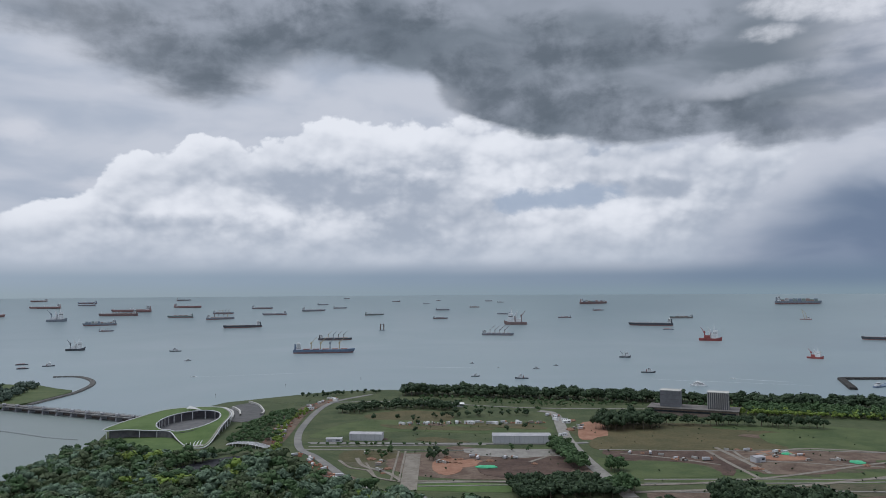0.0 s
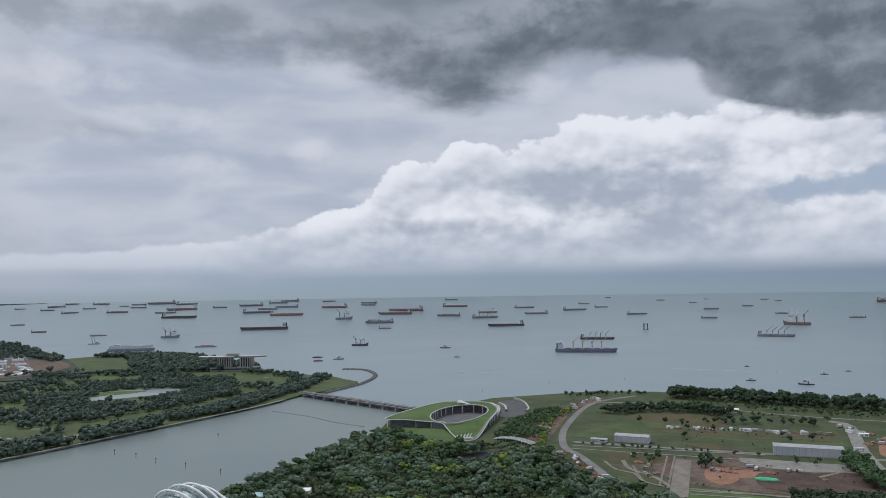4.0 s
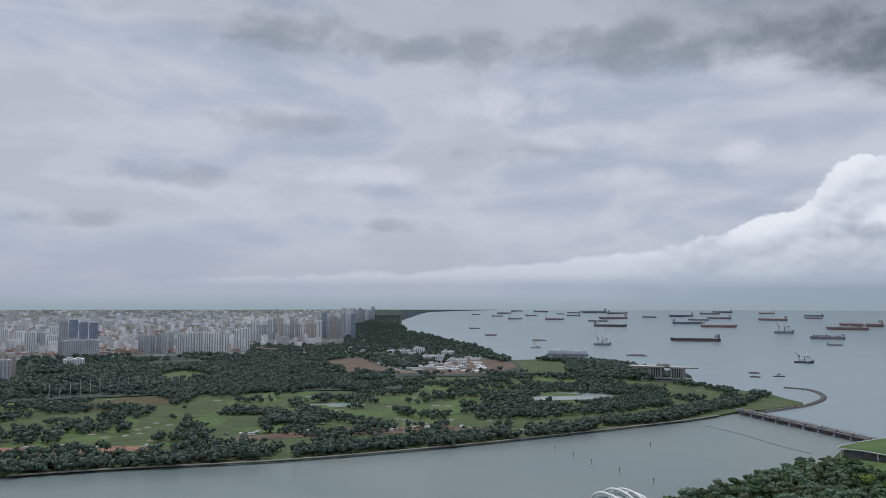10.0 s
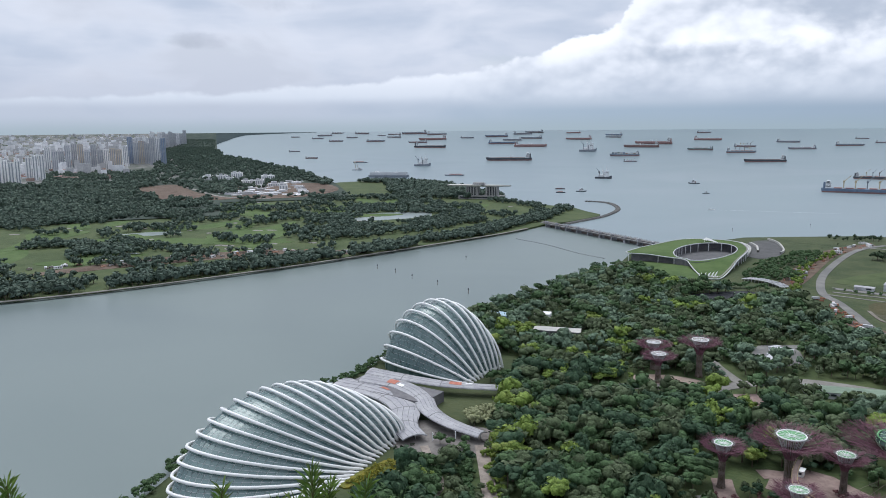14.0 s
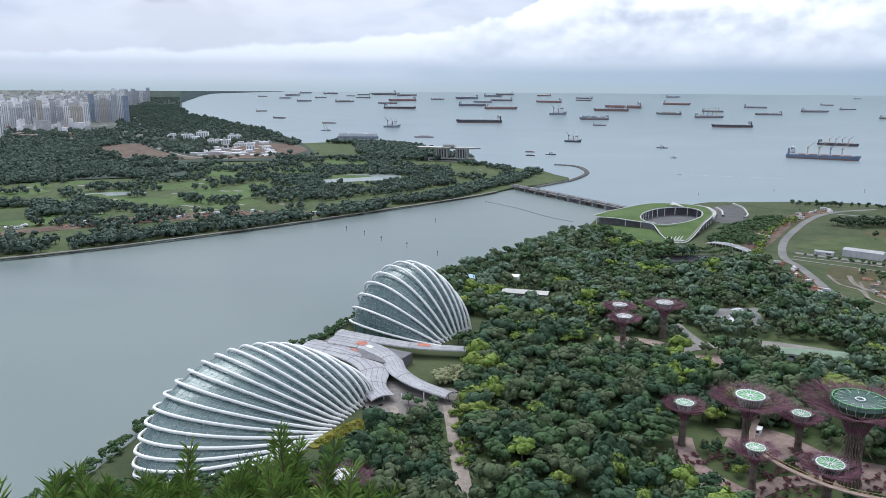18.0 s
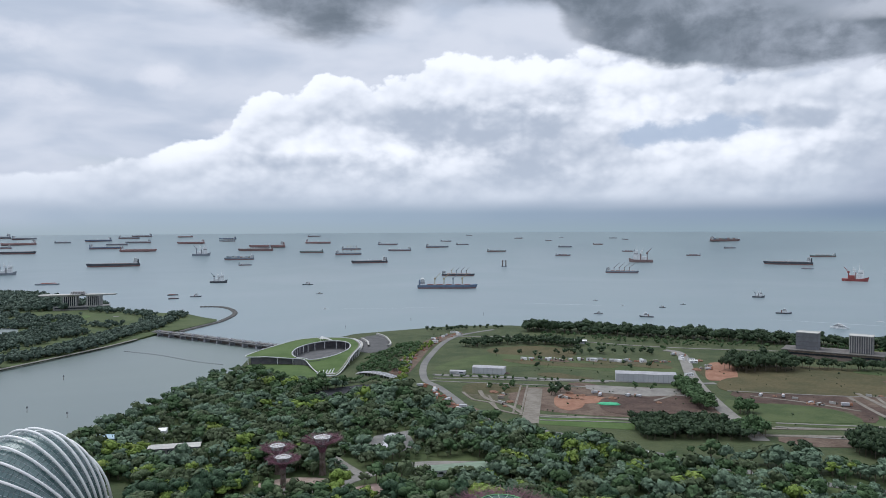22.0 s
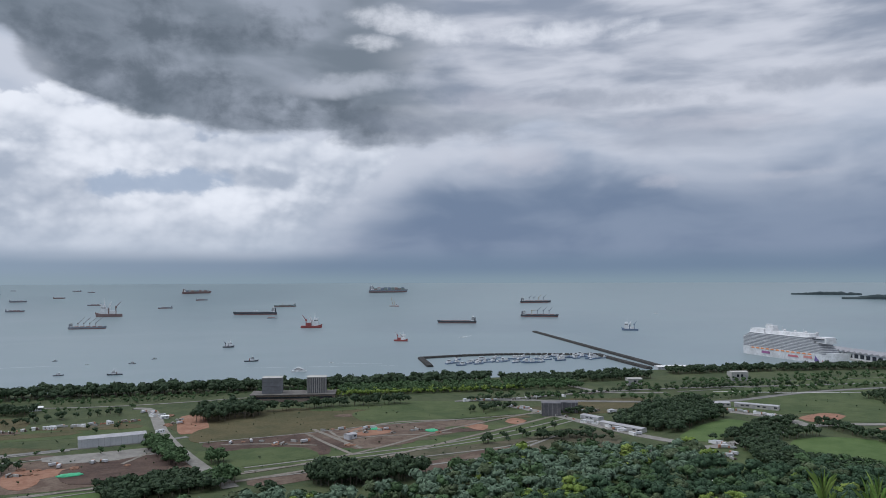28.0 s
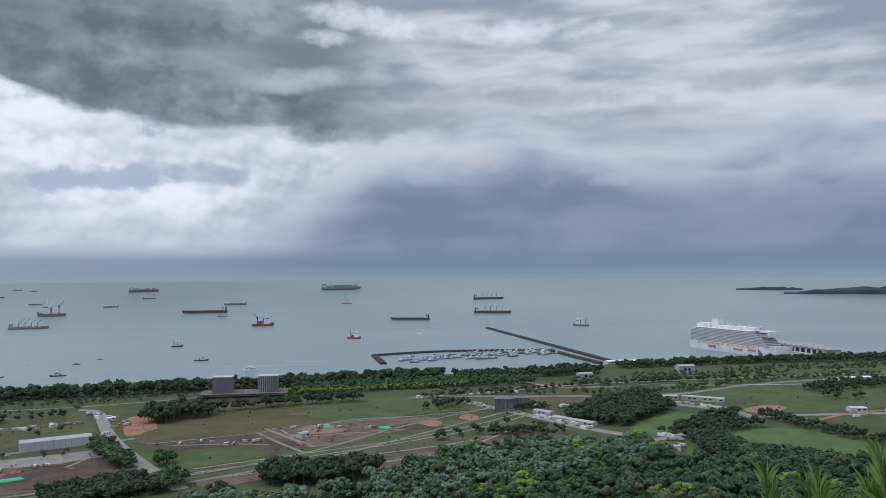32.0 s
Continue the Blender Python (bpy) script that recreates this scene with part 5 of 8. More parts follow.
# ---- trees ----
rng = np.random.default_rng(5)
ICO = bmesh.new()
bmesh.ops.create_icosphere(ICO, subdivisions=1, radius=1.0)
ICO_V = np.array([v.co[:] for v in ICO.verts])
ICO_F = np.array([[v.index for v in f.verts] for f in ICO.faces])
ICO.free()
OCT_V = np.array([(1, 0, 0), (0, 1, 0), (-1, 0, 0), (0, -1, 0), (0.5, 0.5, 0.8), (-0.5, -0.5, 0.8), (0, 0, -1)]) * 1.1
OCT_F = np.array([(0, 1, 4), (1, 2, 4), (2, 5, 4), (2, 3, 5), (3, 0, 5), (0, 4, 5), (1, 0, 6), (2, 1, 6), (3, 2, 6), (0, 3, 6)])


def crown_shape(seed, lumps, leaves, size, flat=0.72, core=(ICO_V, ICO_F)):
    """A crown of radius about 1 with its middle at 0: several leafy lumps of their own, each with loose sprays of leaves on it."""
    g = np.random.default_rng(seed)
    V, F, n = [], [], 0
    for k in range(lumps):
        a = 2 * math.pi * (k + g.uniform(-0.3, 0.3)) / max(lumps - 2, 1)
        d = 0.0 if k == 0 else g.uniform(0.42, 0.68)
        r = g.uniform(0.38, 0.56)
        c = np.array([d * math.cos(a), d * math.sin(a), (0.32 if k == 0 else g.uniform(-0.22, 0.26))])
        if k == lumps - 1 and k > 1:
            c[2] += 0.30
        v = core[0] * r * g.uniform(0.72, 1.12, (len(core[0]), 1)) + c
        V.append(v)
        F.append(core[1] + n)
        n += len(v)
        p = g.normal(size=(leaves, 3))
        p[:, 2] = np.abs(p[:, 2]) * 0.9 - 0.25
        p /= np.linalg.norm(p, axis=1)[:, None]
        m = c + p * r * g.uniform(0.90, 1.18, (leaves, 1))
        u = np.cross(p, g.normal(size=(leaves, 3)))
        u /= np.linalg.norm(u, axis=1)[:, None] + 1e-9
        w = np.cross(p, u) + p * g.uniform(-0.35, 0.35, (leaves, 1))
        s = size * g.uniform(0.6, 1.35, (leaves, 1))
        q = np.stack([m - u * s, m + u * s * 0.9 - w * s * 0.3, m + w * s * 1.2], 1).reshape(-1, 3)
        V.append(q)
        F.append(np.arange(leaves * 3).reshape(-1, 3) + n)
        n += leaves * 3
    V = np.concatenate(V)
    V[:, 2] *= flat
    return V, np.concatenate(F)


NEAR_CROWNS = [crown_shape(40 + k, 10, 52, 0.135) for k in range(7)]
MID_CROWNS = [crown_shape(60 + k, 6, 13, 0.185, 0.70 + 0.08 * (k % 4)) for k in range(8)] + [crown_shape(75, 7, 16, 0.2, 1.35), crown_shape(76, 9, 16, 0.18, 0.6)]
EDGE_CROWNS = [crown_shape(90 + k, 5, 11, 0.26, 0.75 + 0.07 * (k % 4), (OCT_V, OCT_F)) for k in range(8)]
FAR_CROWNS = [crown_shape(80 + k, 3, 7, 0.36, 0.85 + 0.06 * k, (OCT_V, OCT_F)) for k in range(6)]
PEG = np.array([[math.cos(a), math.sin(a), z] for z in (0, 1) for a in (0, 1.257, 2.513, 3.77, 5.027)])
PEG_F = np.array([[k, (k + 1) % 5, 5 + (k + 1) % 5, 5 + k] for k in range(5)])


def woodland(name, label, xs, ys, rad, high, crowns, material, z=3.0, drawn=False, trunks=True, lift=0.56):
    """Many trees as one mass: crowns in one mesh, their trunks in another."""
    n = len(xs)
    pick = rng.integers(0, len(crowns), n)
    turn = rng.uniform(0, 6.283, n)
    VV, FF, base = [], [], 0
    for k, (cv, cf) in enumerate(crowns):
        i = np.nonzero(pick == k)[0]
        if not len(i):
            continue
        c, s = np.cos(turn[i])[:, None], np.sin(turn[i])[:, None]
        wob = rng.uniform(0.86, 1.16, (len(i), 1))
        x = (cv[:, 0] * c - cv[:, 1] * s) * rad[i][:, None] * wob + xs[i][:, None]
        y = (cv[:, 0] * s + cv[:, 1] * c) * rad[i][:, None] / wob + ys[i][:, None]
        deep = np.maximum(rad[i] * 0.95, high[i] * 0.46)[:, None]
        zz = cv[:, 2] * deep * rng.uniform(0.9, 1.12, (len(i), 1)) + (z + high[i] * lift)[:, None]
        v = np.stack([x, y, zz], -1).reshape(-1, 3)
        VV.append(v)
        FF.append((cf[None] + (np.arange(len(i)) * len(cv))[:, None, None] + base).reshape(-1, 3))
        base += len(v)
    V = np.concatenate(VV)
    if drawn:
        V = far_xyz(V[:, 0], V[:, 1], V[:, 2])
    top = soup(name, V, np.concatenate(FF), material, None, True)
    tagged(top, label, "trees", kind="stuff")
    if trunks:
        hh = (high - rad * 0.6)[:, None]
        v = np.stack([PEG[:, 0] * 0.05 * rad[:, None] + xs[:, None], PEG[:, 1] * 0.05 * rad[:, None] + ys[:, None], z - 0.1 + PEG[:, 2] * hh], -1).reshape(-1, 3)
        if drawn:
            v = far_xyz(v[:, 0], v[:, 1], v[:, 2])
        f = (PEG_F[None] + (np.arange(n) * 10)[:, None, None]).reshape(-1, 4)
        soup("trunks", v, f, TRUNK, top)
    return top


def scatter(poly, gap, jitter=0.42):
    """Plan points on a shaken grid within an outline."""
    px, py = [p[0] for p in poly], [p[1] for p in poly]
    gx, gy = np.meshgrid(np.arange(min(px), max(px), gap), np.arange(min(py), max(py), gap * 0.9))
    x = (gx + rng.uniform(-jitter, jitter, gx.shape) * gap).ravel()
    y = (gy + rng.uniform(-jitter, jitter, gx.shape) * gap).ravel()
    k = inside(x, y, poly)
    return x[k], y[k]


def off_line(x, y, pts, width):
    """Points farther than width from a plan line."""
    L = smooth_line(pts, 8)
    keep = np.ones(len(x), bool)
    for p in L:
        keep &= (x - p.x) ** 2 + (y - p.y) ** 2 > width * width
    return keep


def patchy(x, y, size, seed):
    """A smooth value of 0..1 that changes over the given size in metres."""
    return np.array([noise.noise(Vector((a / size, b / size, seed))) for a, b in zip(x, y)]) * 0.5 + 0.5


# the gardens: a closed canopy with clearings round towers, paths and glasshouses
GARDEN = [(-262, 222), (-250, 262), (-258, 300), (-246, 318), (-240, 352), (-292, 438), (-306, 500), (-330, 515), (-412, 520), (-438, 630), (-436, 720), (-432, 860), (-400, 905),
          (-330, 872), (-240, 868), (-185, 868), (-135, 780), (-100, 738), (-20, 700), (80, 655), (300, 600), (430, 668), (545, 640), (650, 585), (715, 560), (705, 450), (760, 350), (700, 250), (420, 140), (150, 130), (-120, 150), (-230, 160)]
gx, gy = scatter(GARDEN, 8.5)
keep = np.ones(len(gx), bool)
for tx, ty, tr in ((-72, 360, 8), (-40, 364, 10), (-3, 357, 9), (-115, 385, 7), (-85, 399, 11), (-62, 415, 7), (-34, 394, 14), (-18, 435, 7), (14, 396, 12), (46, 406, 7)):
    keep &= (gx - tx) ** 2 + (gy - ty) ** 2 > tr * tr
keep &= off_line(gx, gy, [(-118, 395), (-100, 365), (-60, 348), (-20, 345), (20, 352), (30, 380), (5, 405), (-40, 415), (-90, 418), (-118, 395)], 9)
keep &= off_line(gx, gy, [(-72, 350), (-62, 375), (-40, 392), (-10, 400)], 10)
low_ground = inside(gx, gy, [(-118, 372), (-95, 415), (-40, 420), (10, 412), (28, 385), (10, 345), (-40, 338), (-95, 345)])
keep &= ~inside(gx, gy, [(-230, 528), (-205, 547), (-175, 547), (-162, 530), (-190, 510), (-215, 510)])
keep &= ~inside(gx, gy, [(-2, 420), (40, 412), (46, 448), (10, 470), (-6, 450)])
keep &= ~inside(gx, gy, [(-96, 398), (-92, 430), (-70, 434), (-45, 420), (-10, 428), (-5, 400), (-38, 386), (-62, 400)])
keep &= ~inside(gx, gy, [(-292, 812), (-251, 866), (-204, 874), (-200, 842), (-238, 806), (-288, 792)])
keep &= ~inside(gx, gy, [(-165, 600), (-128, 630), (-145, 682), (-178, 667)])       # coach park
keep &= ~inside(gx, gy, [(-155, 500), (-114, 532), (-127, 550), (-164, 525)])        # planted court
keep &= ~inside(gx, gy, [(-114, 548), (-58, 572), (-60, 594), (-120, 578)])            # long green roof
keep &= ~inside(gx, gy, [(600, 500), (650, 590), (730, 600), (700, 480)])
for line, w in (([(-236, 484), (-213, 510), (-175, 525), (-155, 556), (-120, 590), (-60, 600)], 13), ([(-155, 556), (-184, 588), (-202, 615)], 9), ([(-248, 352), (-224, 323), (-203, 297), (-180, 270), (-150, 225)], 6),
                ([(-275, 330), (-248, 308), (-234, 293), (-228, 270)], 4), ([(300, 560), (160, 600), (8, 688), (-60, 728), (-105, 780)], 14),
                ([(60, 480), (150, 500), (220, 490)], 9), ([(-60, 470), (0, 470), (60, 480)], 4), ([(640, 420), (560, 470), (520, 520)], 5)):
    keep &= off_line(gx, gy, line, w)
for tx, ty, tr in ((-222, 551, 6), (-207, 524, 6), (-187, 555, 6), (-208, 216, 7), (-365, 622, 15), (-330, 584, 26), (-400, 598, 14), (560, 476, 10), (-34, 250, 3)):
    keep &= (gx - tx) ** 2 + (gy - ty) ** 2 > tr * tr
gx, gy, low_ground = gx[keep], gy[keep], low_ground[keep]
tone = patchy(gx, gy, 60, 3.0) + rng.normal(0, 0.10, len(gx))
belt = np.clip((gx - 150) / 200, 0, 1) * np.clip((gy - 560 + (gx - 400) * 0.1) / 60, 0, 1)
yellow = (tone + belt * 0.10 - 0.06 * (gx > 120) - 0.11 * (gy > 600)) > 0.68
size = (3.2 + 5.2 * rng.uniform(0, 1, len(gx)) ** 1.6) * np.where(patchy(gx, gy, 35, 9.0) > 0.60, 0.62, 1.0)
size = np.where(low_ground, size * 0.45, size * 1.14)
tall = size * rng.uniform(1.5, 2.1, len(gx)) + 1.5
close = (gx > -235) & (gx < 40) & (gy < 345)
order = np.argsort(np.where(close, gx ** 2 + gy ** 2, 1e12))[:260]
single = np.zeros(len(gx), bool)
single[order] = close[order]

rest = ~single
mixed = patchy(gx, gy, 26, 14.0) + rng.normal(0, 0.16, len(gx)) - 0.14 * (gx > 120)
for far_half, crowns in ((False, MID_CROWNS), (True, EDGE_CROWNS)):
    half = rest & ((gy >= 525) if far_half else (gy < 525))
    for sel, mt, lb in ((half & ~yellow & (mixed < 0.44), LEAFB, "dense dark green garden trees with rounded crowns"), (half & ~yellow & (mixed >= 0.44) & (mixed < 0.60), LEAF, "mid green garden trees with rounded crowns"),
                        (half & ~yellow & (mixed >= 0.60), LEAFO, "olive green garden trees"), (half & yellow, LEAFY, "fresh yellow-green garden trees")):
        # The far half swaps its dark leaves for the haze-lightened colour.
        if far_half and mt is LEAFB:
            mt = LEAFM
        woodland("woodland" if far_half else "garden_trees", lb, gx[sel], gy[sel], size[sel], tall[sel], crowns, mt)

# the trees nearest below stand one by one
protos = []
for k, (cv, cf) in enumerate(NEAR_CROWNS):
    for mt, lb in ((LEAFB, "round dark green broadleaf tree in the gardens"), (LEAFO, "olive green broadleaf tree in the gardens"), (LEAF, "leafy green broadleaf tree in the gardens"), (LEAFY, "fresh yellow-green broadleaf tree in the gardens")):
        t = tagged(empty("tree"), lb, "tree", "garden trees")
        bm = bmesh.new()
        tube(bm, [(0, 0, -0.02), (0.01, 0, 0.25), (0.03, 0.02, 0.5), (0.02, 0.03, 0.85)], [0.075, 0.05, 0.04, 0.025], 7)
        for j in range(5):
            a = j * 1.257 + k
            tube(bm, [(0.02, 0.02, 0.40 + 0.05 * j), (0.22 * math.cos(a), 0.22 * math.sin(a), 0.72), (0.48 * math.cos(a), 0.48 * math.sin(a), 0.98)], [0.03, 0.022, 0.012], 5)
        part("trunk", bm, TRUNK, t, "forked brown trunk with limbs")
        cz = cv.copy()
        cz[:, 2] = cz[:, 2] * 1.1 + 1.15
        soup("crown", cz, cf, mt, t, True)
        protos.append(t)
for i in np.nonzero(single)[0]:
    t = protos[4 * (int(gx[i] * 7) % len(NEAR_CROWNS)) + (3 if yellow[i] else 0 if mixed[i] < 0.46 else 2 if mixed[i] < 0.62 else 1)]
    s = float(size[i])
    copy_thing(t, pose(float(gx[i]), float(gy[i]), 3.0, 0, 0, float(rng.uniform(0, 360))) @ Matrix.Diagonal((s, s, float(tall[i]) / 1.72, 1)))
for t in protos:
    for c2 in list(t.children):
        bpy.data.objects.remove(c2)
    bpy.data.objects.remove(t)


CLEARED = [(-2183, 1213), (-2283, 1432), (-1940, 1298), (-1686, 1238), (-1834, 1116)]
WORKS = [(-2150, 1598), (-1921, 1740), (-1700, 1640), (-1590, 1480), (-1580, 1344), (-1686, 1245), (-1900, 1400)]
ROUND = [(-2040, 655), (-2120, 710), (-2150, 765), (-2050, 785), (-1955, 765), (-1885, 712), (-1885, 665), (-1950, 640)]
AVOID = [(-1050, 1115, 75), (-1010, 1160, 55), (-1380, 560, 80), (-1320, 455, 50), (-1090, 850, 85), (-1150, 960, 60), (-1080, 530, 45), (-1280, 1120, 50), (-1290, 1380, 80), (-1090, 1190, 80), (-1050, 1240, 60), (-1270, 745, 45), (-1460, 1150, 50), (-2020, 1260, 130), (-1985, 715, 100), (-1540, 430, 100), (-1030, 480, 32), (-995, 600, 36), (-930, 700, 34), (-860, 780, 32), (-1150, 170, 45), (-1075, 270, 35),
         (-1200, 500, 90), (-1330, 620, 80), (-1250, 880, 80), (-1450, 820, 90), (-1350, 1330, 70), (-1150, 700, 50), (-1560, 1010, 70), (-1900, 680, 110), (-1960, 1200, 150), (-1860, 1140, 130), (-1770, 1090, 110)]
AVOID = [(ax, ay, ar * 0.7) for ax, ay, ar in AVOID]


def grove(label, poly, gap, mt=None, lo=4.0, hi=6.5, crowns=None, thin=0.0, seed=1.0, size_m=60, high=1.7, drawn=False, name="trees", z=3.0):
    x, y = scatter(poly, gap)
    if thin:
        k = patchy(x, y, size_m, seed) > thin
        x, y = x[k], y[k]
    if len(x) and x.max() < -700:
        k = np.ones(len(x), bool)
        for ax, ay, ar in AVOID:
            k &= (x - ax) ** 2 + (y - ay) ** 2 > ar * ar
        for clearing in (CLEARED, ROUND):
            k &= ~inside(x, y, clearing)
        k &= ~(inside(x, y, WORKS) & (rng.uniform(0, 1, len(x)) < 0.85))
        x, y = x[k], y[k]
    # Groves over the channel get the leaf colour with haze mixed in.
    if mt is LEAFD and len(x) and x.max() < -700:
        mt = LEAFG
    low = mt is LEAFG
    r = rng.uniform(lo, hi, len(x)) * (1.22 if low else 1.0)
    return woodland(name, label, x, y, r, r * rng.uniform(high * 0.85, high * 1.2, len(x)) * (0.80 if low else 1.0) + 1.0, crowns or FAR_CROWNS, mt or LEAF, z, drawn, True, 0.42 if low else 0.56)


def strip(line, width):
    """The outline of a belt along a plan line."""
    L = smooth_line(line, 30)
    a, b2 = [], []
    for i, p in enumerate(L):
        d2 = (L[min(i + 1, len(L) - 1)] - L[max(i - 1, 0)]).normalized()
        s2 = Vector((-d2.y, d2.x, 0)) * (width / 2)
        a.append((p.x + s2.x, p.y + s2.y))
        b2.append((p.x - s2.x, p.y - s2.y))
    return a + b2[::-1]


# round the glasshouses
grove("yellow flowering bushes in a sloping bed", [(-279, 264), (-268, 272), (-261, 292), (-267, 316), (-279, 300)], 2.6, foliage("yellow_flowering_leaves", (0.10, 0.12, 0.02), (0.34, 0.30, 0.04), (0.20, 0.22, 0.05), 0.5, 9.0), 0.8, 1.5, EDGE_CROWNS, high=0.9, name="flower_bushes", z=3.6)
grove("hedge trees beside the brown path", strip([(-256, 340), (-233, 316), (-214, 290), (-198, 268)], 9), 4.6, LEAF, 1.8, 3.0, MID_CROWNS, high=1.4)
grove("fresh shrubs beside the brown path", strip([(-238, 348), (-214, 318), (-196, 292)], 9), 5, LEAFY, 1.8, 2.8, MID_CROWNS, high=1.3)
grove("garden beds below the glasshouse", [(-268, 300), (-252, 322), (-240, 300), (-232, 270), (-245, 250), (-258, 270)], 6.2, LEAF, 2.0, 3.6, MID_CROWNS, 0.30, 4.0, 20, 1.5)
grove("dark trees on the forecourt", [(-272, 338), (-262, 350), (-252, 345), (-262, 332)], 8, LEAF, 3.2, 4.4, MID_CROWNS)
grove("fresh yellow-green trees below the glasshouse", [(-275, 474), (-228, 500), (-243, 535), (-289, 510)], 7.5, LEAFY, 3.5, 5.5, MID_CROWNS, 0.35, 6.0, 30)
grove("garden trees beside the glasshouses", [(-262, 226), (-252, 262), (-262, 300), (-240, 316), (-232, 290), (-222, 240), (-232, 210)], 8, LEAF, 3, 5, MID_CROWNS, 0.3, 5.0, 30)
grove("garden trees beside the glasshouses", [(-312, 442), (-302, 505), (-330, 520), (-292, 520), (-285, 440)], 8, LEAF, 3, 5, MID_CROWNS)
grove("pale cream flowering trees beside the link roof", [(-274, 370), (-250, 390), (-234, 408), (-246, 427), (-268, 404), (-284, 388)], 5.6, foliage("pale_cream_leaves", (0.16, 0.18, 0.09), (0.34, 0.36, 0.21), (0.40, 0.40, 0.25), 0.8, 12.0), 3.2, 4.8, MID_CROWNS)
grove("bushes along the channel bank", strip([(-338, 140), (-352, 185), (-384, 250), (-402, 320), (-402, 400), (-420, 470), (-430, 520)], 9), 5, LEAF, 1.8, 3.2, MID_CROWNS, high=1.2)
grove("shrubs below the glasshouse", [(-325, 150), (-330, 178), (-300, 205), (-270, 225), (-235, 205), (-240, 150)], 6.5, LEAF, 1.8, 3.6, MID_CROWNS, high=1.2)
grove("plum coloured shrubs under the towers", [(-118, 372), (-95, 412), (-40, 420), (10, 412), (28, 385), (10, 345), (-40, 338), (-95, 345)], 5.2, shade("plum_shrub_leaves", (0.11, 0.045, 0.055), (0.18, 0.085, 0.085), 6, 0.8, island=0.3), 1.0, 1.9, EDGE_CROWNS, 0.42, 2.0, 22, 0.9)
# shore belt and works land
grove("green trees between the barrage and the road", [(-290, 880), (-275, 905), (-215, 900), (-215, 945), (-275, 950), (-285, 1060), (-262, 1190), (-225, 1190), (-228, 1060), (-205, 930), (-195, 880)], 10, LEAF, 3.2, 5.2, MID_CROWNS, 0.36, 6.0)
grove("green trees at the water's edge", [(-440, 900), (-442, 965), (-400, 970), (-345, 890), (-400, 880)], 10, LEAF, 3, 5, MID_CROWNS, 0.35, 7.0)
grove("dark belt of shore trees", strip([(-80, 1405), (104, 1362), (294, 1310), (461, 1262), (583, 1225), (703, 1190), (760, 1170)], 55), 12, LEAFD, 6.0, 10.5, EDGE_CROWNS, high=1.9)
grove("small shore trees beside the barrage", strip([(-250, 1345), (-190, 1390), (-120, 1415)], 20), 12, LEAFD, 3, 5)
grove("rows of park trees", strip([(-60, 1330), (150, 1270), (400, 1235), (600, 1190)], 50), 14, LEAF, 2.6, 4.4, thin=0.36, seed=4)
grove("dark trees round the office block", [(205, 1034), (232, 1020), (275, 1032), (306, 1048), (300, 1085), (227, 1100)], 9.5, LEAFD, 6, 9, EDGE_CROWNS, high=2.6)
grove("dark trees round the office block", strip([(306, 1075), (351, 1066), (400, 1062), (470, 1048), (520, 1035)], 22), 10.5, LEAFD, 5, 8, EDGE_CROWNS, thin=0.22, high=2.3)
grove("green wood behind the office block", strip([(470, 1190), (600, 1150), (760, 1085), (860, 1040)], 75), 10, LEAF, 4.5, 6.5)
grove("dark wood along the dry field", strip([(-150, 1180), (-120, 1225), (-40, 1240), (20, 1215)], 40), 9, LEAFD, 4.5, 7)
grove("single trees on the dry field", [(-110, 1130), (0, 1115), (0, 1100), (-110, 1112)], 22, LEAFD, 3.5, 5.5)
grove("rows of street trees", strip([(-60, 1235), (60, 1205), (150, 1175)], 26), 16, LEAF, 2.5, 4, thin=0.3)
grove("street trees beside the works road", strip([(-178, 800), (-205, 931), (-225, 1065), (-215, 1200)], 12), 9, LEAFY, 2.6, 4.2)
grove("street trees beside the works road", strip([(-90, 700), (-20, 665), (60, 640)], 22), 9, LEAFY, 3, 5)
grove("tree clump on the building site", [(-18, 850), (-18, 885), (0, 890), (2, 852)], 9, LEAFD, 4, 6)
grove("dark clump of tall trees on the works land", [(66, 690), (62, 750), (113, 758), (150, 744), (164, 700)], 7.5, LEAFD, 4.5, 7.5, EDGE_CROWNS, high=1.9)
grove("trees along the dusty road", strip([(138, 930), (140, 870), (145, 805)], 22), 8.5, LEAF, 4.5, 7, EDGE_CROWNS, high=2.1)
grove("dark clump of tall trees on the works land", [(238, 696), (268, 703), (300, 682), (344, 674), (348, 640), (290, 636), (245, 660)], 7.5, LEAFD, 5.5, 8.5, EDGE_CROWNS, high=2.2)
grove("single dark tree by the drain", [(470, 735), (470, 750), (486, 750), (486, 735)], 8, LEAFD, 4, 6)
grove("wooded mound between the fields", [(670, 742), (690, 690), (708, 663), (770, 690), (841, 706), (907, 815), (807, 815), (720, 780)], 9, LEAFD, 5, 8, EDGE_CROWNS, high=2.0)
grove("trees along the bright lawn", [(699, 617), (738, 604), (827, 598), (901, 646), (861, 662), (790, 635)], 8.5, LEAFD, 4, 6.5, EDGE_CROWNS)
grove("clipped tree rows beside the lawn", strip([(905, 610), (880, 520), (870, 430), (900, 330)], 26), 9, LEAFD, 4, 6)
grove("trees round the bright lawn", strip([(705, 470), (745, 400), (800, 350), (900, 300)], 45), 9.5, LEAF, 4.5, 7)
grove("trees round the bright lawn", strip([(720, 560), (770, 585), (850, 575)], 20), 9, LEAFD, 4.5, 7)
grove("wooded shore beyond the marina", strip([(780, 1150), (900, 1110), (1050, 1080)], 70), 10, LEAFD, 5, 8, thin=0.25)
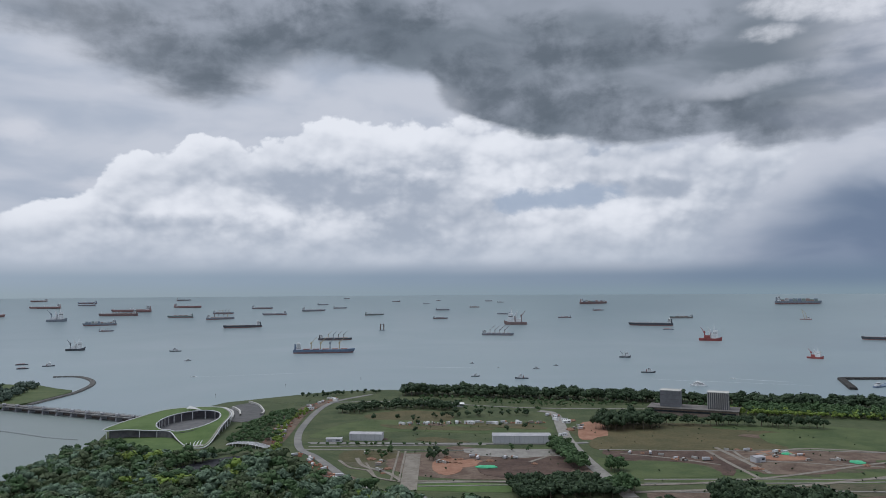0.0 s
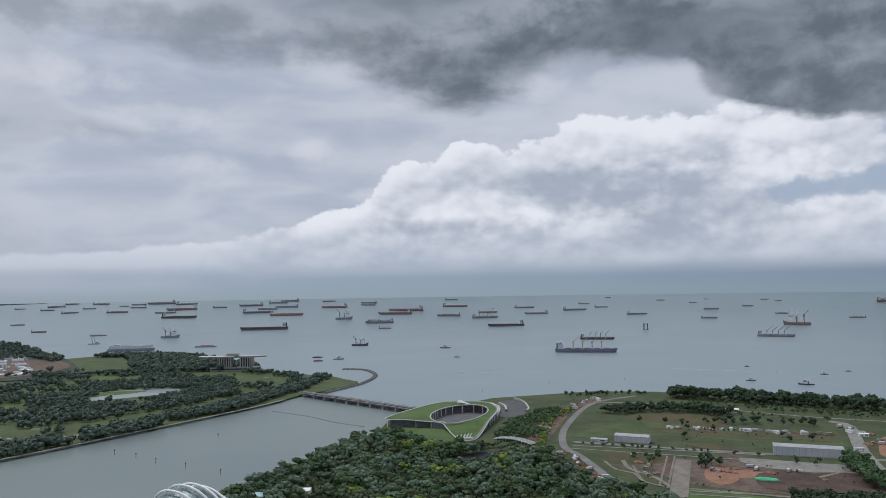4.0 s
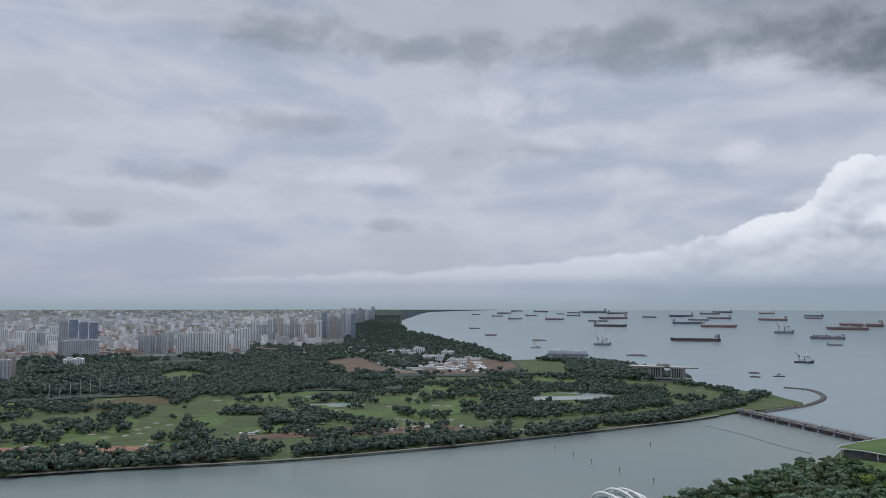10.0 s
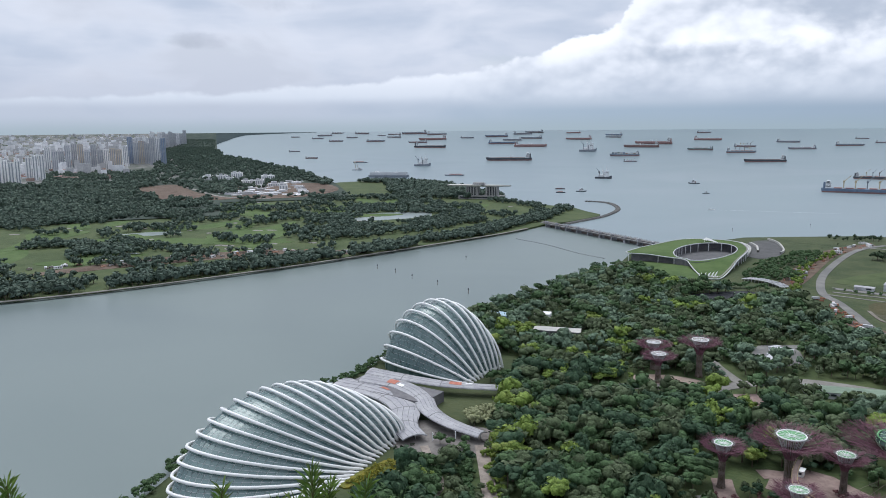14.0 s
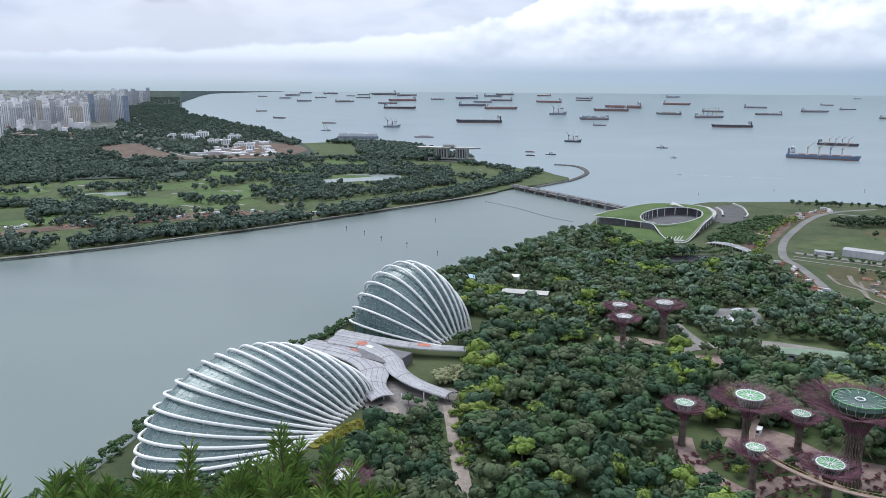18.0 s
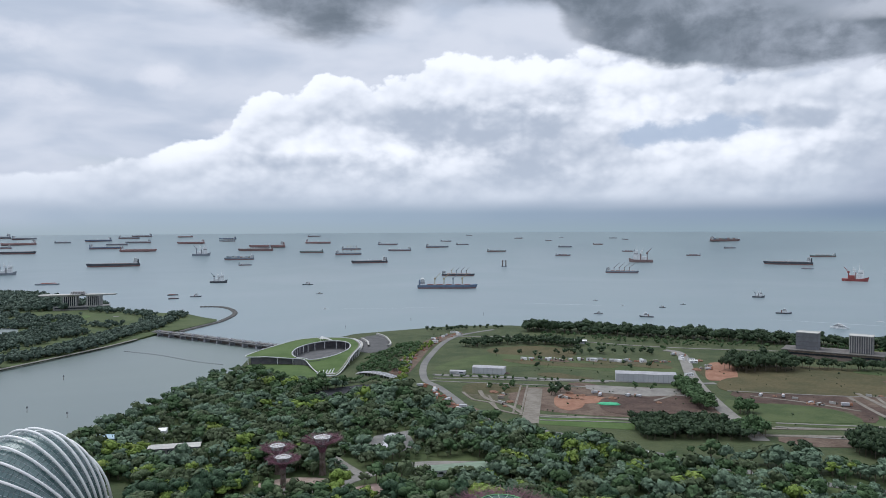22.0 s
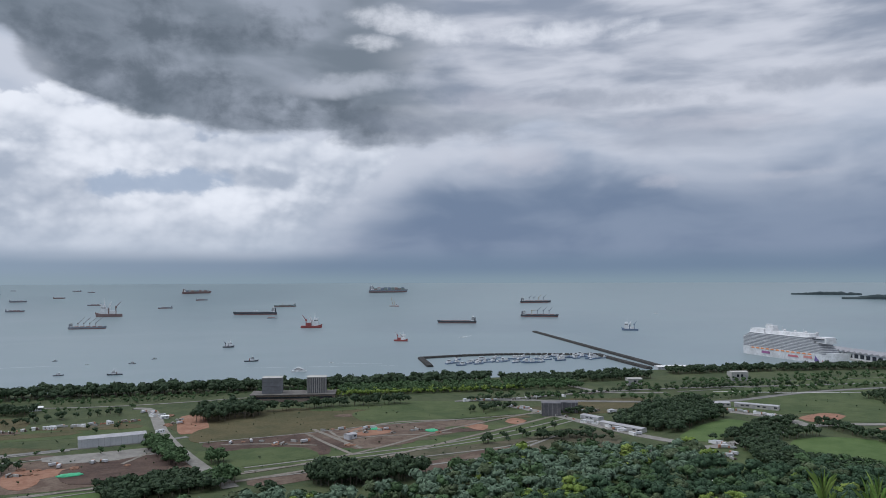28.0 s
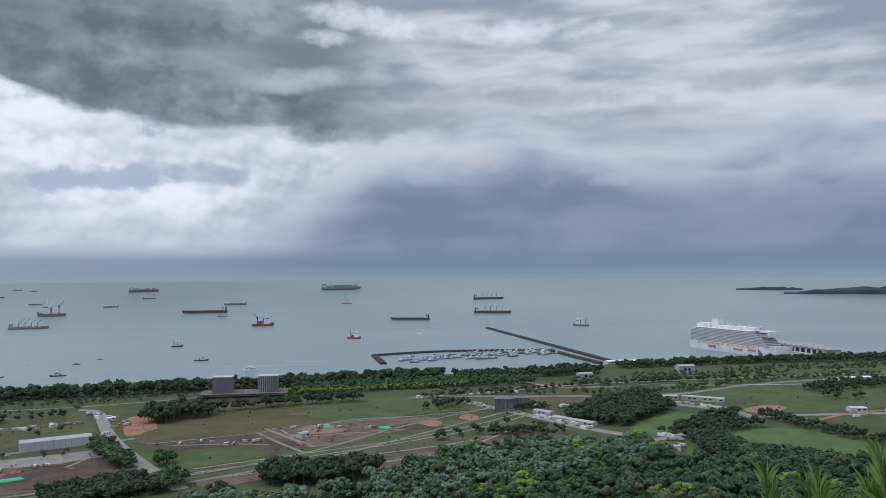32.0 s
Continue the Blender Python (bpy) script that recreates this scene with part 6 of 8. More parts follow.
grove("wooded shore beyond the marina", strip([(1130, 1085), (1300, 1035), (1429, 985), (1600, 905), (1760, 830), (2000, 720)], 45), 10, LEAFD, 5, 8)
grove("rows of young trees in the shore park", strip([(900, 960), (1100, 930), (1400, 850), (1700, 740)], 90), 17, LEAF, 3.5, 5.5, thin=0.42, seed=8)
grove("dark scrub on the meadow", strip([(1150, 690), (1300, 680), (1450, 620)], 60), 11, LEAFD, 4, 7, thin=0.45, seed=2)

grove("trees on the green point", strip([(-800, 1500), (-900, 1520), (-1000, 1560), (-1100, 1600)], 44), 13, LEAFD, 4, 7, thin=0.42, seed=3)
grove("dark woods along the sea shore", strip([(-1130, 1655), (-1300, 1760), (-1480, 1880), (-1680, 1930), (-1840, 1890)], 70), 13, LEAFD, 6, 9)
grove("scattered trees on the works land", [(-60, 1000), (-40, 1090), (120, 1080), (150, 1010)], 34, LEAFD, 3, 5, thin=0.5)
grove("hedge along the service road", strip([(-170, 940), (-60, 936), (60, 930)], 5), 8, LEAF, 2, 3.2)
grove("trees beside the grey sheds", strip([(560, 930), (640, 880), (700, 810)], 40), 12, LEAFD, 3.5, 6, thin=0.45)
grove("rough trees on the scrub", [(400, 690), (470, 760), (600, 760), (640, 700), (560, 640)], 24, LEAFD, 3, 6, thin=0.5, seed=9)
grove("verge trees of the coastal road", strip([(640, 1020), (822, 890), (950, 820), (1150, 810), (1436, 740)], 30), 14, LEAF, 3.5, 6, thin=0.35)

grove("trees beside the dusty road", [(168, 812), (172, 796), (192, 800), (190, 816)], 7, LEAF, 4.5, 6.5, EDGE_CROWNS, high=2.2)
grove("trees beside the dusty road", [(156, 742), (158, 708), (184, 706), (184, 735)], 7.5, LEAF, 4.5, 7, EDGE_CROWNS, high=2.2)
grove("dark bushes on the brown plot", [(183, 678), (184, 662), (206, 660), (206, 674)], 7, LEAFD, 4, 5.5, EDGE_CROWNS)
grove("single trees on the building site", [(20, 905), (22, 890), (130, 895), (130, 915)], 26, LEAF, 2.4, 3.6, EDGE_CROWNS, high=2.4)
grove("dark trees between the two lawns", [(711, 582), (653, 503), (674, 456), (702, 420), (742, 445), (722, 511), (768, 576)], 8.5, LEAFD, 4.5, 7, EDGE_CROWNS)
grove("dark scrub trees by the drain", [(536, 735), (545, 712), (612, 700), (616, 716)], 8.5, LEAFD, 4, 6, EDGE_CROWNS)
grove("single round tree by the drain", [(463, 662), (464, 646), (482, 642), (484, 656)], 8, LEAFD, 4.5, 6.5, EDGE_CROWNS, high=2.0)
grove("dark bushes on the meadow", [(1110, 665), (1105, 618), (1224, 606), (1240, 640)], 14, LEAFD, 4, 7, thin=0.4, seed=6)
grove("clipped bright tree rows before the shore belt", strip([(440, 1165), (520, 1135), (628, 1105), (760, 1060)], 30), 8.5, LEAFY, 3.5, 5.5, thin=0.2, high=1.5)
grove("hedge trees along the verge road", strip([(600, 1000), (720, 975), (850, 955), (1000, 915), (1250, 820)], 12), 9, LEAFD, 3, 5)
grove("young trees beside the gravel track", strip([(-95, 880), (-70, 900), (-60, 860)], 20), 12, LEAF, 2.2, 4, EDGE_CROWNS, high=2.0)
grove("trees round the green works plots", strip([(-20, 1128), (60, 1160), (130, 1150)], 26), 14, LEAFD, 3.5, 6, thin=0.3)

# low weeds and bushes dotted over the open land
for poly, gap in (([(-90, 870), (-60, 1100), (150, 1090), (150, 760), (-40, 760)], 13), ([(180, 700), (190, 1060), (420, 1050), (650, 900), (650, 780), (400, 700)], 14), ([(690, 830), (760, 1000), (1000, 880), (1300, 760), (1450, 690), (1250, 560), (920, 560)], 17), ([(-300, 1250), (-150, 1380), (450, 1260), (740, 1120), (420, 1150), (-60, 1210)], 13)):
    grove("low bushes dotted over the open land", poly, gap * 1.6, LEAFD, 0.5, 1.7, thin=0.55, seed=gap, size_m=35, high=1.2, name="bushes")

# the golf course across the channel
grove("dark bank trees along the channel", strip([(-1015, 60), (-985, 200), (-935, 330), (-885, 470), (-838, 640), (-808, 800), (-790, 930)], 50), 9.5, LEAFD, 4.5, 8, thin=0.33, seed=11)
grove("dark trees along the channel's bend", strip([(-800, 960), (-775, 1090), (-790, 1200), (-800, 1330), (-830, 1450)], 55), 9, LEAFD, 4, 7, thin=0.28, seed=12)
grove("golf course trees in loose groups", [(-1010, 0), (-960, 330), (-880, 620), (-850, 1000), (-850, 1350), (-1000, 1500), (-1300, 1560), (-1600, 1500), (-1800, 1000), (-1900, 300), (-1900, 0)], 15, LEAFD, 4, 7.5, thin=0.52, seed=14.0, size_m=85)
grove("wooded middle of the golf course", [(-900, 900), (-860, 1250), (-1050, 1420), (-1250, 1500), (-1350, 1300), (-1150, 1000)], 12, LEAFD, 3.5, 6.5, thin=0.45, seed=16.0, size_m=70)
grove("dark woods behind the golf course", [(-1150, 1600), (-1300, 1760), (-1600, 1900), (-1720, 1880), (-1500, 1650), (-1300, 1520)], 14, LEAFD, 6, 10)
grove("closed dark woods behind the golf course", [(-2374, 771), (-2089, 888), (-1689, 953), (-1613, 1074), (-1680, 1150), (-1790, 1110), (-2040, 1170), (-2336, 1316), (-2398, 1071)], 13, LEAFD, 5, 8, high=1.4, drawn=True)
grove("dark woods behind the cleared earth", [(-1780, 1290), (-1960, 1340), (-2150, 1430), (-2100, 1700), (-1960, 1700), (-1880, 1450)], 17, LEAFD, 7, 11, thin=0.3)
grove("dark woods at the back of the golf course", [(-1598, 519), (-1560, 640), (-1500, 760), (-1455, 840), (-1393, 939), (-1617, 1090), (-1722, 915), (-1808, 730), (-1855, 603)], 14, LEAFD, 5, 8, thin=0.3, seed=23.0)
grove("broad rounded golf course trees", [(-1240, 425), (-1200, 480), (-1170, 520), (-1070, 575), (-1075, 610), (-1240, 600), (-1275, 560)], 17, LEAFD, 6, 9.5, EDGE_CROWNS, thin=0.3)
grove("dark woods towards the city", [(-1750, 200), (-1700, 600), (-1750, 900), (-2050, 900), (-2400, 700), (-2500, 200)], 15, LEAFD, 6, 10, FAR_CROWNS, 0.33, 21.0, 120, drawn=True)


def far_wood(label, az0, az1, r0, r1, gap, hole=0.0, lo=8, hi=13, seed=1.0, shore=False):
    area = radians(az1 - az0) * (r1 * r1 - r0 * r0) / 2
    n = int(area / gap ** 2)
    a = np.radians(rng.uniform(az0, az1, n))
    r = np.sqrt(rng.uniform(r0 * r0, r1 * r1, n))
    x, y = r * np.sin(a), r * np.cos(a)
    k = np.ones(n, bool)
    if shore:
        k = r < np.array([coast(v) for v in np.degrees(a)]) - 60
    for clearing in (CLEARED, ROUND, WORKS):
        k &= ~inside(x, y, clearing)
    if hole:
        k &= patchy(x, y, 250, seed) > hole
    x, y = x[k], y[k]
    rd = rng.uniform(lo, hi, len(x))
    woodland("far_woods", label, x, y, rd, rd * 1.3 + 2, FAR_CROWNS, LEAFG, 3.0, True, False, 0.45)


far_wood("dark forest along the far shore", -66, -59, 1900, 3500, 24, 0.28)
far_wood("dark forest along the far shore", -59, -54.9, 1900, 7500, 34)
far_wood("dark forest along the far shore", -57.6, -54.8, 7500, 13000, 52, lo=5, hi=8)
far_wood("dark forest along the far shore", -54.8, -46, 2500, 6500, 30, shore=True)
far_wood("dark forest along the far shore", -55, -47, 2150, 2600, 26, 0.5)
far_wood("dark trees between the city blocks", -84, -64, 1900, 3000, 30, 0.42, seed=5.0)

# ---- ships and boats ----
def paint(name, c, rough=0.5):
    return shade(name, tuple(v * 0.85 for v in c), tuple(min(v * 1.15, 1) for v in c), 14, rough, 0.03, grain=2.5)


# Sea haze is mixed into hull and boot colours, save signal red and white.
HULLS = {"red": paint("hazed_red_hull", (0.33, 0.205, 0.195)), "signal": paint("signal_red_hull", (0.30, 0.085, 0.08)), "brown": paint("brown_hull", (0.24, 0.17, 0.16)), "black": paint("black_hull", (0.085, 0.092, 0.105)),
         "blue": paint("slate_blue_hull", (0.15, 0.20, 0.28)), "grey": paint("grey_hull", (0.24, 0.265, 0.30)), "green": paint("dull_green_hull", (0.20, 0.25, 0.24)), "white": paint("white_hull", (0.74, 0.75, 0.76))}
BOOT = paint("antifouling_red", (0.25, 0.145, 0.135))
DECKRED = paint("red_brown_deck", (0.25, 0.12, 0.10), 0.7)
HOUSE = paint("white_deckhouse", (0.70, 0.71, 0.72))
DARKGLASS = paint("dark_window_glass", (0.03, 0.035, 0.045), 0.15)
BUFF = paint("buff_crane_paint", (0.45, 0.38, 0.26))
# Box colours are greyed too, with the haze put into them.
BOXES = [paint("container_%s" % n, c) for n, c in (("blue", (0.20, 0.24, 0.30)), ("rust", (0.30, 0.22, 0.20)), ("grey", (0.42, 0.43, 0.44)), ("green", (0.22, 0.27, 0.25)))]
FOAM = shade("white_foam", (0.62, 0.66, 0.68), (0.74, 0.77, 0.78), 6, 0.7, 0.2)


def hull(bm, L, B, z0, z1, flare=0.0, bow=0.16, rake=0.03, sheer=0.0):
    """A ship's hull from the stern at -L/2 to the bow at L/2."""
    st = [-0.5, -0.47, -0.40, -0.2, 0.1, 0.5 - bow * 1.3, 0.5 - bow * 0.8, 0.5 - bow * 0.4, 0.5 - bow * 0.12, 0.5]
    wd = [0.78, 0.90, 1.0, 1.0, 1.0, 1.0, 0.88, 0.60, 0.24, 0.03]
    rows = []
    for s, w in zip(st, wd):
        up = sheer * max(0, (s - 0.2) / 0.3) ** 2 * (z1 - z0)
        rk = rake * L * max(0, (s - 0.3) / 0.2)
        rows.append([bm.verts.new((s * L, B / 2 * w * 0.94, z0)), bm.verts.new((s * L + rk, B / 2 * w * (1 + flare), z1 + up)),
                     bm.verts.new((s * L + rk, -B / 2 * w * (1 + flare), z1 + up)), bm.verts.new((s * L, -B / 2 * w * 0.94, z0))])
    for a, b2 in zip(rows, rows[1:]):
        for k in range(4):
            bm.faces.new((a[k], b2[k], b2[(k + 1) % 4], a[(k + 1) % 4]))
    bm.faces.new(rows[0][::-1])
    bm.faces.new(rows[-1])


def house(top, x, w, B, z, levels, lh, bridge=True):
    """A stepped white deckhouse with window bands."""
    bm = bmesh.new()
    for k in range(levels):
        box(bm, x, 0, z + k * lh, w * (1 - 0.05 * k), B * (1 - 0.06 * k), lh * 0.97)
    if bridge:
        box(bm, x, 0, z + levels * lh, w * 0.55, B * 1.08, lh)
        rod(bm, (x, 0, z + (levels + 1) * lh), (x, 0, z + (levels + 2.6) * lh), w * 0.035, w * 0.02, 5)
    h = part("deckhouse", bm, HOUSE, top, "white stepped deckhouse")
    bm = bmesh.new()
    for k in range(1, levels + (1 if bridge else 0)):
        box(bm, x, 0, z + (k + 0.4) * lh, w * (1 - 0.05 * k) + 0.2 if k < levels else w * 0.55 + 0.2, B * (1 - 0.06 * k) + 0.2 if k < levels else B * 1.08 + 0.2, lh * 0.36)
    part("windows", bm, DARKGLASS, h, "dark window band")


def funnel(top, x, y, z, w, h, mt):
    bm = bmesh.new()
    box(bm, x, y, z, w, w * 0.75, h, 0.82)
    part("funnel", bm, mt, top, "ship's funnel")


def deck_crane(top, x, z, h, reach, lift, mt, side=1):
    bm = bmesh.new()
    rod(bm, (x, 0, z), (x, 0, z + h), h * 0.075, h * 0.055, 7)
    box(bm, x, 0, z + h * 0.72, h * 0.24, h * 0.24, h * 0.2)
    e = (x + side * reach * math.cos(lift), 0, z + h * 0.8 + reach * math.sin(lift))
    rod(bm, (x, 0, z + h * 0.8), e, h * 0.04, h * 0.025, 5)
    rod(bm, (x, 0, z + h), e, h * 0.012, h * 0.012, 4)
    part("crane", bm, mt, top, "deck crane")


WORDS = {"red": "hazy red", "signal": "bright red", "brown": "rust brown", "black": "black", "blue": "slate blue", "grey": "grey", "green": "dull green", "white": "white"}


def vessel(kind, az, r, L, turn, colour):
    """One ship at anchor, at a bearing and distance; turn is its heading from the line across the view."""
    names = {"tanker": ("tanker_ship", "tanker with deckhouse aft at anchor"), "bulker": ("bulk_carrier", "bulk carrier with deck cranes at anchor"), "feeder": ("cargo_ship", "small cargo ship at anchor"),
             "container": ("container_ship", "container ship with stacked boxes"), "tug": ("tugboat", "tugboat under way on grey water"), "ferry": ("ferry_boat", "passenger ferry on calm water"), "launch": ("motor_launch", "small fast launch"),
             "barge": ("barge", "flat barge on calm water"), "barge_dock": ("floating_dock", "floating dock beside the shore"), "barge_tower": ("tower_barge", "barge with a square tower"), "crane_barge": ("crane_barge", "barge with a lattice crane"),
             "crane_ship": ("crane_ship", "heavy lift ship with raised cranes"), "offshore": ("offshore_vessel", "offshore work vessel with tall superstructure")}
    nm, lb = names[kind]
    top = empty(nm, far_pose(az, r, turn))
    tagged(top, WORDS[colour] + " " + lb, nm.replace("_", " ") if len(nm) < 16 else "ship", "ships at anchor")
    mt = HULLS[colour]
    rg = random.Random(int(r * 7 + az * 100))
    if kind in ("tanker", "bulker", "feeder", "container", "crane_ship"):
        B, D = L * 0.155, L * (0.052 if kind != "container" else 0.06) + 1.5
        if kind == "feeder":
            D = L * 0.06 + 1.5
        bm = bmesh.new()
        hull(bm, L, B, D * 0.32, D, 0.03, 0.15, 0.02, 0.25)
        part("hull", bm, mt, top)
        bm = bmesh.new()
        hull(bm, L * 0.985, B * 0.96, -2.0, D * 0.33, 0.0, 0.15, 0.0)
        part("boot_top", bm, BOOT, top, "red boot topping at the waterline")
        lh = max(L * 0.018, 2.0)
        house(top, -L * 0.41, L * 0.075, B * 0.8, D, 5 if kind != "feeder" else 3, lh)
        funnel(top, -L * 0.465, 0, D, L * 0.032, lh * 5, mt)
        bm = bmesh.new()
        box(bm, L * 0.47, 0, D, L * 0.06, B * 0.45, D * 0.22, 0.7)
        part("forecastle", bm, mt, top)
        if kind == "tanker":
            bm = bmesh.new()
            box(bm, L * 0.05, 0, D, L * 0.78, B * 0.10, D * 0.10)
            for y in (-0.16, 0.16):
                rod(bm, (-L * 0.34, B * y, D + 0.6), (L * 0.43, B * y, D + 0.6), 0.5, 0.5, 5)
            part("pipework", bm, DECKRED, top)
            for k in (-1, 1):
                deck_crane(top, L * 0.03 * k, D, L * 0.05, L * 0.06, 0.2, HOUSE, k)
            bm = bmesh.new()
            rod(bm, (L * 0.44, 0, D), (L * 0.44, 0, D + L * 0.07), 0.6, 0.4, 5)
            part("foremast", bm, HOUSE, top)
        elif kind in ("bulker", "crane_ship"):
            for k in range(5):
                bm = bmesh.new()
                box(bm, -L * 0.28 + k * L * 0.155, 0, D, L * 0.105, B * 0.62, D * 0.18)
                part("hatch_cover", bm, DECKRED, top)
            for k in range(4):
                if kind == "bulker":
                    deck_crane(top, -L * 0.205 + k * L * 0.155, D, L * 0.125, L * 0.14, 0.15 if rg.random() < 0.4 else 0.8, rg.choice((BUFF, STEEL, HULLS["grey"])))
                else:
                    deck_crane(top, -L * 0.24 + k * L * 0.155, D, L * 0.12, L * 0.24, 0.75, STEEL)
        elif kind == "container":
            for k in range(9):
                x = -L * 0.33 + k * L * 0.09
                for j in range(3):
                    hh = D * 0.32 * rg.choice((1, 2, 2, 3))
                    bm = bmesh.new()
                    box(bm, x, (j - 1) * B * 0.3, D, L * 0.075, B * 0.28, hh)
                    part("container_block", bm, rg.choice(BOXES), top, "painted steel shipping boxes")
        else:
            for k in range(3):
                bm = bmesh.new()
                box(bm, -L * 0.2 + k * L * 0.2, 0, D, L * 0.15, B * 0.6, D * 0.25)
                part("hatch_cover", bm, DECKRED, top)
            bm = bmesh.new()
            rod(bm, (L * 0.12, 0, D), (L * 0.12, 0, D + L * 0.1), 0.5, 0.3, 5)
            part("mast", bm, BUFF, top)
    elif kind in ("tug", "ferry", "launch"):
        B, D = L * 0.28, L * 0.075
        bm = bmesh.new()
        hull(bm, L, B, -0.8, D, 0.05, 0.22, 0.03, 0.6)
        part("hull", bm, mt, top)
        if kind == "tug":
            house(top, L * 0.08, L * 0.3, B * 0.7, D, 2, L * 0.085)
            funnel(top, -L * 0.12, 0, D, L * 0.07, L * 0.16, BOOT)
        elif kind == "ferry":
            house(top, -L * 0.02, L * 0.66, B * 0.8, D, 2, L * 0.075)
        else:
            house(top, L * 0.02, L * 0.34, B * 0.7, D, 1, L * 0.10, False)
    elif kind in ("barge", "barge_dock", "barge_tower", "crane_barge"):
        B = L * 0.33
        D = max(L * 0.06, 2.5)
        bm = bmesh.new()
        hull(bm, L, B, -1.5, D, 0.0, 0.05, 0.02)
        part("hull", bm, mt, top)
        if kind == "barge_dock":
            for y in (-1, 1):
                bm = bmesh.new()
                box(bm, 0, y * B * 0.42, D, L * 0.92, B * 0.12, L * 0.07)
                part("side_wall", bm, PALEGREY, top)
            house(top, -L * 0.3, L * 0.18, B * 0.5, D, 3, L * 0.022)
            house(top, L * 0.2, L * 0.22, B * 0.5, D, 2, L * 0.022)
        elif kind == "barge_tower":
            for k in (-1, 1):
                bm = bmesh.new()
                box(bm, k * L * 0.3, 0, D, L * 0.2, B * 0.8, L * 1.1)
                part("tower", bm, STEEL, top, "square steel tower")
            bm = bmesh.new()
            box(bm, 0, 0, D + L * 0.85, L * 0.5, B * 0.5, L * 0.18)
            part("crosshead", bm, PALEGREY, top)
        elif kind == "crane_barge":
            house(top, -L * 0.25, L * 0.25, B * 0.6, D, 2, L * 0.05)
            bm = bmesh.new()
            for y in (-1, 1):
                rod(bm, (L * 0.1, y * B * 0.2, D), (L * 0.32, 0, D + L * 0.85), L * 0.022, L * 0.016, 5)
                rod(bm, (-L * 0.1, y * B * 0.2, D), (L * 0.02, 0, D + L * 0.55), L * 0.022, L * 0.016, 5)
            rod(bm, (L * 0.02, 0, D + L * 0.55), (L * 0.32, 0, D + L * 0.85), L * 0.012, L * 0.012, 4)
            part("crane", bm, BUFF, top, "lattice crane jib")
        else:
            bm = bmesh.new()
            box(bm, -L * 0.05, 0, D, L * 0.7, B * 0.6, D * 0.5, 0.75)
            part("load", bm, DECKRED, top)
    else:
        B, D = L * 0.24, L * 0.11
        bm = bmesh.new()
        hull(bm, L, B, -1.5, D, 0.06, 0.22, 0.04, 0.7)
        part("hull", bm, mt, top)
        sup = HULLS["signal"] if colour == "signal" else HOUSE
        for k, (x, w, h) in enumerate(((0.20, 0.30, 0.24), (0.23, 0.22, 0.38), (-0.12, 0.24, 0.14))):
            bm = bmesh.new()
            box(bm, L * x, 0, D, L * w, B * (0.85 - 0.1 * k), L * h, 0.92)
            part("superstructure", bm, (HULLS["signal"] if colour == "signal" and k == 2 else HOUSE), top)
        bm = bmesh.new()
        box(bm, L * 0.23, 0, D + L * 0.24, L * 0.19, B * 0.78, L * 0.03)
        part("windows", bm, DARKGLASS, top)
        bm = bmesh.new()
        rod(bm, (L * 0.18, 0, D + L * 0.3), (L * 0.18, 0, D + L * 0.64), L * 0.02, L * 0.012, 5)
        part("mast", bm, HOUSE, top)
        deck_crane(top, -L * 0.25, D, L * 0.34, L * 0.3, 0.9, mt, -1)
        deck_crane(top, -L * 0.02, D, L * 0.42, L * 0.2, 1.2, HOUSE, -1)
        funnel(top, L * 0.04, B * 0.25, D, L * 0.06, L * 0.26, mt)
    return top


vessel("tanker", -25.34, 13967, 297, 173, "blue")
vessel("tanker", -22.51, 7892, 358, 174, "red")
vessel("tanker", -23.35, 6702, 294, 178, "brown")
vessel("tanker", -19.07, 17280, 287, 5, "grey")
vessel("tanker", -18.79, 9592, 314, -5, "red")
vessel("bulker", -16.31, 6801, 172, -5, "grey")
vessel("feeder", -19.27, 5982, 183, 175, "green")
vessel("bulker", -16.53, 5474, 188, 5, "grey")
vessel("tanker", -13.54, 8477, 221, -6, "grey")
vessel("tanker", -12.64, 6268, 191, 182, "grey")
vessel("tanker", -9.79, 7297, 219, 6, "grey")
vessel("tanker", -9.10, 10355, 149, -7, "grey")
vessel("tanker", -7.83, 8313, 144, 3, "grey")
vessel("feeder", -7.32, 17665, 141, -6, "grey")
vessel("feeder", -3.59, 12790, 143, 173, "grey")
vessel("feeder", -1.31, 10526, 95, 7, "grey")
vessel("feeder", -0.37, 13780, 83, -4, "grey")
vessel("feeder", -0.07, 7245, 130, 1, "grey")
vessel("tanker", -5.25, 5947, 149, 6, "green")
vessel("feeder", -0.24, 5117, 100, -2, "grey")
vessel("feeder", 2.36, 8314, 106, -1, "brown")
vessel("feeder", 3.44, 12737, 125, 176, "grey")
vessel("feeder", 4.34, 11539, 97, -8, "grey")
vessel("container", -24.54, 4817, 179, 182, "grey")
vessel("bulker", -24.14, 4068, 67, -0, "grey")
vessel("tanker", -14.93, 4169, 199, 189, "black")
vessel("bulker", -8.19, 2995, 130, -5, "black")
vessel("bulker", -9.04, 2392, 188, -2, "blue")
vessel("barge_tower", -4.66, 3687, 27, -3, "grey")
vessel("crane_ship", 4.11, 3231, 135, -6, "grey")
vessel("tug", -19.57, 2601, 36, 175, "black")
vessel("tug", -18.74, 2236, 19, 2, "black")
vessel("feeder", 4.57, 5967, 99, 177, "grey")
vessel("offshore", 5.49, 4217, 124, 179, "brown")
vessel("feeder", 9.15, 5204, 90, 184, "grey")
vessel("container", 11.27, 10307, 360, 8, "brown")
vessel("feeder", 11.62, 6997, 100, 8, "grey")
vessel("tanker", 15.42, 4145, 226, 176, "black")
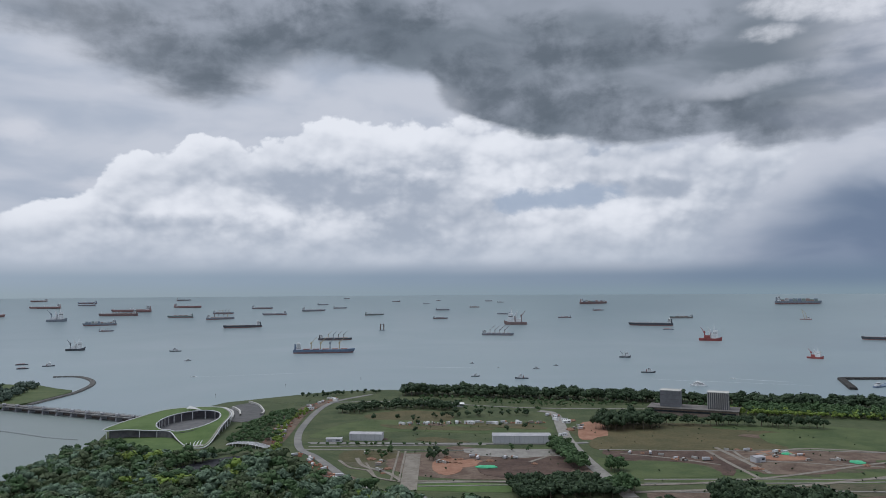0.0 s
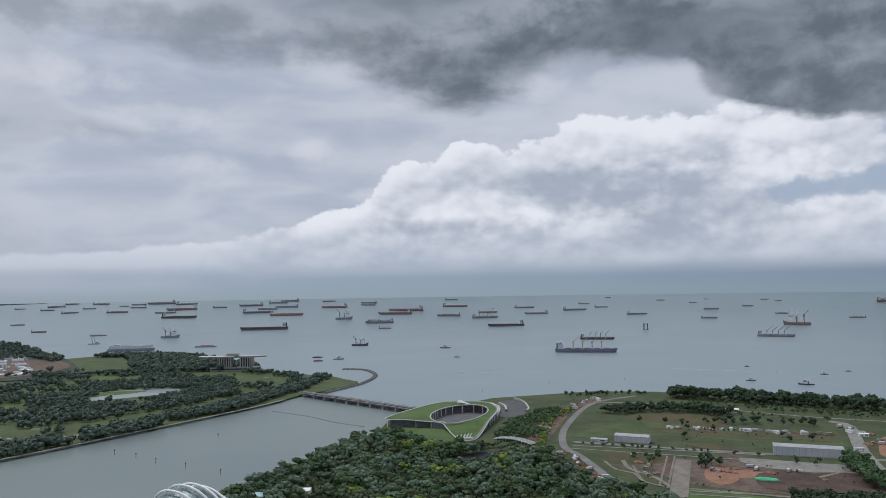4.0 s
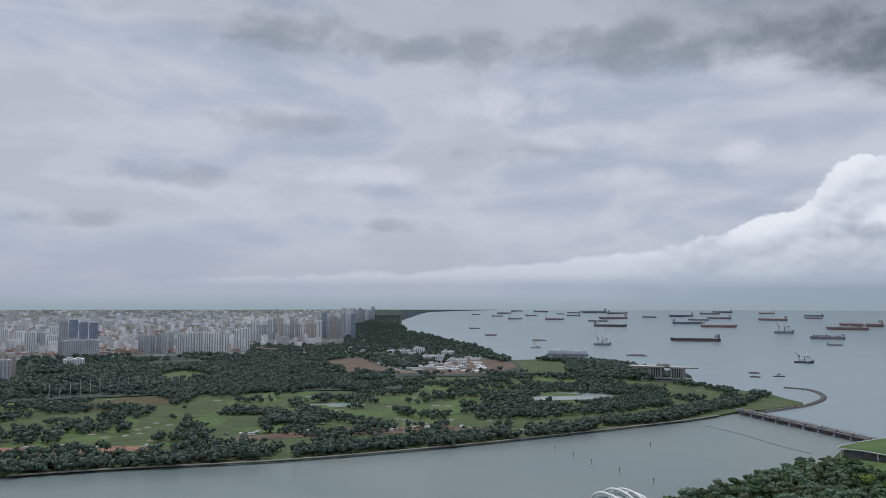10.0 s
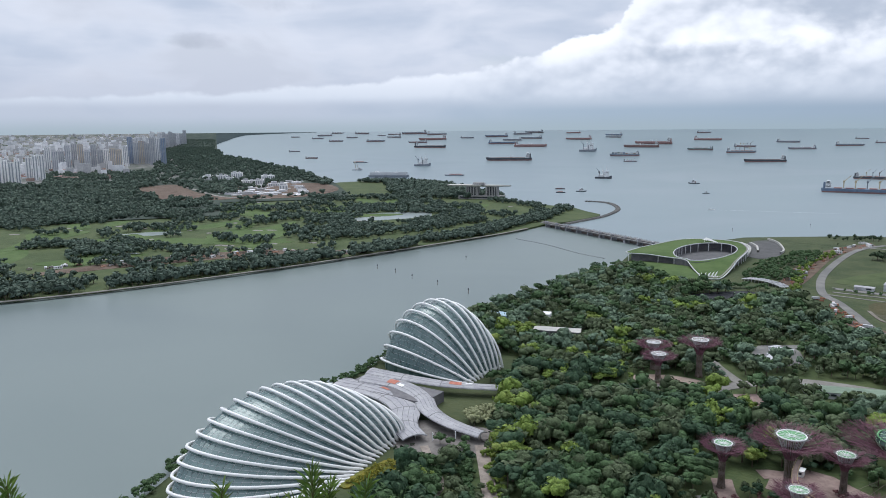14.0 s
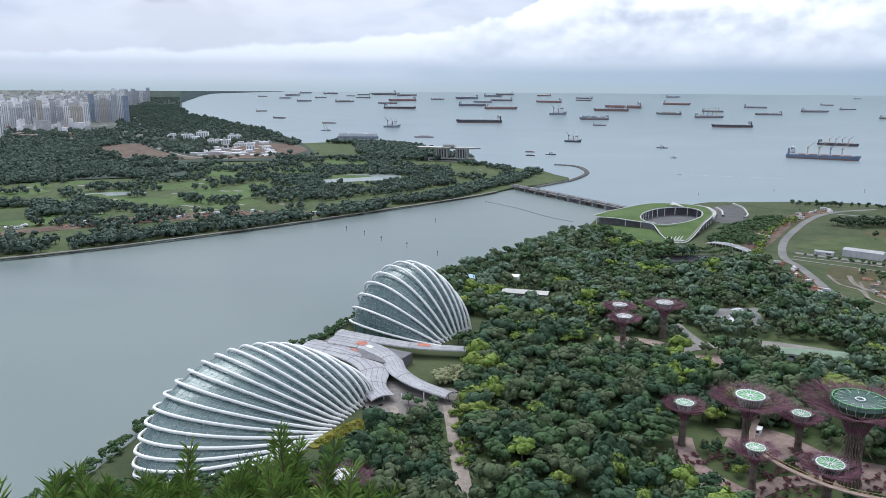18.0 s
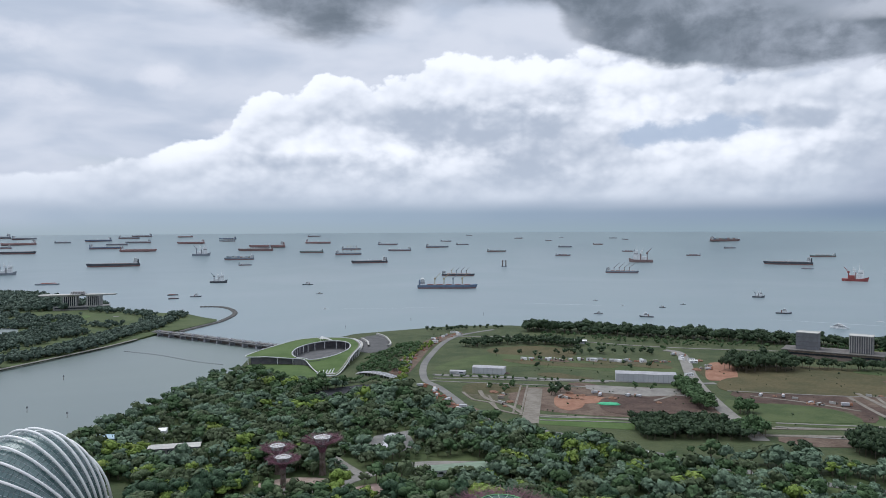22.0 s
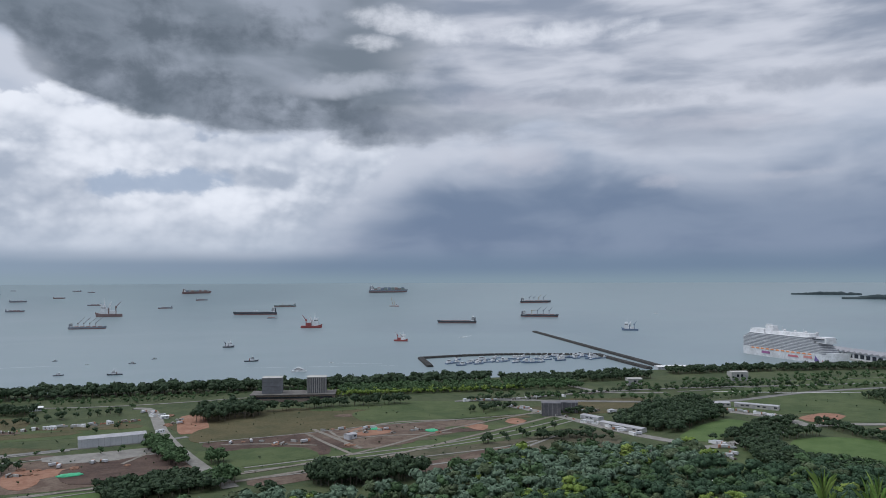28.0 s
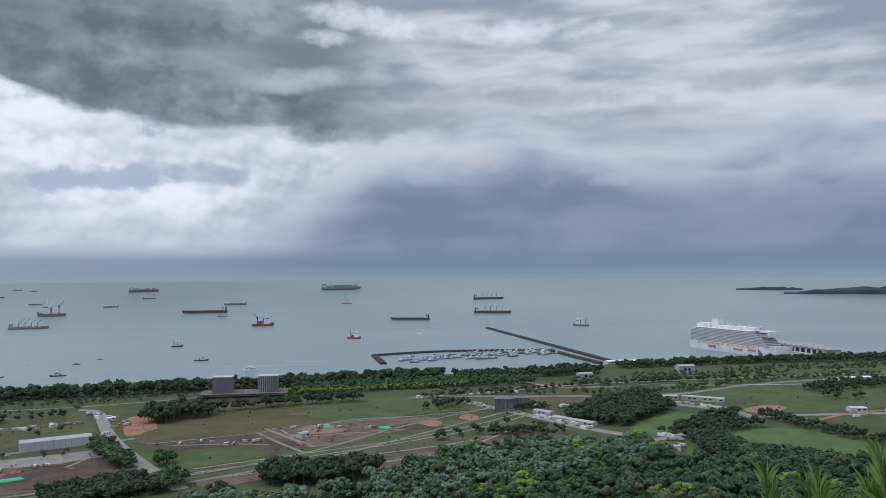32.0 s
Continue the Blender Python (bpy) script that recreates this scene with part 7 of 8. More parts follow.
vessel("barge", 16.61, 3745, 51, 5, "grey")
vessel("feeder", 17.56, 5215, 146, 188, "green")
vessel("container", 25.25, 10199, 520, 6, "grey")
vessel("crane_barge", 25.71, 5140, 67, 174, "red")
vessel("offshore", 19.49, 2981, 80, -6, "signal")
vessel("offshore", 26.22, 2314, 44, -25, "signal")
vessel("tanker", 30.50, 3222, 166, 174, "black")
vessel("offshore", 13.51, 2205, 31, -2, "black")
vessel("bulker", 36.45, 5838, 235, 8, "black")
vessel("bulker", 36.74, 3743, 184, -7, "black")
vessel("offshore", 43.40, 2824, 58, 174, "blue")
vessel("tanker", -39.05, 6850, 287, -6, "black")
vessel("tanker", -39.95, 8867, 218, 180, "grey")
vessel("tanker", -38.84, 10690, 388, 189, "red")
vessel("tanker", -33.06, 4244, 253, 181, "black")
vessel("tanker", -31.47, 6967, 296, -2, "red")
vessel("tanker", -33.63, 8084, 281, -0, "blue")
vessel("tanker", -32.83, 9870, 240, 178, "grey")
vessel("tanker", -31.39, 11170, 304, 179, "grey")
vessel("tanker", -34.01, 13073, 388, 187, "blue")
vessel("tanker", -32.05, 16387, 395, -0, "grey")
vessel("tanker", -31.19, 20063, 466, 176, "grey")
vessel("tanker", -27.90, 10241, 338, 175, "red")
vessel("tanker", -28.29, 17956, 322, 187, "red")
vessel("tanker", -25.39, 11740, 230, 172, "grey")
vessel("offshore", -27.23, 5640, 123, 1, "grey")
vessel("feeder", -36.23, 11776, 206, -2, "grey")
vessel("feeder", -43.14, 9734, 237, 3, "grey")
vessel("feeder", -46.10, 10024, 188, 4, "grey")
vessel("tanker", -41.75, 13193, 243, 173, "grey")
vessel("tanker", -41.71, 17579, 298, 187, "grey")
vessel("tanker", -38.51, 16730, 434, 8, "grey")
vessel("tanker", -40.21, 18959, 619, 183, "grey")
vessel("feeder", -44.89, 13053, 194, 3, "grey")
vessel("feeder", -47.45, 12357, 185, 1, "grey")
vessel("feeder", -49.06, 14355, 162, 3, "grey")
vessel("feeder", -46.91, 16204, 306, 188, "grey")
vessel("feeder", -44.15, 20080, 375, -8, "grey")
vessel("feeder", -45.95, 21609, 326, 8, "grey")
vessel("feeder", -42.67, 15459, 172, -8, "grey")
vessel("feeder", -47.95, 4742, 75, -7, "black")
vessel("feeder", -49.19, 6047, 87, 3, "grey")
vessel("crane_barge", -44.57, 3415, 46, 174, "grey")
vessel("barge", -44.33, 4107, 76, 1, "grey")
vessel("offshore", -39.65, 3707, 81, 8, "grey")
vessel("barge", -37.22, 2967, 76, 171, "grey")
vessel("barge_dock", -42.20, 2910, 153, -9, "grey")
vessel("offshore", -26.04, 2795, 59, -7, "black")
vessel("barge", -29.21, 2325, 30, 5, "black")
vessel("barge", -29.16, 2200, 27, 1, "black")
vessel("tug", -27.64, 2243, 30, -5, "black")
vessel("tug", 2.38, 1702, 19, -3, "black")
vessel("tug", 2.15, 2001, 12, 5, "black")
vessel("tug", 5.90, 1664, 29, 180, "black")
vessel("tug", 7.02, 1865, 16, 172, "black")
vessel("tug", 8.45, 1949, 12, -0, "black")
vessel("tug", 15.14, 1820, 32, 2, "black")
vessel("ferry", 18.54, 1599, 28, 178, "white")
vessel("ferry", 18.79, 1594, 22, 0, "white")
vessel("launch", -18.31, 1814, 14, 186, "white")
vessel("launch", 30.91, 2444, 19, -7, "white")
vessel("launch", 20.96, 1745, 12, -2, "white")
vessel("launch", 45.26, 4139, 24, -3, "white")
vessel("launch", 4.16, 1895, 9, 180, "white")


def wake(x0, y0, x1, y1, w, label="white foaming wake of a fast boat"):
    bm = bmesh.new()
    p, q2 = Vector((x0, y0, 0)), Vector((x1, y1, 0))
    d2 = (q2 - p).normalized()
    s2 = Vector((-d2.y, d2.x, 0))
    n = 30
    rg = random.Random(int(x0))
    rows = []
    for i in range(n + 1):
        c2 = p.lerp(q2, i / n)
        ww = w * (0.25 + 0.75 * (i / n) ** 0.6) * rg.uniform(0.4, 1.0) * (1 - 0.85 * max(0, i / n - 0.6) / 0.4)
        rows.append((bm.verts.new((*(c2 + s2 * ww).xy, 0.25)), bm.verts.new((*(c2 - s2 * ww).xy, 0.25))))
    for a, b2 in zip(rows, rows[1:]):
        bm.faces.new((a[0], a[1], b2[1], b2[0]))
    tagged(part("wake", bm, FOAM), label, "wake", kind="stuff")


# mooring basin with rock arms and small boats
basin = tagged(empty("mooring_basin", pose(0, 0, 0)), "dark rock breakwater arms round a boat basin", "breakwater", kind="structure")
for line in ([(782, 1443), (844, 1606)], [(844, 1606), (1040, 1580), (1262, 1450)], [(1262, 1450), (1210, 1310), (1165, 1175)], [(1600, 2175), (1400, 1670), (1195, 1150)]):
    bm = bmesh.new()
    L = smooth_line(line, 12)
    for a, b2 in zip(L, L[1:]):
        m2, d2 = (a + b2) / 2, b2 - a
        box(bm, m2.x, m2.y, -3, d2.length * 1.04, 17, 7.5, 0.72, math.atan2(d2.y, d2.x))
    part("rock_arm", bm, STONE, basin)
arm = tagged(empty("curved_breakwater", pose(0, 0, 0)), "curved rock breakwater at the channel mouth", "breakwater", kind="structure")
bm = bmesh.new()
L = smooth_line([(-717, 1310), (-714, 1373), (-711, 1446), (-718, 1503), (-734, 1573), (-762, 1640), (-809, 1705), (-850, 1735), (-895, 1730)], 10)
for a, b2 in zip(L, L[1:]):
    m2, d2 = (a + b2) / 2, b2 - a
    box(bm, m2.x, m2.y, -3, d2.length * 1.08, 15, 5.6, 0.6, math.atan2(d2.y, d2.x))
part("rock_arm", bm, shade("pale_breakwater_rock", (0.085, 0.085, 0.083), (0.16, 0.157, 0.15), 6, 0.95, 0.8, grain=1.5), arm)
boat = tagged(empty("moored_boat"), "small working boat moored in the basin", "boat", "boats in the basin")
bm = bmesh.new()
hull(bm, 17, 4.6, -0.6, 1.7, 0.06, 0.24, 0.04, 0.6)
part("hull", bm, HULLS["blue"], boat)
bm = bmesh.new()
box(bm, -3.4, 0, 1.6, 5.5, 3.6, 2.6, 0.92)
box(bm, -2.2, 0, 4.1, 3.0, 3.0, 1.6, 0.9)
part("cabin", bm, HOUSE, boat, "white cabin")
bm = bmesh.new()
box(bm, -2.2, 0, 4.5, 3.15, 3.12, 0.7, 0.98)
part("windows", bm, DARKGLASS, boat)
bm = bmesh.new()
rod(bm, (3, 0, 1.5), (3, 0, 6.5), 0.12, 0.07, 5)
part("mast", bm, BUFF, boat)
rg = random.Random(12)
for k in range(60):
    f = k / 60
    x = 850 + 390 * f + rg.uniform(-8, 8)
    y = 1570 - 95 * f - rg.uniform(15, 135)
    s = rg.uniform(1.0, 1.9)
    copy_thing(boat, pose(x, y, 0, 0, 0, rg.choice((0, 20, -15, 180, 165))) @ Matrix.Scale(s, 4))
for c2 in list(boat.children):
    bpy.data.objects.remove(c2)
bpy.data.objects.remove(boat)

# cruise ship at the far pier
CR = tagged(empty("cruise_ship", pose(1598, 1145, 0, 0, 0, -102) @ Matrix.Scale(1.12, 4)), "tall white cruise ship with many decks at a pier", "cruise ship")
CW = paint("gleaming_white_hull", (0.62, 0.63, 0.65))
# Grey that paints the shade inside the balconies onto solid deck blocks.
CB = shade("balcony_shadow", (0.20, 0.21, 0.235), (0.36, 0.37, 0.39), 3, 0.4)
bm = bmesh.new()
hull(bm, 275, 38, -4, 19, 0.02, 0.17, 0.05, 0.35)
part("hull", bm, CW, CR)
for k in range(10):
    z = 19 + 3.1 * k
    x0, x1 = -132 + max(0, k - 6) * 6, 104 - k * 3.2 - max(0, k - 6) * 7
    bm = bmesh.new()
    box(bm, (x0 + x1) / 2, 0, z, x1 - x0, 36, 2.4)
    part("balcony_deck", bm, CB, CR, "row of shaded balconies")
    bm = bmesh.new()
    box(bm, (x0 + x1) / 2, 0, z + 2.35, x1 - x0 + 2, 37, 0.75)
    part("deck_edge", bm, CW, CR)
for x, w, h in ((88, 30, 12), (30, 60, 7), (-30, 50, 6), (-95, 45, 9)):
    bm = bmesh.new()
    box(bm, x, 0, 50 if x < 60 else 40, w, 26, h, 0.88)
    part("superstructure", bm, CW, CR)
bm = bmesh.new()
box(bm, -62, 0, 50, 26, 18, 17, 0.72)
box(bm, -70, 0, 63, 8, 14, 7, 0.8)
part("funnel", bm, CW, CR, "white funnel")
bm = bmesh.new()
box(bm, 84, 0, 47.5, 26, 36, 1.6)
part("bridge_windows", bm, DARKGLASS, CR)
for k in range(12):
    for y in (-18.6, 18.6):
        bm = bmesh.new()
        box(bm, -100 + k * 15, y, 15.5, 11, 2.6, 2.8, 0.7)
        part("lifeboat", bm, paint("lifeboat_orange", (0.62, 0.25, 0.10)), CR, "orange lifeboat") if k == 0 else part("lifeboat", bm, bpy.data.materials["lifeboat_orange"], CR, "orange lifeboat")
for k, (x, z, w, h, c2) in enumerate(((112, 5, 36, 13, (0.42, 0.07, 0.09)), (88, 4, 22, 12, (0.16, 0.12, 0.30)), (60, 8, 24, 5, (0.52, 0.24, 0.22)), (20, 7, 30, 4, (0.45, 0.15, 0.18)), (-60, 7, 26, 5, (0.30, 0.12, 0.26)))):
    bm = bmesh.new()
    for y in (-1, 1):
        wy = 19.4 if x < 80 else (17.2 if x < 100 else 9.6)
        a2 = 0.0 if x < 80 else (-0.16 if x < 100 else -0.42)
        box(bm, x, y * wy, z, w, 0.5, h, 0.9, a2 * y)
    part("hull_painting", bm, paint("hull_art", c2), CR, "coloured abstract hull painting")
bm = bmesh.new()
for k in range(5):
    rod(bm, (60 - 30 * k, 0, 56), (60 - 30 * k, 0, 64 + 3 * (k % 2)), 0.6, 0.3, 5)
    bmesh.ops.create_icosphere(bm, subdivisions=2, radius=3.0, matrix=Matrix.Translation((60 - 30 * k, 6, 58)))
part("mast", bm, CW, CR, "white masts and radar domes")
pier = tagged(empty("cruise_terminal", pose(1712, 1062, 0, 0, 0, -110)), "long grey terminal with ridged roof on a pier", "terminal")
bm = bmesh.new()
box(bm, 0, 0, -4, 260, 60, 8)
part("pier", bm, CONCRETE, pier)
bm = bmesh.new()
box(bm, 0, 0, 4, 235, 44, 14)
part("wall", bm, PALEGREY, pier)
for k in range(13):
    bm = bmesh.new()
    x = -115 + k * 18.5
    vs = [bm.verts.new(v) for v in ((x, -25, 18), (x + 18, -25, 18), (x + 13, -25, 22.5), (x, 25, 18), (x + 18, 25, 18), (x + 13, 25, 22.5))]
    for f in ((0, 1, 2), (5, 4, 3), (0, 3, 4, 1), (1, 4, 5, 2), (2, 5, 3, 0)):
        bm.faces.new([vs[i] for i in f])
    part("roof_bay", bm, ROOFGREY, pier)
for k in range(12):
    bm = bmesh.new()
    box(bm, -105 + k * 19, -22.2, 6, 12, 0.6, 9)
    part("window", bm, DARKGLASS, pier)

# dark islands on the right horizon
for nm, az0, az1, r, h in (("island", 54.3, 58.6, 9000, 42), ("island", 57.4, 74.0, 7400, 150)):
    bm = bmesh.new()
    n = 40
    rows = []
    rg = random.Random(int(r))
    for i in range(n + 1):
        a = radians(az0 + (az1 - az0) * i / n)
        e = math.sin(math.pi * min(max(i / n, 0.02), 0.98)) ** 0.5
        hh = h * e * (0.55 + 0.45 * noise.noise(Vector((i * 0.33, r, 0)))) * (0.3 + 0.7 * min(1, i / n * 2)) + rg.uniform(0, 5)
        row = []
        for rr, z in ((r - 120, 0), (r - 80, hh * 0.55 + 4), (r + 100, hh + 5), (r + 700, 0)):
            v = far_xyz(np.array(rr * math.sin(a)), np.array(rr * math.cos(a)), z)
            row.append(bm.verts.new(v))
        rows.append(row)
    for a, b2 in zip(rows, rows[1:]):
        for k in range(3):
            bm.faces.new((a[k], b2[k], b2[k + 1], a[k + 1]))
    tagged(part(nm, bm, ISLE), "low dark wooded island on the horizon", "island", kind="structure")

# buoys, float line
for x, y in ((-700, 745), (-659, 736), (-616, 720), (-566, 710), (-508, 695), (-640, 870), (-420, 1390), (-320, 1530), (-180, 1640)):
    bu = tagged(empty("channel_marker", pose(x, y, 0)), "thin dark marker post standing in water", "marker")
    bm = bmesh.new()
    rod(bm, (0, 0, -3), (0, 0, 6.5), 0.3, 0.22)
    part("post", bm, STEEL, bu)
    bm = bmesh.new()
    box(bm, 0, 0, 4.8, 1.3, 1.3, 1.8, 0.6)
    part("topmark", bm, DARKCLAD, bu)
bm = bmesh.new()
L = smooth_line([(-693, 1089), (-617, 1062), (-535, 1018), (-484, 1000)], 5.5)
for p in L:
    bmesh.ops.create_icosphere(bm, subdivisions=1, radius=0.95, matrix=Matrix.Translation((p.x, p.y, 0.3)))
for a, b2 in zip(L, L[1:]):
    rod(bm, (a.x, a.y, 0.3), (b2.x, b2.y, 0.3), 0.12, 0.12, 4)
tagged(part("float_line", bm, DARKCLAD), "string of dark floats across the channel", "floats", kind="stuff")
wake(85, 1885, -110, 1920, 3.5)
wake(740, 1505, 420, 1640, 2.5)
wake(625, 1630, 720, 1560, 4.5)
wake(1255, 2100, 1330, 2160, 6)
wake(-560, 1722, -300, 1800, 2.0)

# ---- buildings on the works land ----
def shed(label, x, y, w, d, h, turn, wall=None, roof=None, name="shed", blank=False):
    top = tagged(empty(name, pose(x, y, 3, 0, 0, turn)), label, "shed" if name == "shed" else "building")
    bm = bmesh.new()
    box(bm, 0, 0, 0, w, d, h)
    part("wall", bm, wall or PALEGREY, top)
    bm = bmesh.new()
    vs = [bm.verts.new(v) for v in ((-w / 2 - 0.5, -d / 2 - 0.5, h), (w / 2 + 0.5, -d / 2 - 0.5, h), (w / 2 + 0.5, 0, h + d * 0.08), (-w / 2 - 0.5, 0, h + d * 0.08), (-w / 2 - 0.5, d / 2 + 0.5, h), (w / 2 + 0.5, d / 2 + 0.5, h))]
    for f in ((0, 1, 2, 3), (3, 2, 5, 4), (0, 4, 5, 1), (0, 3, 4), (1, 5, 2)):
        bm.faces.new([vs[i] for i in f])
    part("roof", bm, roof or ROOFGREY, top)
    if blank:
        for k in range(int(w / 6)):
            bm = bmesh.new()
            box(bm, -w / 2 + (k + 0.5) * 6, -d / 2 - 0.06, 0.2, 0.35, 0.3, h - 0.4)
            part("wall_rib", bm, ROOFGREY, top)
        return top
    n = max(2, int(w / 7))
    for k in range(n):
        bm = bmesh.new()
        box(bm, -w / 2 + (k + 0.5) * w / n, -d / 2 - 0.08, 0.3 if k % 3 == 0 else h * 0.45, w / n * 0.55, 0.25, h * (0.6 if k % 3 == 0 else 0.3))
        part("door" if k % 3 == 0 else "window", bm, ROOFGREY if k % 3 == 0 else DARKGLASS, top)
    return top


shed("long pale grey shed on the works land", 97, 955, 72, 20, 10, -2, blank=True)
shed("pale grey shed beside the field", -100, 980, 42, 18, 8, -5, blank=True)
shed("low shed with pale roof", -140, 968, 20, 10, 4, 0)
shed("dark grey box shaped site building", 648, 843, 26, 20, 18, -36, DARKCLAD, DARKCLAD, blank=True)
shed("dark grey box shaped site building", 685, 850, 24, 20, 15, -36, DARKCLAD, DARKCLAD, blank=True)
shed("concrete pump house near the shore", 1163, 950, 32, 20, 16, -25, CONCRETE, CONCRETE)
shed("concrete pump house near the shore", 955, 1003, 26, 16, 12, -25, CONCRETE, CONCRETE)
shed("small grey roofed hut on bare soil", 347, 841, 13, 9, 6, 20, PALEGREY, ROOFGREY)
shed("small white site office", 176, 1090, 11, 7, 4, 5, WHITE, WHITEMEMB)
shed("row of low sheds by the dusty road", 668, 722, 64, 12, 5, -80, CONCRETE, ROOFGREY)
shed("row of low sheds by the dusty road", 676, 790, 30, 12, 5, -80, PALEGREY, ROOFGREY)
shed("long grey hall beside the road", 880, 790, 90, 16, 6, -30, CONCRETE, ROOFGREY)
shed("long grey hall beside the road", 940, 735, 60, 14, 6, -62, CONCRETE, ROOFGREY)
shed("white shed at the meadow's edge", 1037, 559, 22, 14, 6, -35, PALEGREY, PALEGREY)
shed("long white roofed hall", 1330, 720, 60, 14, 6, -20, PALEGREY, WHITEMEMB)
shed("white roofed park pavilion", 20, 1250, 26, 14, 5, 0, PALEGREY, WHITEMEMB)
shed("grey roofed park pavilion", -25, 1262, 30, 14, 6, 10, PALEGREY, ROOFGREY)
shed("white marina pavilion on the quay", 1190, 1135, 70, 22, 6, -25, PALEGREY, WHITEMEMB)
shed("small white tent roof among trees", -367, 627, 15, 11, 9, 20, WHITE, WHITEMEMB)
shed("pale blue pool building among trees", -402, 603, 20, 14, 8, 10, paint("pale_blue_paint", (0.25, 0.36, 0.44)), paint("pale_blue_roof", (0.30, 0.42, 0.50)))
shed("small white garden hut", -86, 425, 6, 5, 4, 0, WHITE, WHITEMEMB)
shed("white stage tent beside the lawn", 40, 372, 9, 7, 5, 30, WHITE, WHITEMEMB)
shed("white roofed garden house", 560, 476, 17, 12, 5, -48, WHITE, WHITEMEMB)
shed("white roofed stall in the trees", 60, 640, 18, 7, 3.5, -12, WHITE, WHITEMEMB)
shed("long low pavilion by the pond path", 140, 498, 60, 9, 4, 8, PALEGREY, CONCRETE)
shed("long green roofed gallery", -88, 574, 56, 14, 5, 23, PALEGREY, paint("sage_green_roof", (0.17, 0.23, 0.17)))
shed("curved grey roofed pavilion", -330, 590, 42, 14, 6.5, 22, DARKCLAD, CONCRETE)

of = tagged(empty("office_block", pose(381, 1156, 3, 0, 0, -24)), "long low office block with two square grey towers", "building")
bm = bmesh.new()
box(bm, 0, 0, 0, 128, 42, 10)
part("podium", bm, shade("brown_brick", (0.20, 0.15, 0.13), (0.29, 0.23, 0.20), 8, 0.85), of)
bm = bmesh.new()
box(bm, 0, 0, 10, 132, 46, 1.2)
part("podium_roof", bm, shade("weathered_flat_roof", (0.10, 0.095, 0.09), (0.16, 0.15, 0.145), 12, 0.9, grain=2), of)
bm = bmesh.new()
box(bm, 0, -21.2, 5, 122, 0.5, 2.6)
part("window_band", bm, DARKGLASS, of)
for x, fins in ((-33, False), (36, True)):
    bm = bmesh.new()
    box(bm, x, 0, 11.2, 30, 22, 24)
    tw = part("tower", bm, shade("grey_panels", (0.15, 0.155, 0.17), (0.19, 0.195, 0.215), 10, 0.7) if not fins else DARKCLAD, of)
    bm = bmesh.new()
    box(bm, x, 0, 35.2, 31, 23, 1.0)
    part("roof", bm, CONCRETE, tw)
    for k in range(11 if fins else 3):
        bm = bmesh.new()
        if fins:
            box(bm, x - 14.5 + k * 2.9, -11.2, 11.5, 0.9, 0.9, 23.5)
        else:
            box(bm, x, -11.15, 16 + k * 6.5, 28, 0.3, 0.5)
        part("fin" if fins else "panel_joint", bm, CONCRETE if fins else DARKCLAD, tw)

# clutter of the works: lorries, cabins, heaps, stacked material
lorry = tagged(empty("lorry"), "parked lorry on dusty ground", "lorry", "parked lorries")
bm = bmesh.new()
box(bm, 3.3, 0, 0.6, 2.0, 2.4, 2.3, 0.92)
part("cab", bm, paint("lorry_orange", (0.38, 0.20, 0.13)), lorry, "orange cab")
bm = bmesh.new()
box(bm, -1.2, 0, 1.0, 6.4, 2.4, 2.0)
part("load_bed", bm, PALEGREY, lorry)
for x in (-2.6, 3.2):
    for y in (-1.1, 1.1):
        bm = bmesh.new()
        rod(bm, (x, y - 0.15, 0.5), (x, y + 0.15, 0.5), 0.5, 0.5, 10)
        part("wheel", bm, DARKCLAD, lorry)
cabin = tagged(empty("site_cabin"), "white site cabin with flat roof", "cabin", "site cabins")
bm = bmesh.new()
box(bm, 0, 0, 0, 9, 3, 2.8)
part("wall", bm, WHITE, cabin)
bm = bmesh.new()
box(bm, 0, 0, 2.8, 9.3, 3.3, 0.2)
part("roof", bm, PALEGREY, cabin)
for x in (-2.6, 0, 2.6):
    bm = bmesh.new()
    box(bm, x, -1.52, 1.1, 1.2, 0.1, 1.0)
    part("window", bm, DARKGLASS, cabin)
spoil = tagged(empty("spoil_heap"), "heap of reddish spoil on the building site", "heap", "spoil heaps")
bm = bmesh.new()
bmesh.ops.create_icosphere(bm, subdivisions=3, radius=1.0)
for v in bm.verts:
    v.co *= 1 + 0.35 * noise.noise(v.co * 2.1)
    v.co.z = max(v.co.z * 0.42, -0.05)
part("soil", bm, shade("red_brown_spoil", (0.17, 0.095, 0.065), (0.26, 0.155, 0.11), 2, 0.95, 0.4), spoil)
barrier = tagged(empty("site_barrier"), "red and white plastic road barrier", "barrier", "road barriers")
bm = bmesh.new()
box(bm, 0, 0, 0, 4.0, 0.9, 1.3, 0.8)
part("block", bm, paint("barrier_orange", (0.42, 0.19, 0.13)), barrier)
pack = tagged(empty("material_stack"), "stack of pale building material", "stack", "material stacks")
for k in range(3):
    bm = bmesh.new()
    box(bm, 0, (k - 1) * 1.5, 0, 6, 1.2, 1.2 + 0.5 * k)
    part("packed_block", bm, (PAVE, EARTH, CONCRETE)[k], pack)
rg = random.Random(31)
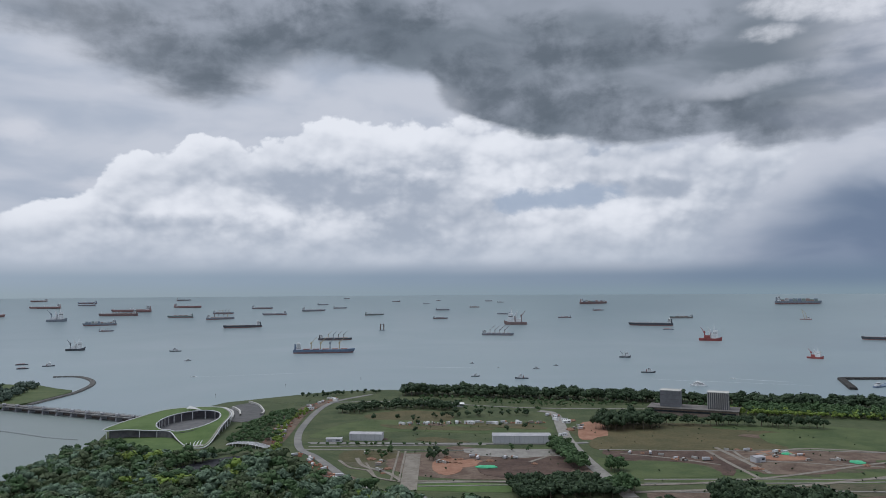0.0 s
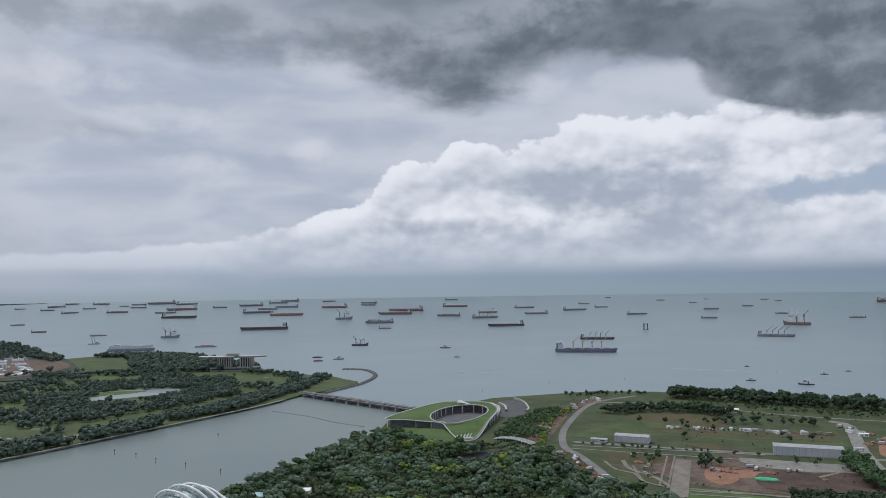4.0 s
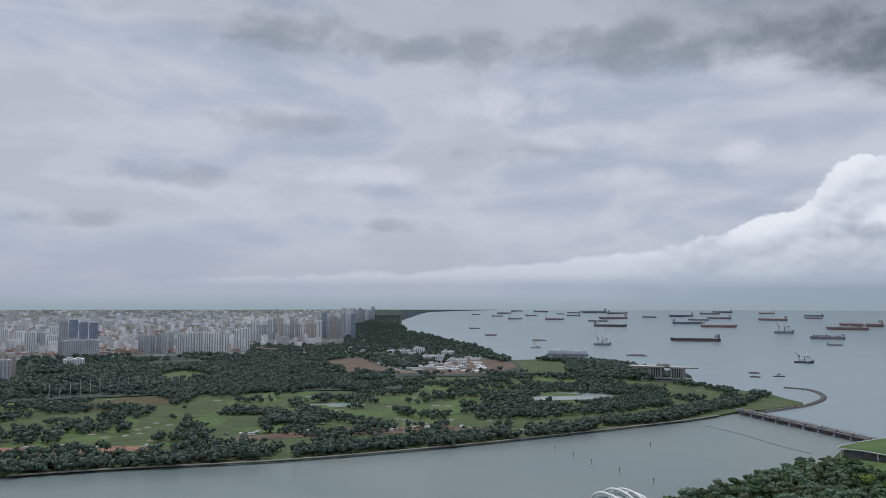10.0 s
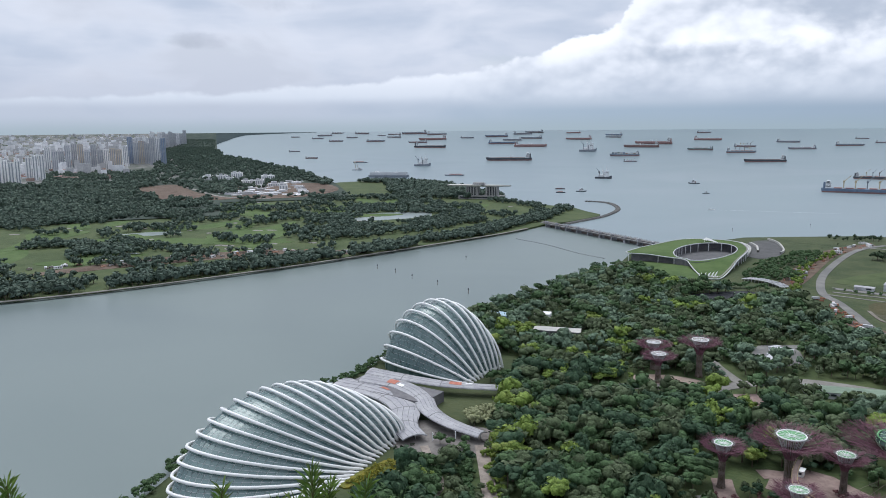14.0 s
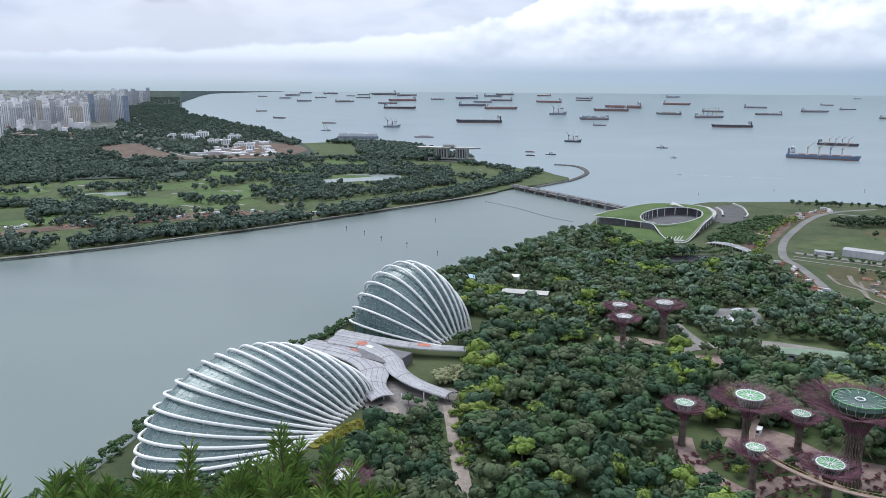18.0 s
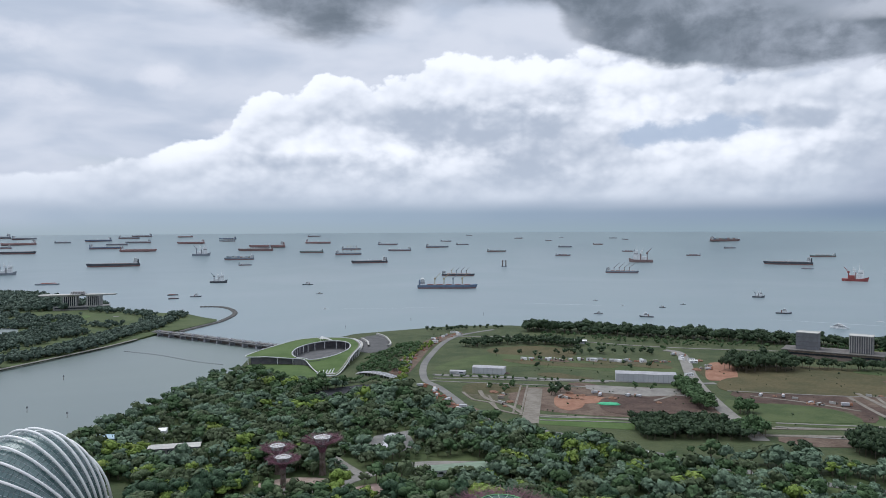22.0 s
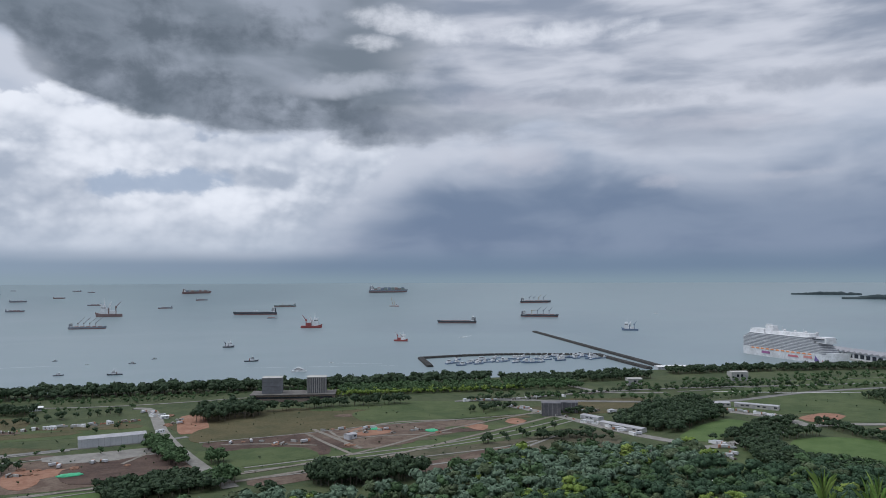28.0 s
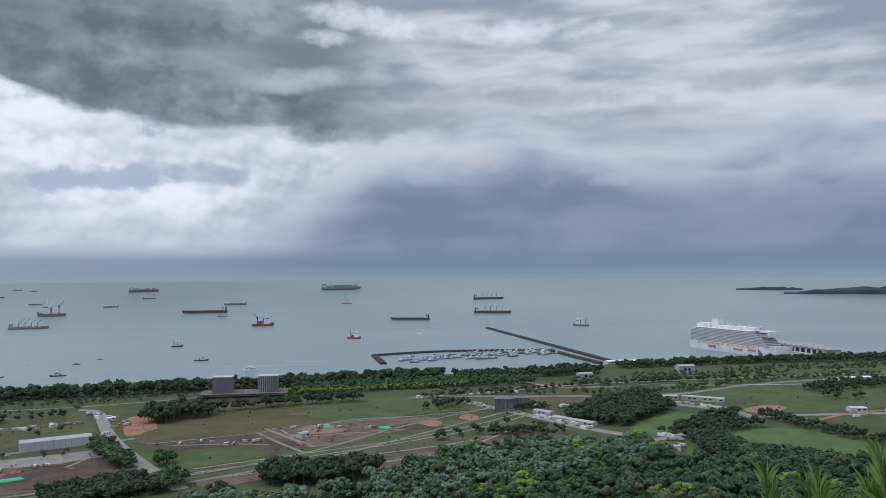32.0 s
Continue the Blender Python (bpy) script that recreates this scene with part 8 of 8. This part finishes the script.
for line, n, spread, kinds in (([(-215, 960), (-228, 1065), (-225, 1200), (-195, 1330)], 66, 12, (lorry, cabin, barrier, barrier, pack, spoil)), ([(-112, 775), (-135, 820), (-172, 890)], 34, 6, (barrier, lorry, barrier, barrier)),
                               ([(-66, 1080), (36, 1088), (140, 1086)], 50, 6, (barrier, barrier, lorry, pack, cabin)), ([(155, 1140), (200, 1080), (165, 1000)], 16, 14, (spoil, lorry, cabin, pack)),
                               ([(10, 860), (60, 850), (120, 850)], 14, 22, (spoil, lorry, pack)), ([(760, 800), (830, 800), (890, 740), (900, 670)], 44, 9, (lorry, cabin, lorry, pack)),
                               ([(650, 900), (700, 850), (760, 790)], 20, 10, (lorry, cabin, pack)), ([(340, 900), (400, 860), (470, 820)], 14, 14, (lorry, spoil, pack)), ([(600, 1000), (720, 972), (851, 960)], 26, 6, (lorry, cabin, lorry, pack)), ([(641, 933), (650, 860), (652, 795)], 16, 7, (lorry, pack, barrier)), ([(656, 780), (658, 740), (657, 690)], 14, 7, (lorry, cabin)),
                               ([(190, 880), (260, 862), (330, 800)], 12, 12, (spoil, pack, lorry)), ([(-95, 900), (-80, 860), (-60, 800)], 10, 10, (pack, spoil)), ([(660, 575), (668, 550), (700, 600)], 10, 9, (cabin, lorry, pack)), ([(1000, 540), (1080, 530)], 8, 10, (pack, spoil, cabin)),
                               ([(640, 560), (690, 580), (740, 590)], 10, 12, (lorry, cabin, pack)), ([(-1060, 460), (-1000, 600), (-930, 720), (-830, 810)], 60, 26, (cabin, cabin, lorry, pack, spoil)),
                               ([(-1200, 120), (-1100, 220), (-1040, 330)], 40, 22, (barrier, cabin, lorry, spoil, pack)), ([(-160, 620), (-148, 645), (-155, 662)], 12, 8, (lorry, cabin))):
    L = smooth_line(line, 6)
    for k in range(n):
        p = L[rg.randrange(len(L))]
        o = rg.choice(kinds)
        s = rg.uniform(2.5, 5.5) if o is spoil else rg.uniform(0.95, 1.3)
        copy_thing(o, pose(p.x + rg.uniform(-1, 1) * spread, p.y + rg.uniform(-1, 1) * spread, 3.3, 0, 0, rg.uniform(0, 180)) @ Matrix.Scale(s, 4))
for o in (lorry, cabin, spoil, barrier, pack):
    for c2 in list(o.children):
        bpy.data.objects.remove(c2)
    bpy.data.objects.remove(o)
for x, y, w, d2 in ((46, 822, 12, 6), (453, 833, 8, 8), (395, 876, 6, 5)):
    bm = bmesh.new()
    bmesh.ops.create_icosphere(bm, subdivisions=3, radius=1.0)
    for v in bm.verts:
        v.co *= 1 + 0.25 * noise.noise(v.co * 3)
        v.co = Vector((v.co.x * w, v.co.y * d2, max(v.co.z, -0.02) * 2.2))
    o = part("covered_mound", bm, GREENTARP, None, "", True)
    o.location = (x, y, 3.2)
    tagged(o, "heap under bright green tarpaulin", "heap")

# uneven patches of soil, weeds and trodden ground
rg = random.Random(91)
SOILS = ((EARTH, "patch of bare soil on the works land"), (DARKEARTH, "patch of dark turned soil"), (SCRUB, "weedy rough patch"), (DRYGRASS, "patch of dry brown grass"), (GRASS, "patch of rank green grass"))
for k in range(34):
    x, y = rg.uniform(-90, 620), rg.uniform(775, 1100)
    if y > 1125 - 0.12 * x - (x > 350) * (x - 350) * 0.55 or (-20 < x - 160 < 22) or (160 < x < 245 and y > 950):
        continue
    r0, st = rg.uniform(5, 22), rg.uniform(1.0, 2.6)
    pts = [(x + r0 * st * math.cos(a) * rg.uniform(0.6, 1.2), y + r0 * math.sin(a) * rg.uniform(0.6, 1.2) - 0.3 * r0 * st * math.cos(a)) for a in (0, 0.9, 1.8, 2.7, 3.6, 4.5, 5.4)]
    mt, lb = SOILS[rg.choice((0, 0, 1, 2, 2, 3, 3, 4))]
    bm = bmesh.new()
    slab(bm, [(p.x, p.y) for p in smooth_line(pts, 8, True)], 3.272 + 0.0005 * k, 2.8)
    tagged(part("soil_patch", bm, mt), lb, "ground patch", kind="structure")

# ---- golf shore: gate-shaped building, ponds, greens, works ----
POND = water("pond_water", (0.20, 0.24, 0.24), (0.24, 0.28, 0.28), 60.0)
for pts in ([(-1165, 1105), (-1160, 1195), (-1075, 1300), (-1020, 1260), (-1010, 1215), (-1090, 1085)], [(-1300, 700), (-1280, 760), (-1235, 790), (-1240, 730)], [(-1500, 1100), (-1490, 1190), (-1420, 1190), (-1440, 1120)],
            [(-1110, 560), (-1090, 610), (-1060, 600), (-1080, 550)], [(-1620, 420), (-1600, 520), (-1520, 500), (-1540, 420)]):
    field("pond", pts, POND, "still grey pond on the golf course", 3.12, category="pond")
rg = random.Random(3)
for k in range(34):
    x, y = rg.uniform(-1850, -950), rg.uniform(200, 1450)
    if x > -850 - 0.1 * y or math.hypot(x, y) > 2100:
        continue
    a = rg.uniform(0, 3)
    w, l = rg.uniform(18, 40), rg.uniform(60, 150)
    pts = [(x + l * math.cos(t) * math.cos(a) - w * math.sin(t) * math.sin(a), y + l * math.cos(t) * math.sin(a) + w * math.sin(t) * math.cos(a)) for t in (0, 0.8, 1.6, 2.4, 3.1, 3.9, 4.7, 5.5)]
    field("fairway", pts, LAWN, "bright mown golf fairway", 3.06 + 0.002 * k)
    for j in range(3):
        bx, by = x + rg.uniform(-l, l), y + rg.uniform(-l, l)
        if bx < -900:
            field("bunker", [(bx, by), (bx + rg.uniform(5, 16), by + rg.uniform(-4, 4)), (bx + 8, by + rg.uniform(6, 14)), (bx - 3, by + 8)], PAVE, "pale sand bunker on the golf course", 3.2, category="bunker")
field("earth_strip", [(-1045, 450), (-1010, 630), (-945, 740), (-820, 825), (-805, 800), (-905, 700), (-975, 560), (-1020, 440)], EARTH, "bare earth strip of building works", 3.21)
field("earth_strip", [(-1240, 80), (-1150, 190), (-1060, 320), (-1035, 300), (-1090, 180), (-1180, 60)], CLAY, "orange earth strip of building works", 3.22)
field("cleared_earth", CLEARED, EARTH, "cleared reddish earth in the woods", 5.3)
for pts in ([(-1325, 428), (-1298, 495), (-1380, 570), (-1448, 610), (-1391, 692), (-1330, 600), (-1270, 500)], [(-1150, 780), (-1155, 902), (-1185, 1014), (-1120, 960), (-1050, 880), (-1022, 785)], [(-1120, 470), (-1050, 508), (-1062, 618), (-1100, 560)],
            [(-1250, 1105), (-1330, 1240), (-1312, 1345), (-1270, 1440), (-1230, 1330), (-1215, 1180)], [(-1784, 715), (-1985, 865), (-1930, 880), (-1740, 760)]):
    field("fairway", pts, LAWN, "bright mown golf fairway", 3.15)
for bx, by in ((-1467, 588), (-1453, 632), (-1160, 831), (-1137, 883), (-1118, 900), (-1028, 737), (-980, 735), (-1345, 560)):
    field("bunker", [(bx - 12, by), (bx, by - 7), (bx + 13, by + 4), (bx + 2, by + 8)], PAVE, "pale sand bunker on the golf course", 3.24, category="bunker")
field("works_earth", WORKS, EARTH, "bare works ground near the far shore", 5.3)
field("driving_range", [(-1518, 317), (-1620, 436), (-1600, 545), (-1480, 510), (-1460, 350)], DRYGRASS, "pale driving range ground", 3.2)
field("round_green", ROUND, LAWN, "round bright green lawn with pale ring", 5.4)
road("ring_path", [(-2051, 640), (-2140, 700), (-2183, 771), (-2060, 800), (-1951, 780), (-1870, 720), (-1863, 659), (-1950, 620), (-2040, 636)], 10, "pale ring path", PAVE, 5.25)
road("channel_path", [(-975, 150), (-938, 258), (-861, 438), (-805, 662), (-774, 854), (-742, 1088), (-737, 1196)], 5, "pale path along the channel bank", PAVE, 3.4)
for k in range(16):
    p = Vector((-1700, 330, 3)).lerp(Vector((-1780, 640, 3)), k / 15)
    bm = bmesh.new()
    rod(bm, p, p + Vector((0, 0, 32)), 0.9, 0.6, 6)
    tagged(part("net_pole", bm, CONCRETE), "tall grey net pole of the driving range", "pole", "driving range poles")
gb = tagged(empty("gate_building", pose(-1150, 1622, 3, 0, 0, 22)), "two square towers under one long flat roof", "building")
PANEL = shade("weathered_grey_panels", (0.24, 0.235, 0.235), (0.34, 0.335, 0.33), 9, 0.7)
bm = bmesh.new()
box(bm, 8, 0, 0, 120, 34, 9)
part("podium", bm, PANEL, gb)
bm = bmesh.new()
box(bm, 8, -17.2, 3.5, 112, 0.6, 3.0)
part("window_band", bm, DARKGLASS, gb)
for x in (-16, 36):
    bm = bmesh.new()
    box(bm, x, 0, 9, 31, 26, 24)
    tw = part("tower", bm, PANEL, gb)
    for k in range(7):
        bm = bmesh.new()
        box(bm, x - 13 + k * 4.3, -13.3, 9.5, 1.5, 0.7, 23)
        part("fin", bm, CONCRETE, tw)
    bm = bmesh.new()
    box(bm, x, -13.1, 10, 27, 0.3, 22)
    part("glazing", bm, DARKGLASS, tw)
bm = bmesh.new()
hull(bm, 168, 34, 33, 36.4, 0.04, 0.35, 0.02)
part("roof", bm, CONCRETE, gb, "long pale overhanging flat roof")
bm = bmesh.new()
box(bm, 0, 3, 36.4, 34, 16, 6, 0.8)
part("roof_house", bm, PANEL, gb)
bm = bmesh.new()
for k in range(7):
    rod(bm, (-20 + 6.6 * k, -7, 36.4), (-16 + 5.4 * k, -4, 43), 0.5, 0.4, 4)
tube(bm, [(-16, -4, 43), (0, -4, 44.5), (16, -4, 43)], 0.5, 4)
part("roof_frame", bm, PALEGREY, gb, "pale open frame on the roof")

# ---- the city beyond ----
# Distance haze is put into the window strips and lifts the wall whites.
PALEGLASS = shade("hazed_window_strip", (0.25, 0.28, 0.32), (0.34, 0.37, 0.41), 20, 0.4)
CITYWALL = [shade("city_wall_white", (0.72, 0.73, 0.74), (0.80, 0.80, 0.80), 30, 0.8, rand=0.08), shade("city_wall_grey", (0.40, 0.41, 0.44), (0.52, 0.53, 0.55), 30, 0.8, rand=0.12),
            shade("city_wall_beige", (0.46, 0.40, 0.33), (0.55, 0.49, 0.42), 30, 0.8, rand=0.1), shade("city_wall_blue", (0.15, 0.20, 0.30), (0.25, 0.31, 0.41), 30, 0.5, rand=0.1)]


def tower_block(az, r, w, d, h, turn, wall, label="tall slab block of flats beyond the woods"):
    top = tagged(empty("apartment_block", far_pose(az, r, turn, 3.0)), label, "building", "city blocks")
    bm = bmesh.new()
    box(bm, 0, 0, -2, w, d, h + 2)
    part("wall", bm, CITYWALL[wall], top)
    n = max(2, int(w / 7))
    for k in range(n):
        bm = bmesh.new()
        x = -w / 2 + (k + 0.5) * w / n
        box(bm, x, -d / 2 - 0.15, 4, w / n * 0.40, 0.5, h - 7)
        part("window_column", bm, PALEGLASS, top)
    bm = bmesh.new()
    box(bm, -w * 0.2, 0, h, w * 0.3, d * 0.6, 5)
    box(bm, w * 0.22, 0, h, w * 0.2, d * 0.5, 3.5)
    part("roof_house", bm, CITYWALL[1], top)


rg = random.Random(77)
for k in range(10):
    tower_block(-70.8 + 0.36 * k, 2985 + rg.uniform(-30, 60), 17, 20, 84 + rg.uniform(-5, 6), rg.uniform(-8, 8), 0, "tall white slab block of flats beyond the woods")
for k in range(3):
    tower_block(-66.9 + 0.40 * k, 3190, 19, 20, 92 + rg.uniform(-4, 4), 0, 0, "tall white slab block of flats beyond the woods")
for k in range(6):
    tower_block(-73.4 + 0.40 * k, 3150 + rg.uniform(-40, 40), 19, 18, 72 + rg.uniform(-8, 8), rg.uniform(-10, 10), 1, "grey slab block of flats beyond the woods")
for k in range(12):
    tower_block(-65.7 + 0.40 * k, 3820 + rg.uniform(-80, 120), 24, 20, 112 + rg.uniform(-25, 14), rg.uniform(-10, 10), rg.choice((1, 2, 1, 0)), "tall grey and beige block of flats")
for k in range(8):
    tower_block(-60.9 + 0.36 * k, 4300 + rg.uniform(-100, 300), 26, 22, 135 + rg.uniform(-35, 22), rg.uniform(-10, 10), rg.choice((1, 0, 2, 3)), "tall tower block at the city's edge")
for k in range(14):
    tower_block(-60.0 + 0.24 * k, 5200 + 330 * k, 40, 26, 130 + rg.uniform(-40, 40), 0, rg.choice((0, 0, 1)), "pale far tower block above the shore woods")
for k in range(4):
    tower_block(-78.3 + 0.62 * k, 3120, 30, 26, 128 + rg.uniform(-8, 6), 0, 3 if k else 1, "blue-grey tower above a lower white block")
tower_block(-77.2, 3040, 120, 30, 62, 0, 1, "wide pale block of flats with bands of windows")
for k in range(3):
    tower_block(-82.4 + 0.55 * k, 2120, 17, 16, 84 - 8 * k, 10, 2, "beige apartment tower near a canal")
tower_block(-81.9, 2080, 40, 18, 60, 10, 1)
tower_block(-77.6, 2560, 56, 40, 26, 5, 0, "white arena building with flat roof")
for k in range(10):
    tower_block(-82 + rg.uniform(0, 1.4) + 0.5 * k * 0.5, 3400 + rg.uniform(0, 700), 40, 24, rg.uniform(50, 90), rg.uniform(-10, 10), rg.choice((0, 1, 0)))
for az, r, w, d, h in ((-54.4, 2760, 34, 20, 26), (-53.9, 2700, 26, 16, 22), (-53.4, 2820, 40, 18, 30), (-52.6, 2640, 50, 20, 14), (-51.8, 2560, 30, 18, 20), (-51.2, 2720, 44, 20, 24), (-50.5, 2500, 60, 20, 12), (-50.1, 2330, 26, 14, 18), (-55.2, 2900, 60, 26, 16)):
    tower_block(az, r, w, d, h, rg.uniform(-15, 15), 0, "white works building near the far shore")


def box_field(name, label, n, az0, az1, r0, r1, hmin, hmax, material, seed, wmin=14, wmax=46, power=2.2):
    """Many small far buildings as one mass."""
    g = np.random.default_rng(seed)
    az = np.radians(g.uniform(az0, az1, n))
    r = 1 / g.uniform(1 / r1, 1 / r0, n)
    x, y = r * np.sin(az), r * np.cos(az)
    w, d2 = g.uniform(wmin, wmax, n), g.uniform(wmin * 0.6, wmax * 0.5, n)
    h = hmin + (hmax - hmin) * g.uniform(0, 1, n) ** power
    t = -az + g.normal(0, 0.25, n)
    V = []
    for sx, sy, sz in ((-1, -1, 0), (1, -1, 0), (1, 1, 0), (-1, 1, 0), (-1, -1, 1), (1, -1, 1), (1, 1, 1), (-1, 1, 1)):
        lx, ly = sx * w / 2, sy * d2 / 2
        V.append(far_xyz(x + lx * np.cos(t) - ly * np.sin(t), y + lx * np.sin(t) + ly * np.cos(t), 2.0 + sz * h))
    V = np.stack(V, 1).reshape(-1, 3)
    f = np.array([(4, 5, 6, 7), (0, 1, 5, 4), (1, 2, 6, 5), (2, 3, 7, 6), (3, 0, 4, 7)])
    F = (f[None] + (np.arange(n) * 8)[:, None, None]).reshape(-1, 4)
    tagged(soup(name, V, F, material), label, "buildings", kind="stuff")


# Distance haze is mixed into these wall colours, so they run pale.
CITYMIX = shade("hazed_city_walls", (0.52, 0.53, 0.56), (0.70, 0.70, 0.71), 60, 0.85, island=0.3)
CITYROOF = shade("far_city_roofs", (0.36, 0.24, 0.21), (0.45, 0.35, 0.31), 60, 0.85, island=0.3)
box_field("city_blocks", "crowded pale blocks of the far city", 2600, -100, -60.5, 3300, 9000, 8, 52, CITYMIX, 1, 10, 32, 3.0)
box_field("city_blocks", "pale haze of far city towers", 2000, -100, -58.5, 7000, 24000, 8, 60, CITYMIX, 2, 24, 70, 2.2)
box_field("city_roofs", "low red roofed houses between the blocks", 1600, -100, -61, 3100, 7000, 7, 18, CITYROOF, 3, 12, 34)
box_field("works_sheds", "small white and grey sheds near the far shore", 110, -55, -48.5, 2150, 2950, 4, 12, CITYMIX, 4, 10, 34)

# ---- roof terrace under the camera, with its planter ----
bm = bmesh.new()
box(bm, 0, -32, 3, 150, 66, 186)
tagged(part("hotel_tower", bm, CONCRETE), "tall plain tower that carries the roof terrace", "building", kind="structure")
bm = bmesh.new()
box(bm, 0, -33, 189, 170, 66, 4.35)
bmesh.ops.create_cone(bm, cap_ends=True, segments=48, radius1=1.7, radius2=1.7, depth=4.346, matrix=Matrix.Translation((0, 0, 191.175)))
tagged(part("terrace_floor", bm, PAVE), "pale paved roof terrace", "terrace", kind="structure")
tro = tagged(empty("planter", pose(0, 0, 193.35)), "curved concrete planter along the terrace edge", "planter")


def bend(bm, r0, r1, z0, z1):
    """A curved wall round the terrace's edge."""
    rows = []
    for k in range(61):
        a = radians(-84 + 164 * k / 60)
        rows.append([bm.verts.new((r * math.sin(a), r * math.cos(a), z)) for r, z in ((r0, z0), (r1, z0), (r1, z1), (r0, z1))])
    for a, b2 in zip(rows, rows[1:]):
        for k in range(4):
            bm.faces.new((a[k], a[(k + 1) % 4], b2[(k + 1) % 4], b2[k]))
    bm.faces.new(rows[0])
    bm.faces.new(rows[-1][::-1])


for r0, r1, h, nm in ((1.06, 1.12, 0.42, "inner_wall"), (1.58, 1.64, 0.42, "outer_wall")):
    bm = bmesh.new()
    bend(bm, r0, r1, 0.0, h)
    part(nm, bm, CONCRETE, tro)
bm = bmesh.new()
bend(bm, 1.12, 1.58, 0.0, 0.36)
part("soil", bm, DARKEARTH, tro)

SPRIG = shade("glossy_narrow_leaves", (0.080, 0.160, 0.032), (0.235, 0.360, 0.090), 0.25, 0.45, 0.0, island=0.35, spec=0.4)
TWIG = shade("green_twig", (0.10, 0.12, 0.04), (0.16, 0.15, 0.07), 0.2, 0.8)


def shrub(seed, stems):
    """A shrub of upright shoots set all round with long narrow leaves; one metre high."""
    g = random.Random(seed)
    top = tagged(empty("shrub"), "green shrub with long narrow leaves in the planter", "shrub", "planter shrubs")
    bl = bmesh.new()
    for s in range(stems):
        bt = bmesh.new()
        bx, by = g.uniform(-0.09, 0.09), g.uniform(-0.12, 0.12)
        lx, ly = g.uniform(-0.10, 0.10), g.uniform(-0.12, 0.12)
        h = 1.0 if s == 0 else g.uniform(0.72, 0.98)
        pts = [Vector((bx + lx * t * t, by + ly * t * t, h * t)) for t in (0, 0.3, 0.6, 0.85, 1.0)]
        tube(bt, pts, [0.008, 0.007, 0.006, 0.004, 0.002], 5)
        part("shoot", bt, TWIG, top)
        n = 250
        for k in range(n):
            t = 0.52 + 0.48 * ((k + g.random()) / n) ** 0.8
            p = Vector((bx + lx * t * t, by + ly * t * t, h * t))
            a = k * 2.4 + g.uniform(-0.4, 0.4)
            lift = 0.50 + 0.70 * t ** 2 + g.uniform(-0.25, 0.25)
            d2 = Vector((math.cos(a) * math.cos(lift), math.sin(a) * math.cos(lift), math.sin(lift)))
            ln = (0.084 - 0.024 * t) * g.uniform(0.8, 1.2)
            sd = d2.cross(Vector((0, 0, 1))).normalized() * 0.0012
            nrm = sd.cross(d2).normalized() * 0.0012
            m2 = p + d2 * ln * 0.5
            e = p + d2 * ln + Vector((0, 0, -0.016))
            v = [bl.verts.new(q2) for q2 in (p, m2 + sd - nrm, e, m2 - sd + nrm)]
            bl.faces.new((v[0], v[1], v[2]))
            bl.faces.new((v[0], v[2], v[3]))
    part("leaves", bl, SPRIG, top, "long narrow glossy leaves")
    return top


shrubs = [shrub(k, 8 + k % 3) for k in range(5)]
rg = random.Random(8)
BASE = 193.35 + 0.34


def plant(az, top, r=1.34, k=0):
    """A shrub at a bearing whose tip stands at the given angle below eye level."""
    h = 195 - r * math.tan(radians(top + (1.5 if az < 0 else 2.3))) - BASE
    copy_thing(shrubs[k % 5], pose(r * math.sin(radians(az)), r * math.cos(radians(az)), BASE, 0, 0, rg.uniform(0, 360)) @ Matrix.Diagonal((0.85, 0.85, max(h, 0.15), 1)))


for az, top in ((-72, 23.5), (-69.3, 23.5), (-66.8, 23.8), (-64.7, 24.8), (-62.1, 26.0), (-60.1, 25.8), (-57.8, 27.2), (-54.8, 24.6), (-53.4, 27.0), (-50.6, 24.2), (-49.4, 26.0), (-47.6, 26.8), (-45.6, 28.4), (-42.5, 29.6),
                (-37.0, 29.6), (4.0, 24.2), (5.8, 23.2), (58.4, 13.6), (60.0, 12.6), (61.4, 12.0), (62.8, 11.3), (64.0, 10.4), (66.0, 9.6), (69.0, 9.2)):
    plant(az, top, rg.uniform(1.26, 1.42), int(az) % 5)
    plant(az + rg.uniform(-1.4, 1.4), top + rg.uniform(1.0, 3.0), rg.uniform(1.2, 1.5), int(az + 2) % 5)
def fill(profile, step, drop):
    """Lower growth that closes the planting between the tall shoots."""
    az = profile[0][0]
    while az < profile[-1][0]:
        tp = float(np.interp(az, [p[0] for p in profile], [p[1] for p in profile]))
        plant(az, tp + rg.uniform(0.4, drop), rg.uniform(1.18, 1.5), int(az * 10) % 5)
        az += step * rg.uniform(0.7, 1.3)


fill([(-74, 23.5), (-66, 24.6), (-61, 26.6), (-57.5, 28.2), (-50, 27.0), (-46, 28.6), (-40, 30.2)], 0.85, 3.5)
fill([(58.0, 15.6), (60, 13.8), (64, 11.6), (72, 10.5)], 0.9, 3.5)
for k in range(7):
    plant(-34 + 7 * k, rg.uniform(34, 38), 1.35, k)
for k in range(6):
    plant(10 + 7 * k, rg.uniform(30, 36), 1.35, k)
for t in shrubs:
    for c2 in list(t.children):
        bpy.data.objects.remove(c2)
    bpy.data.objects.remove(t)
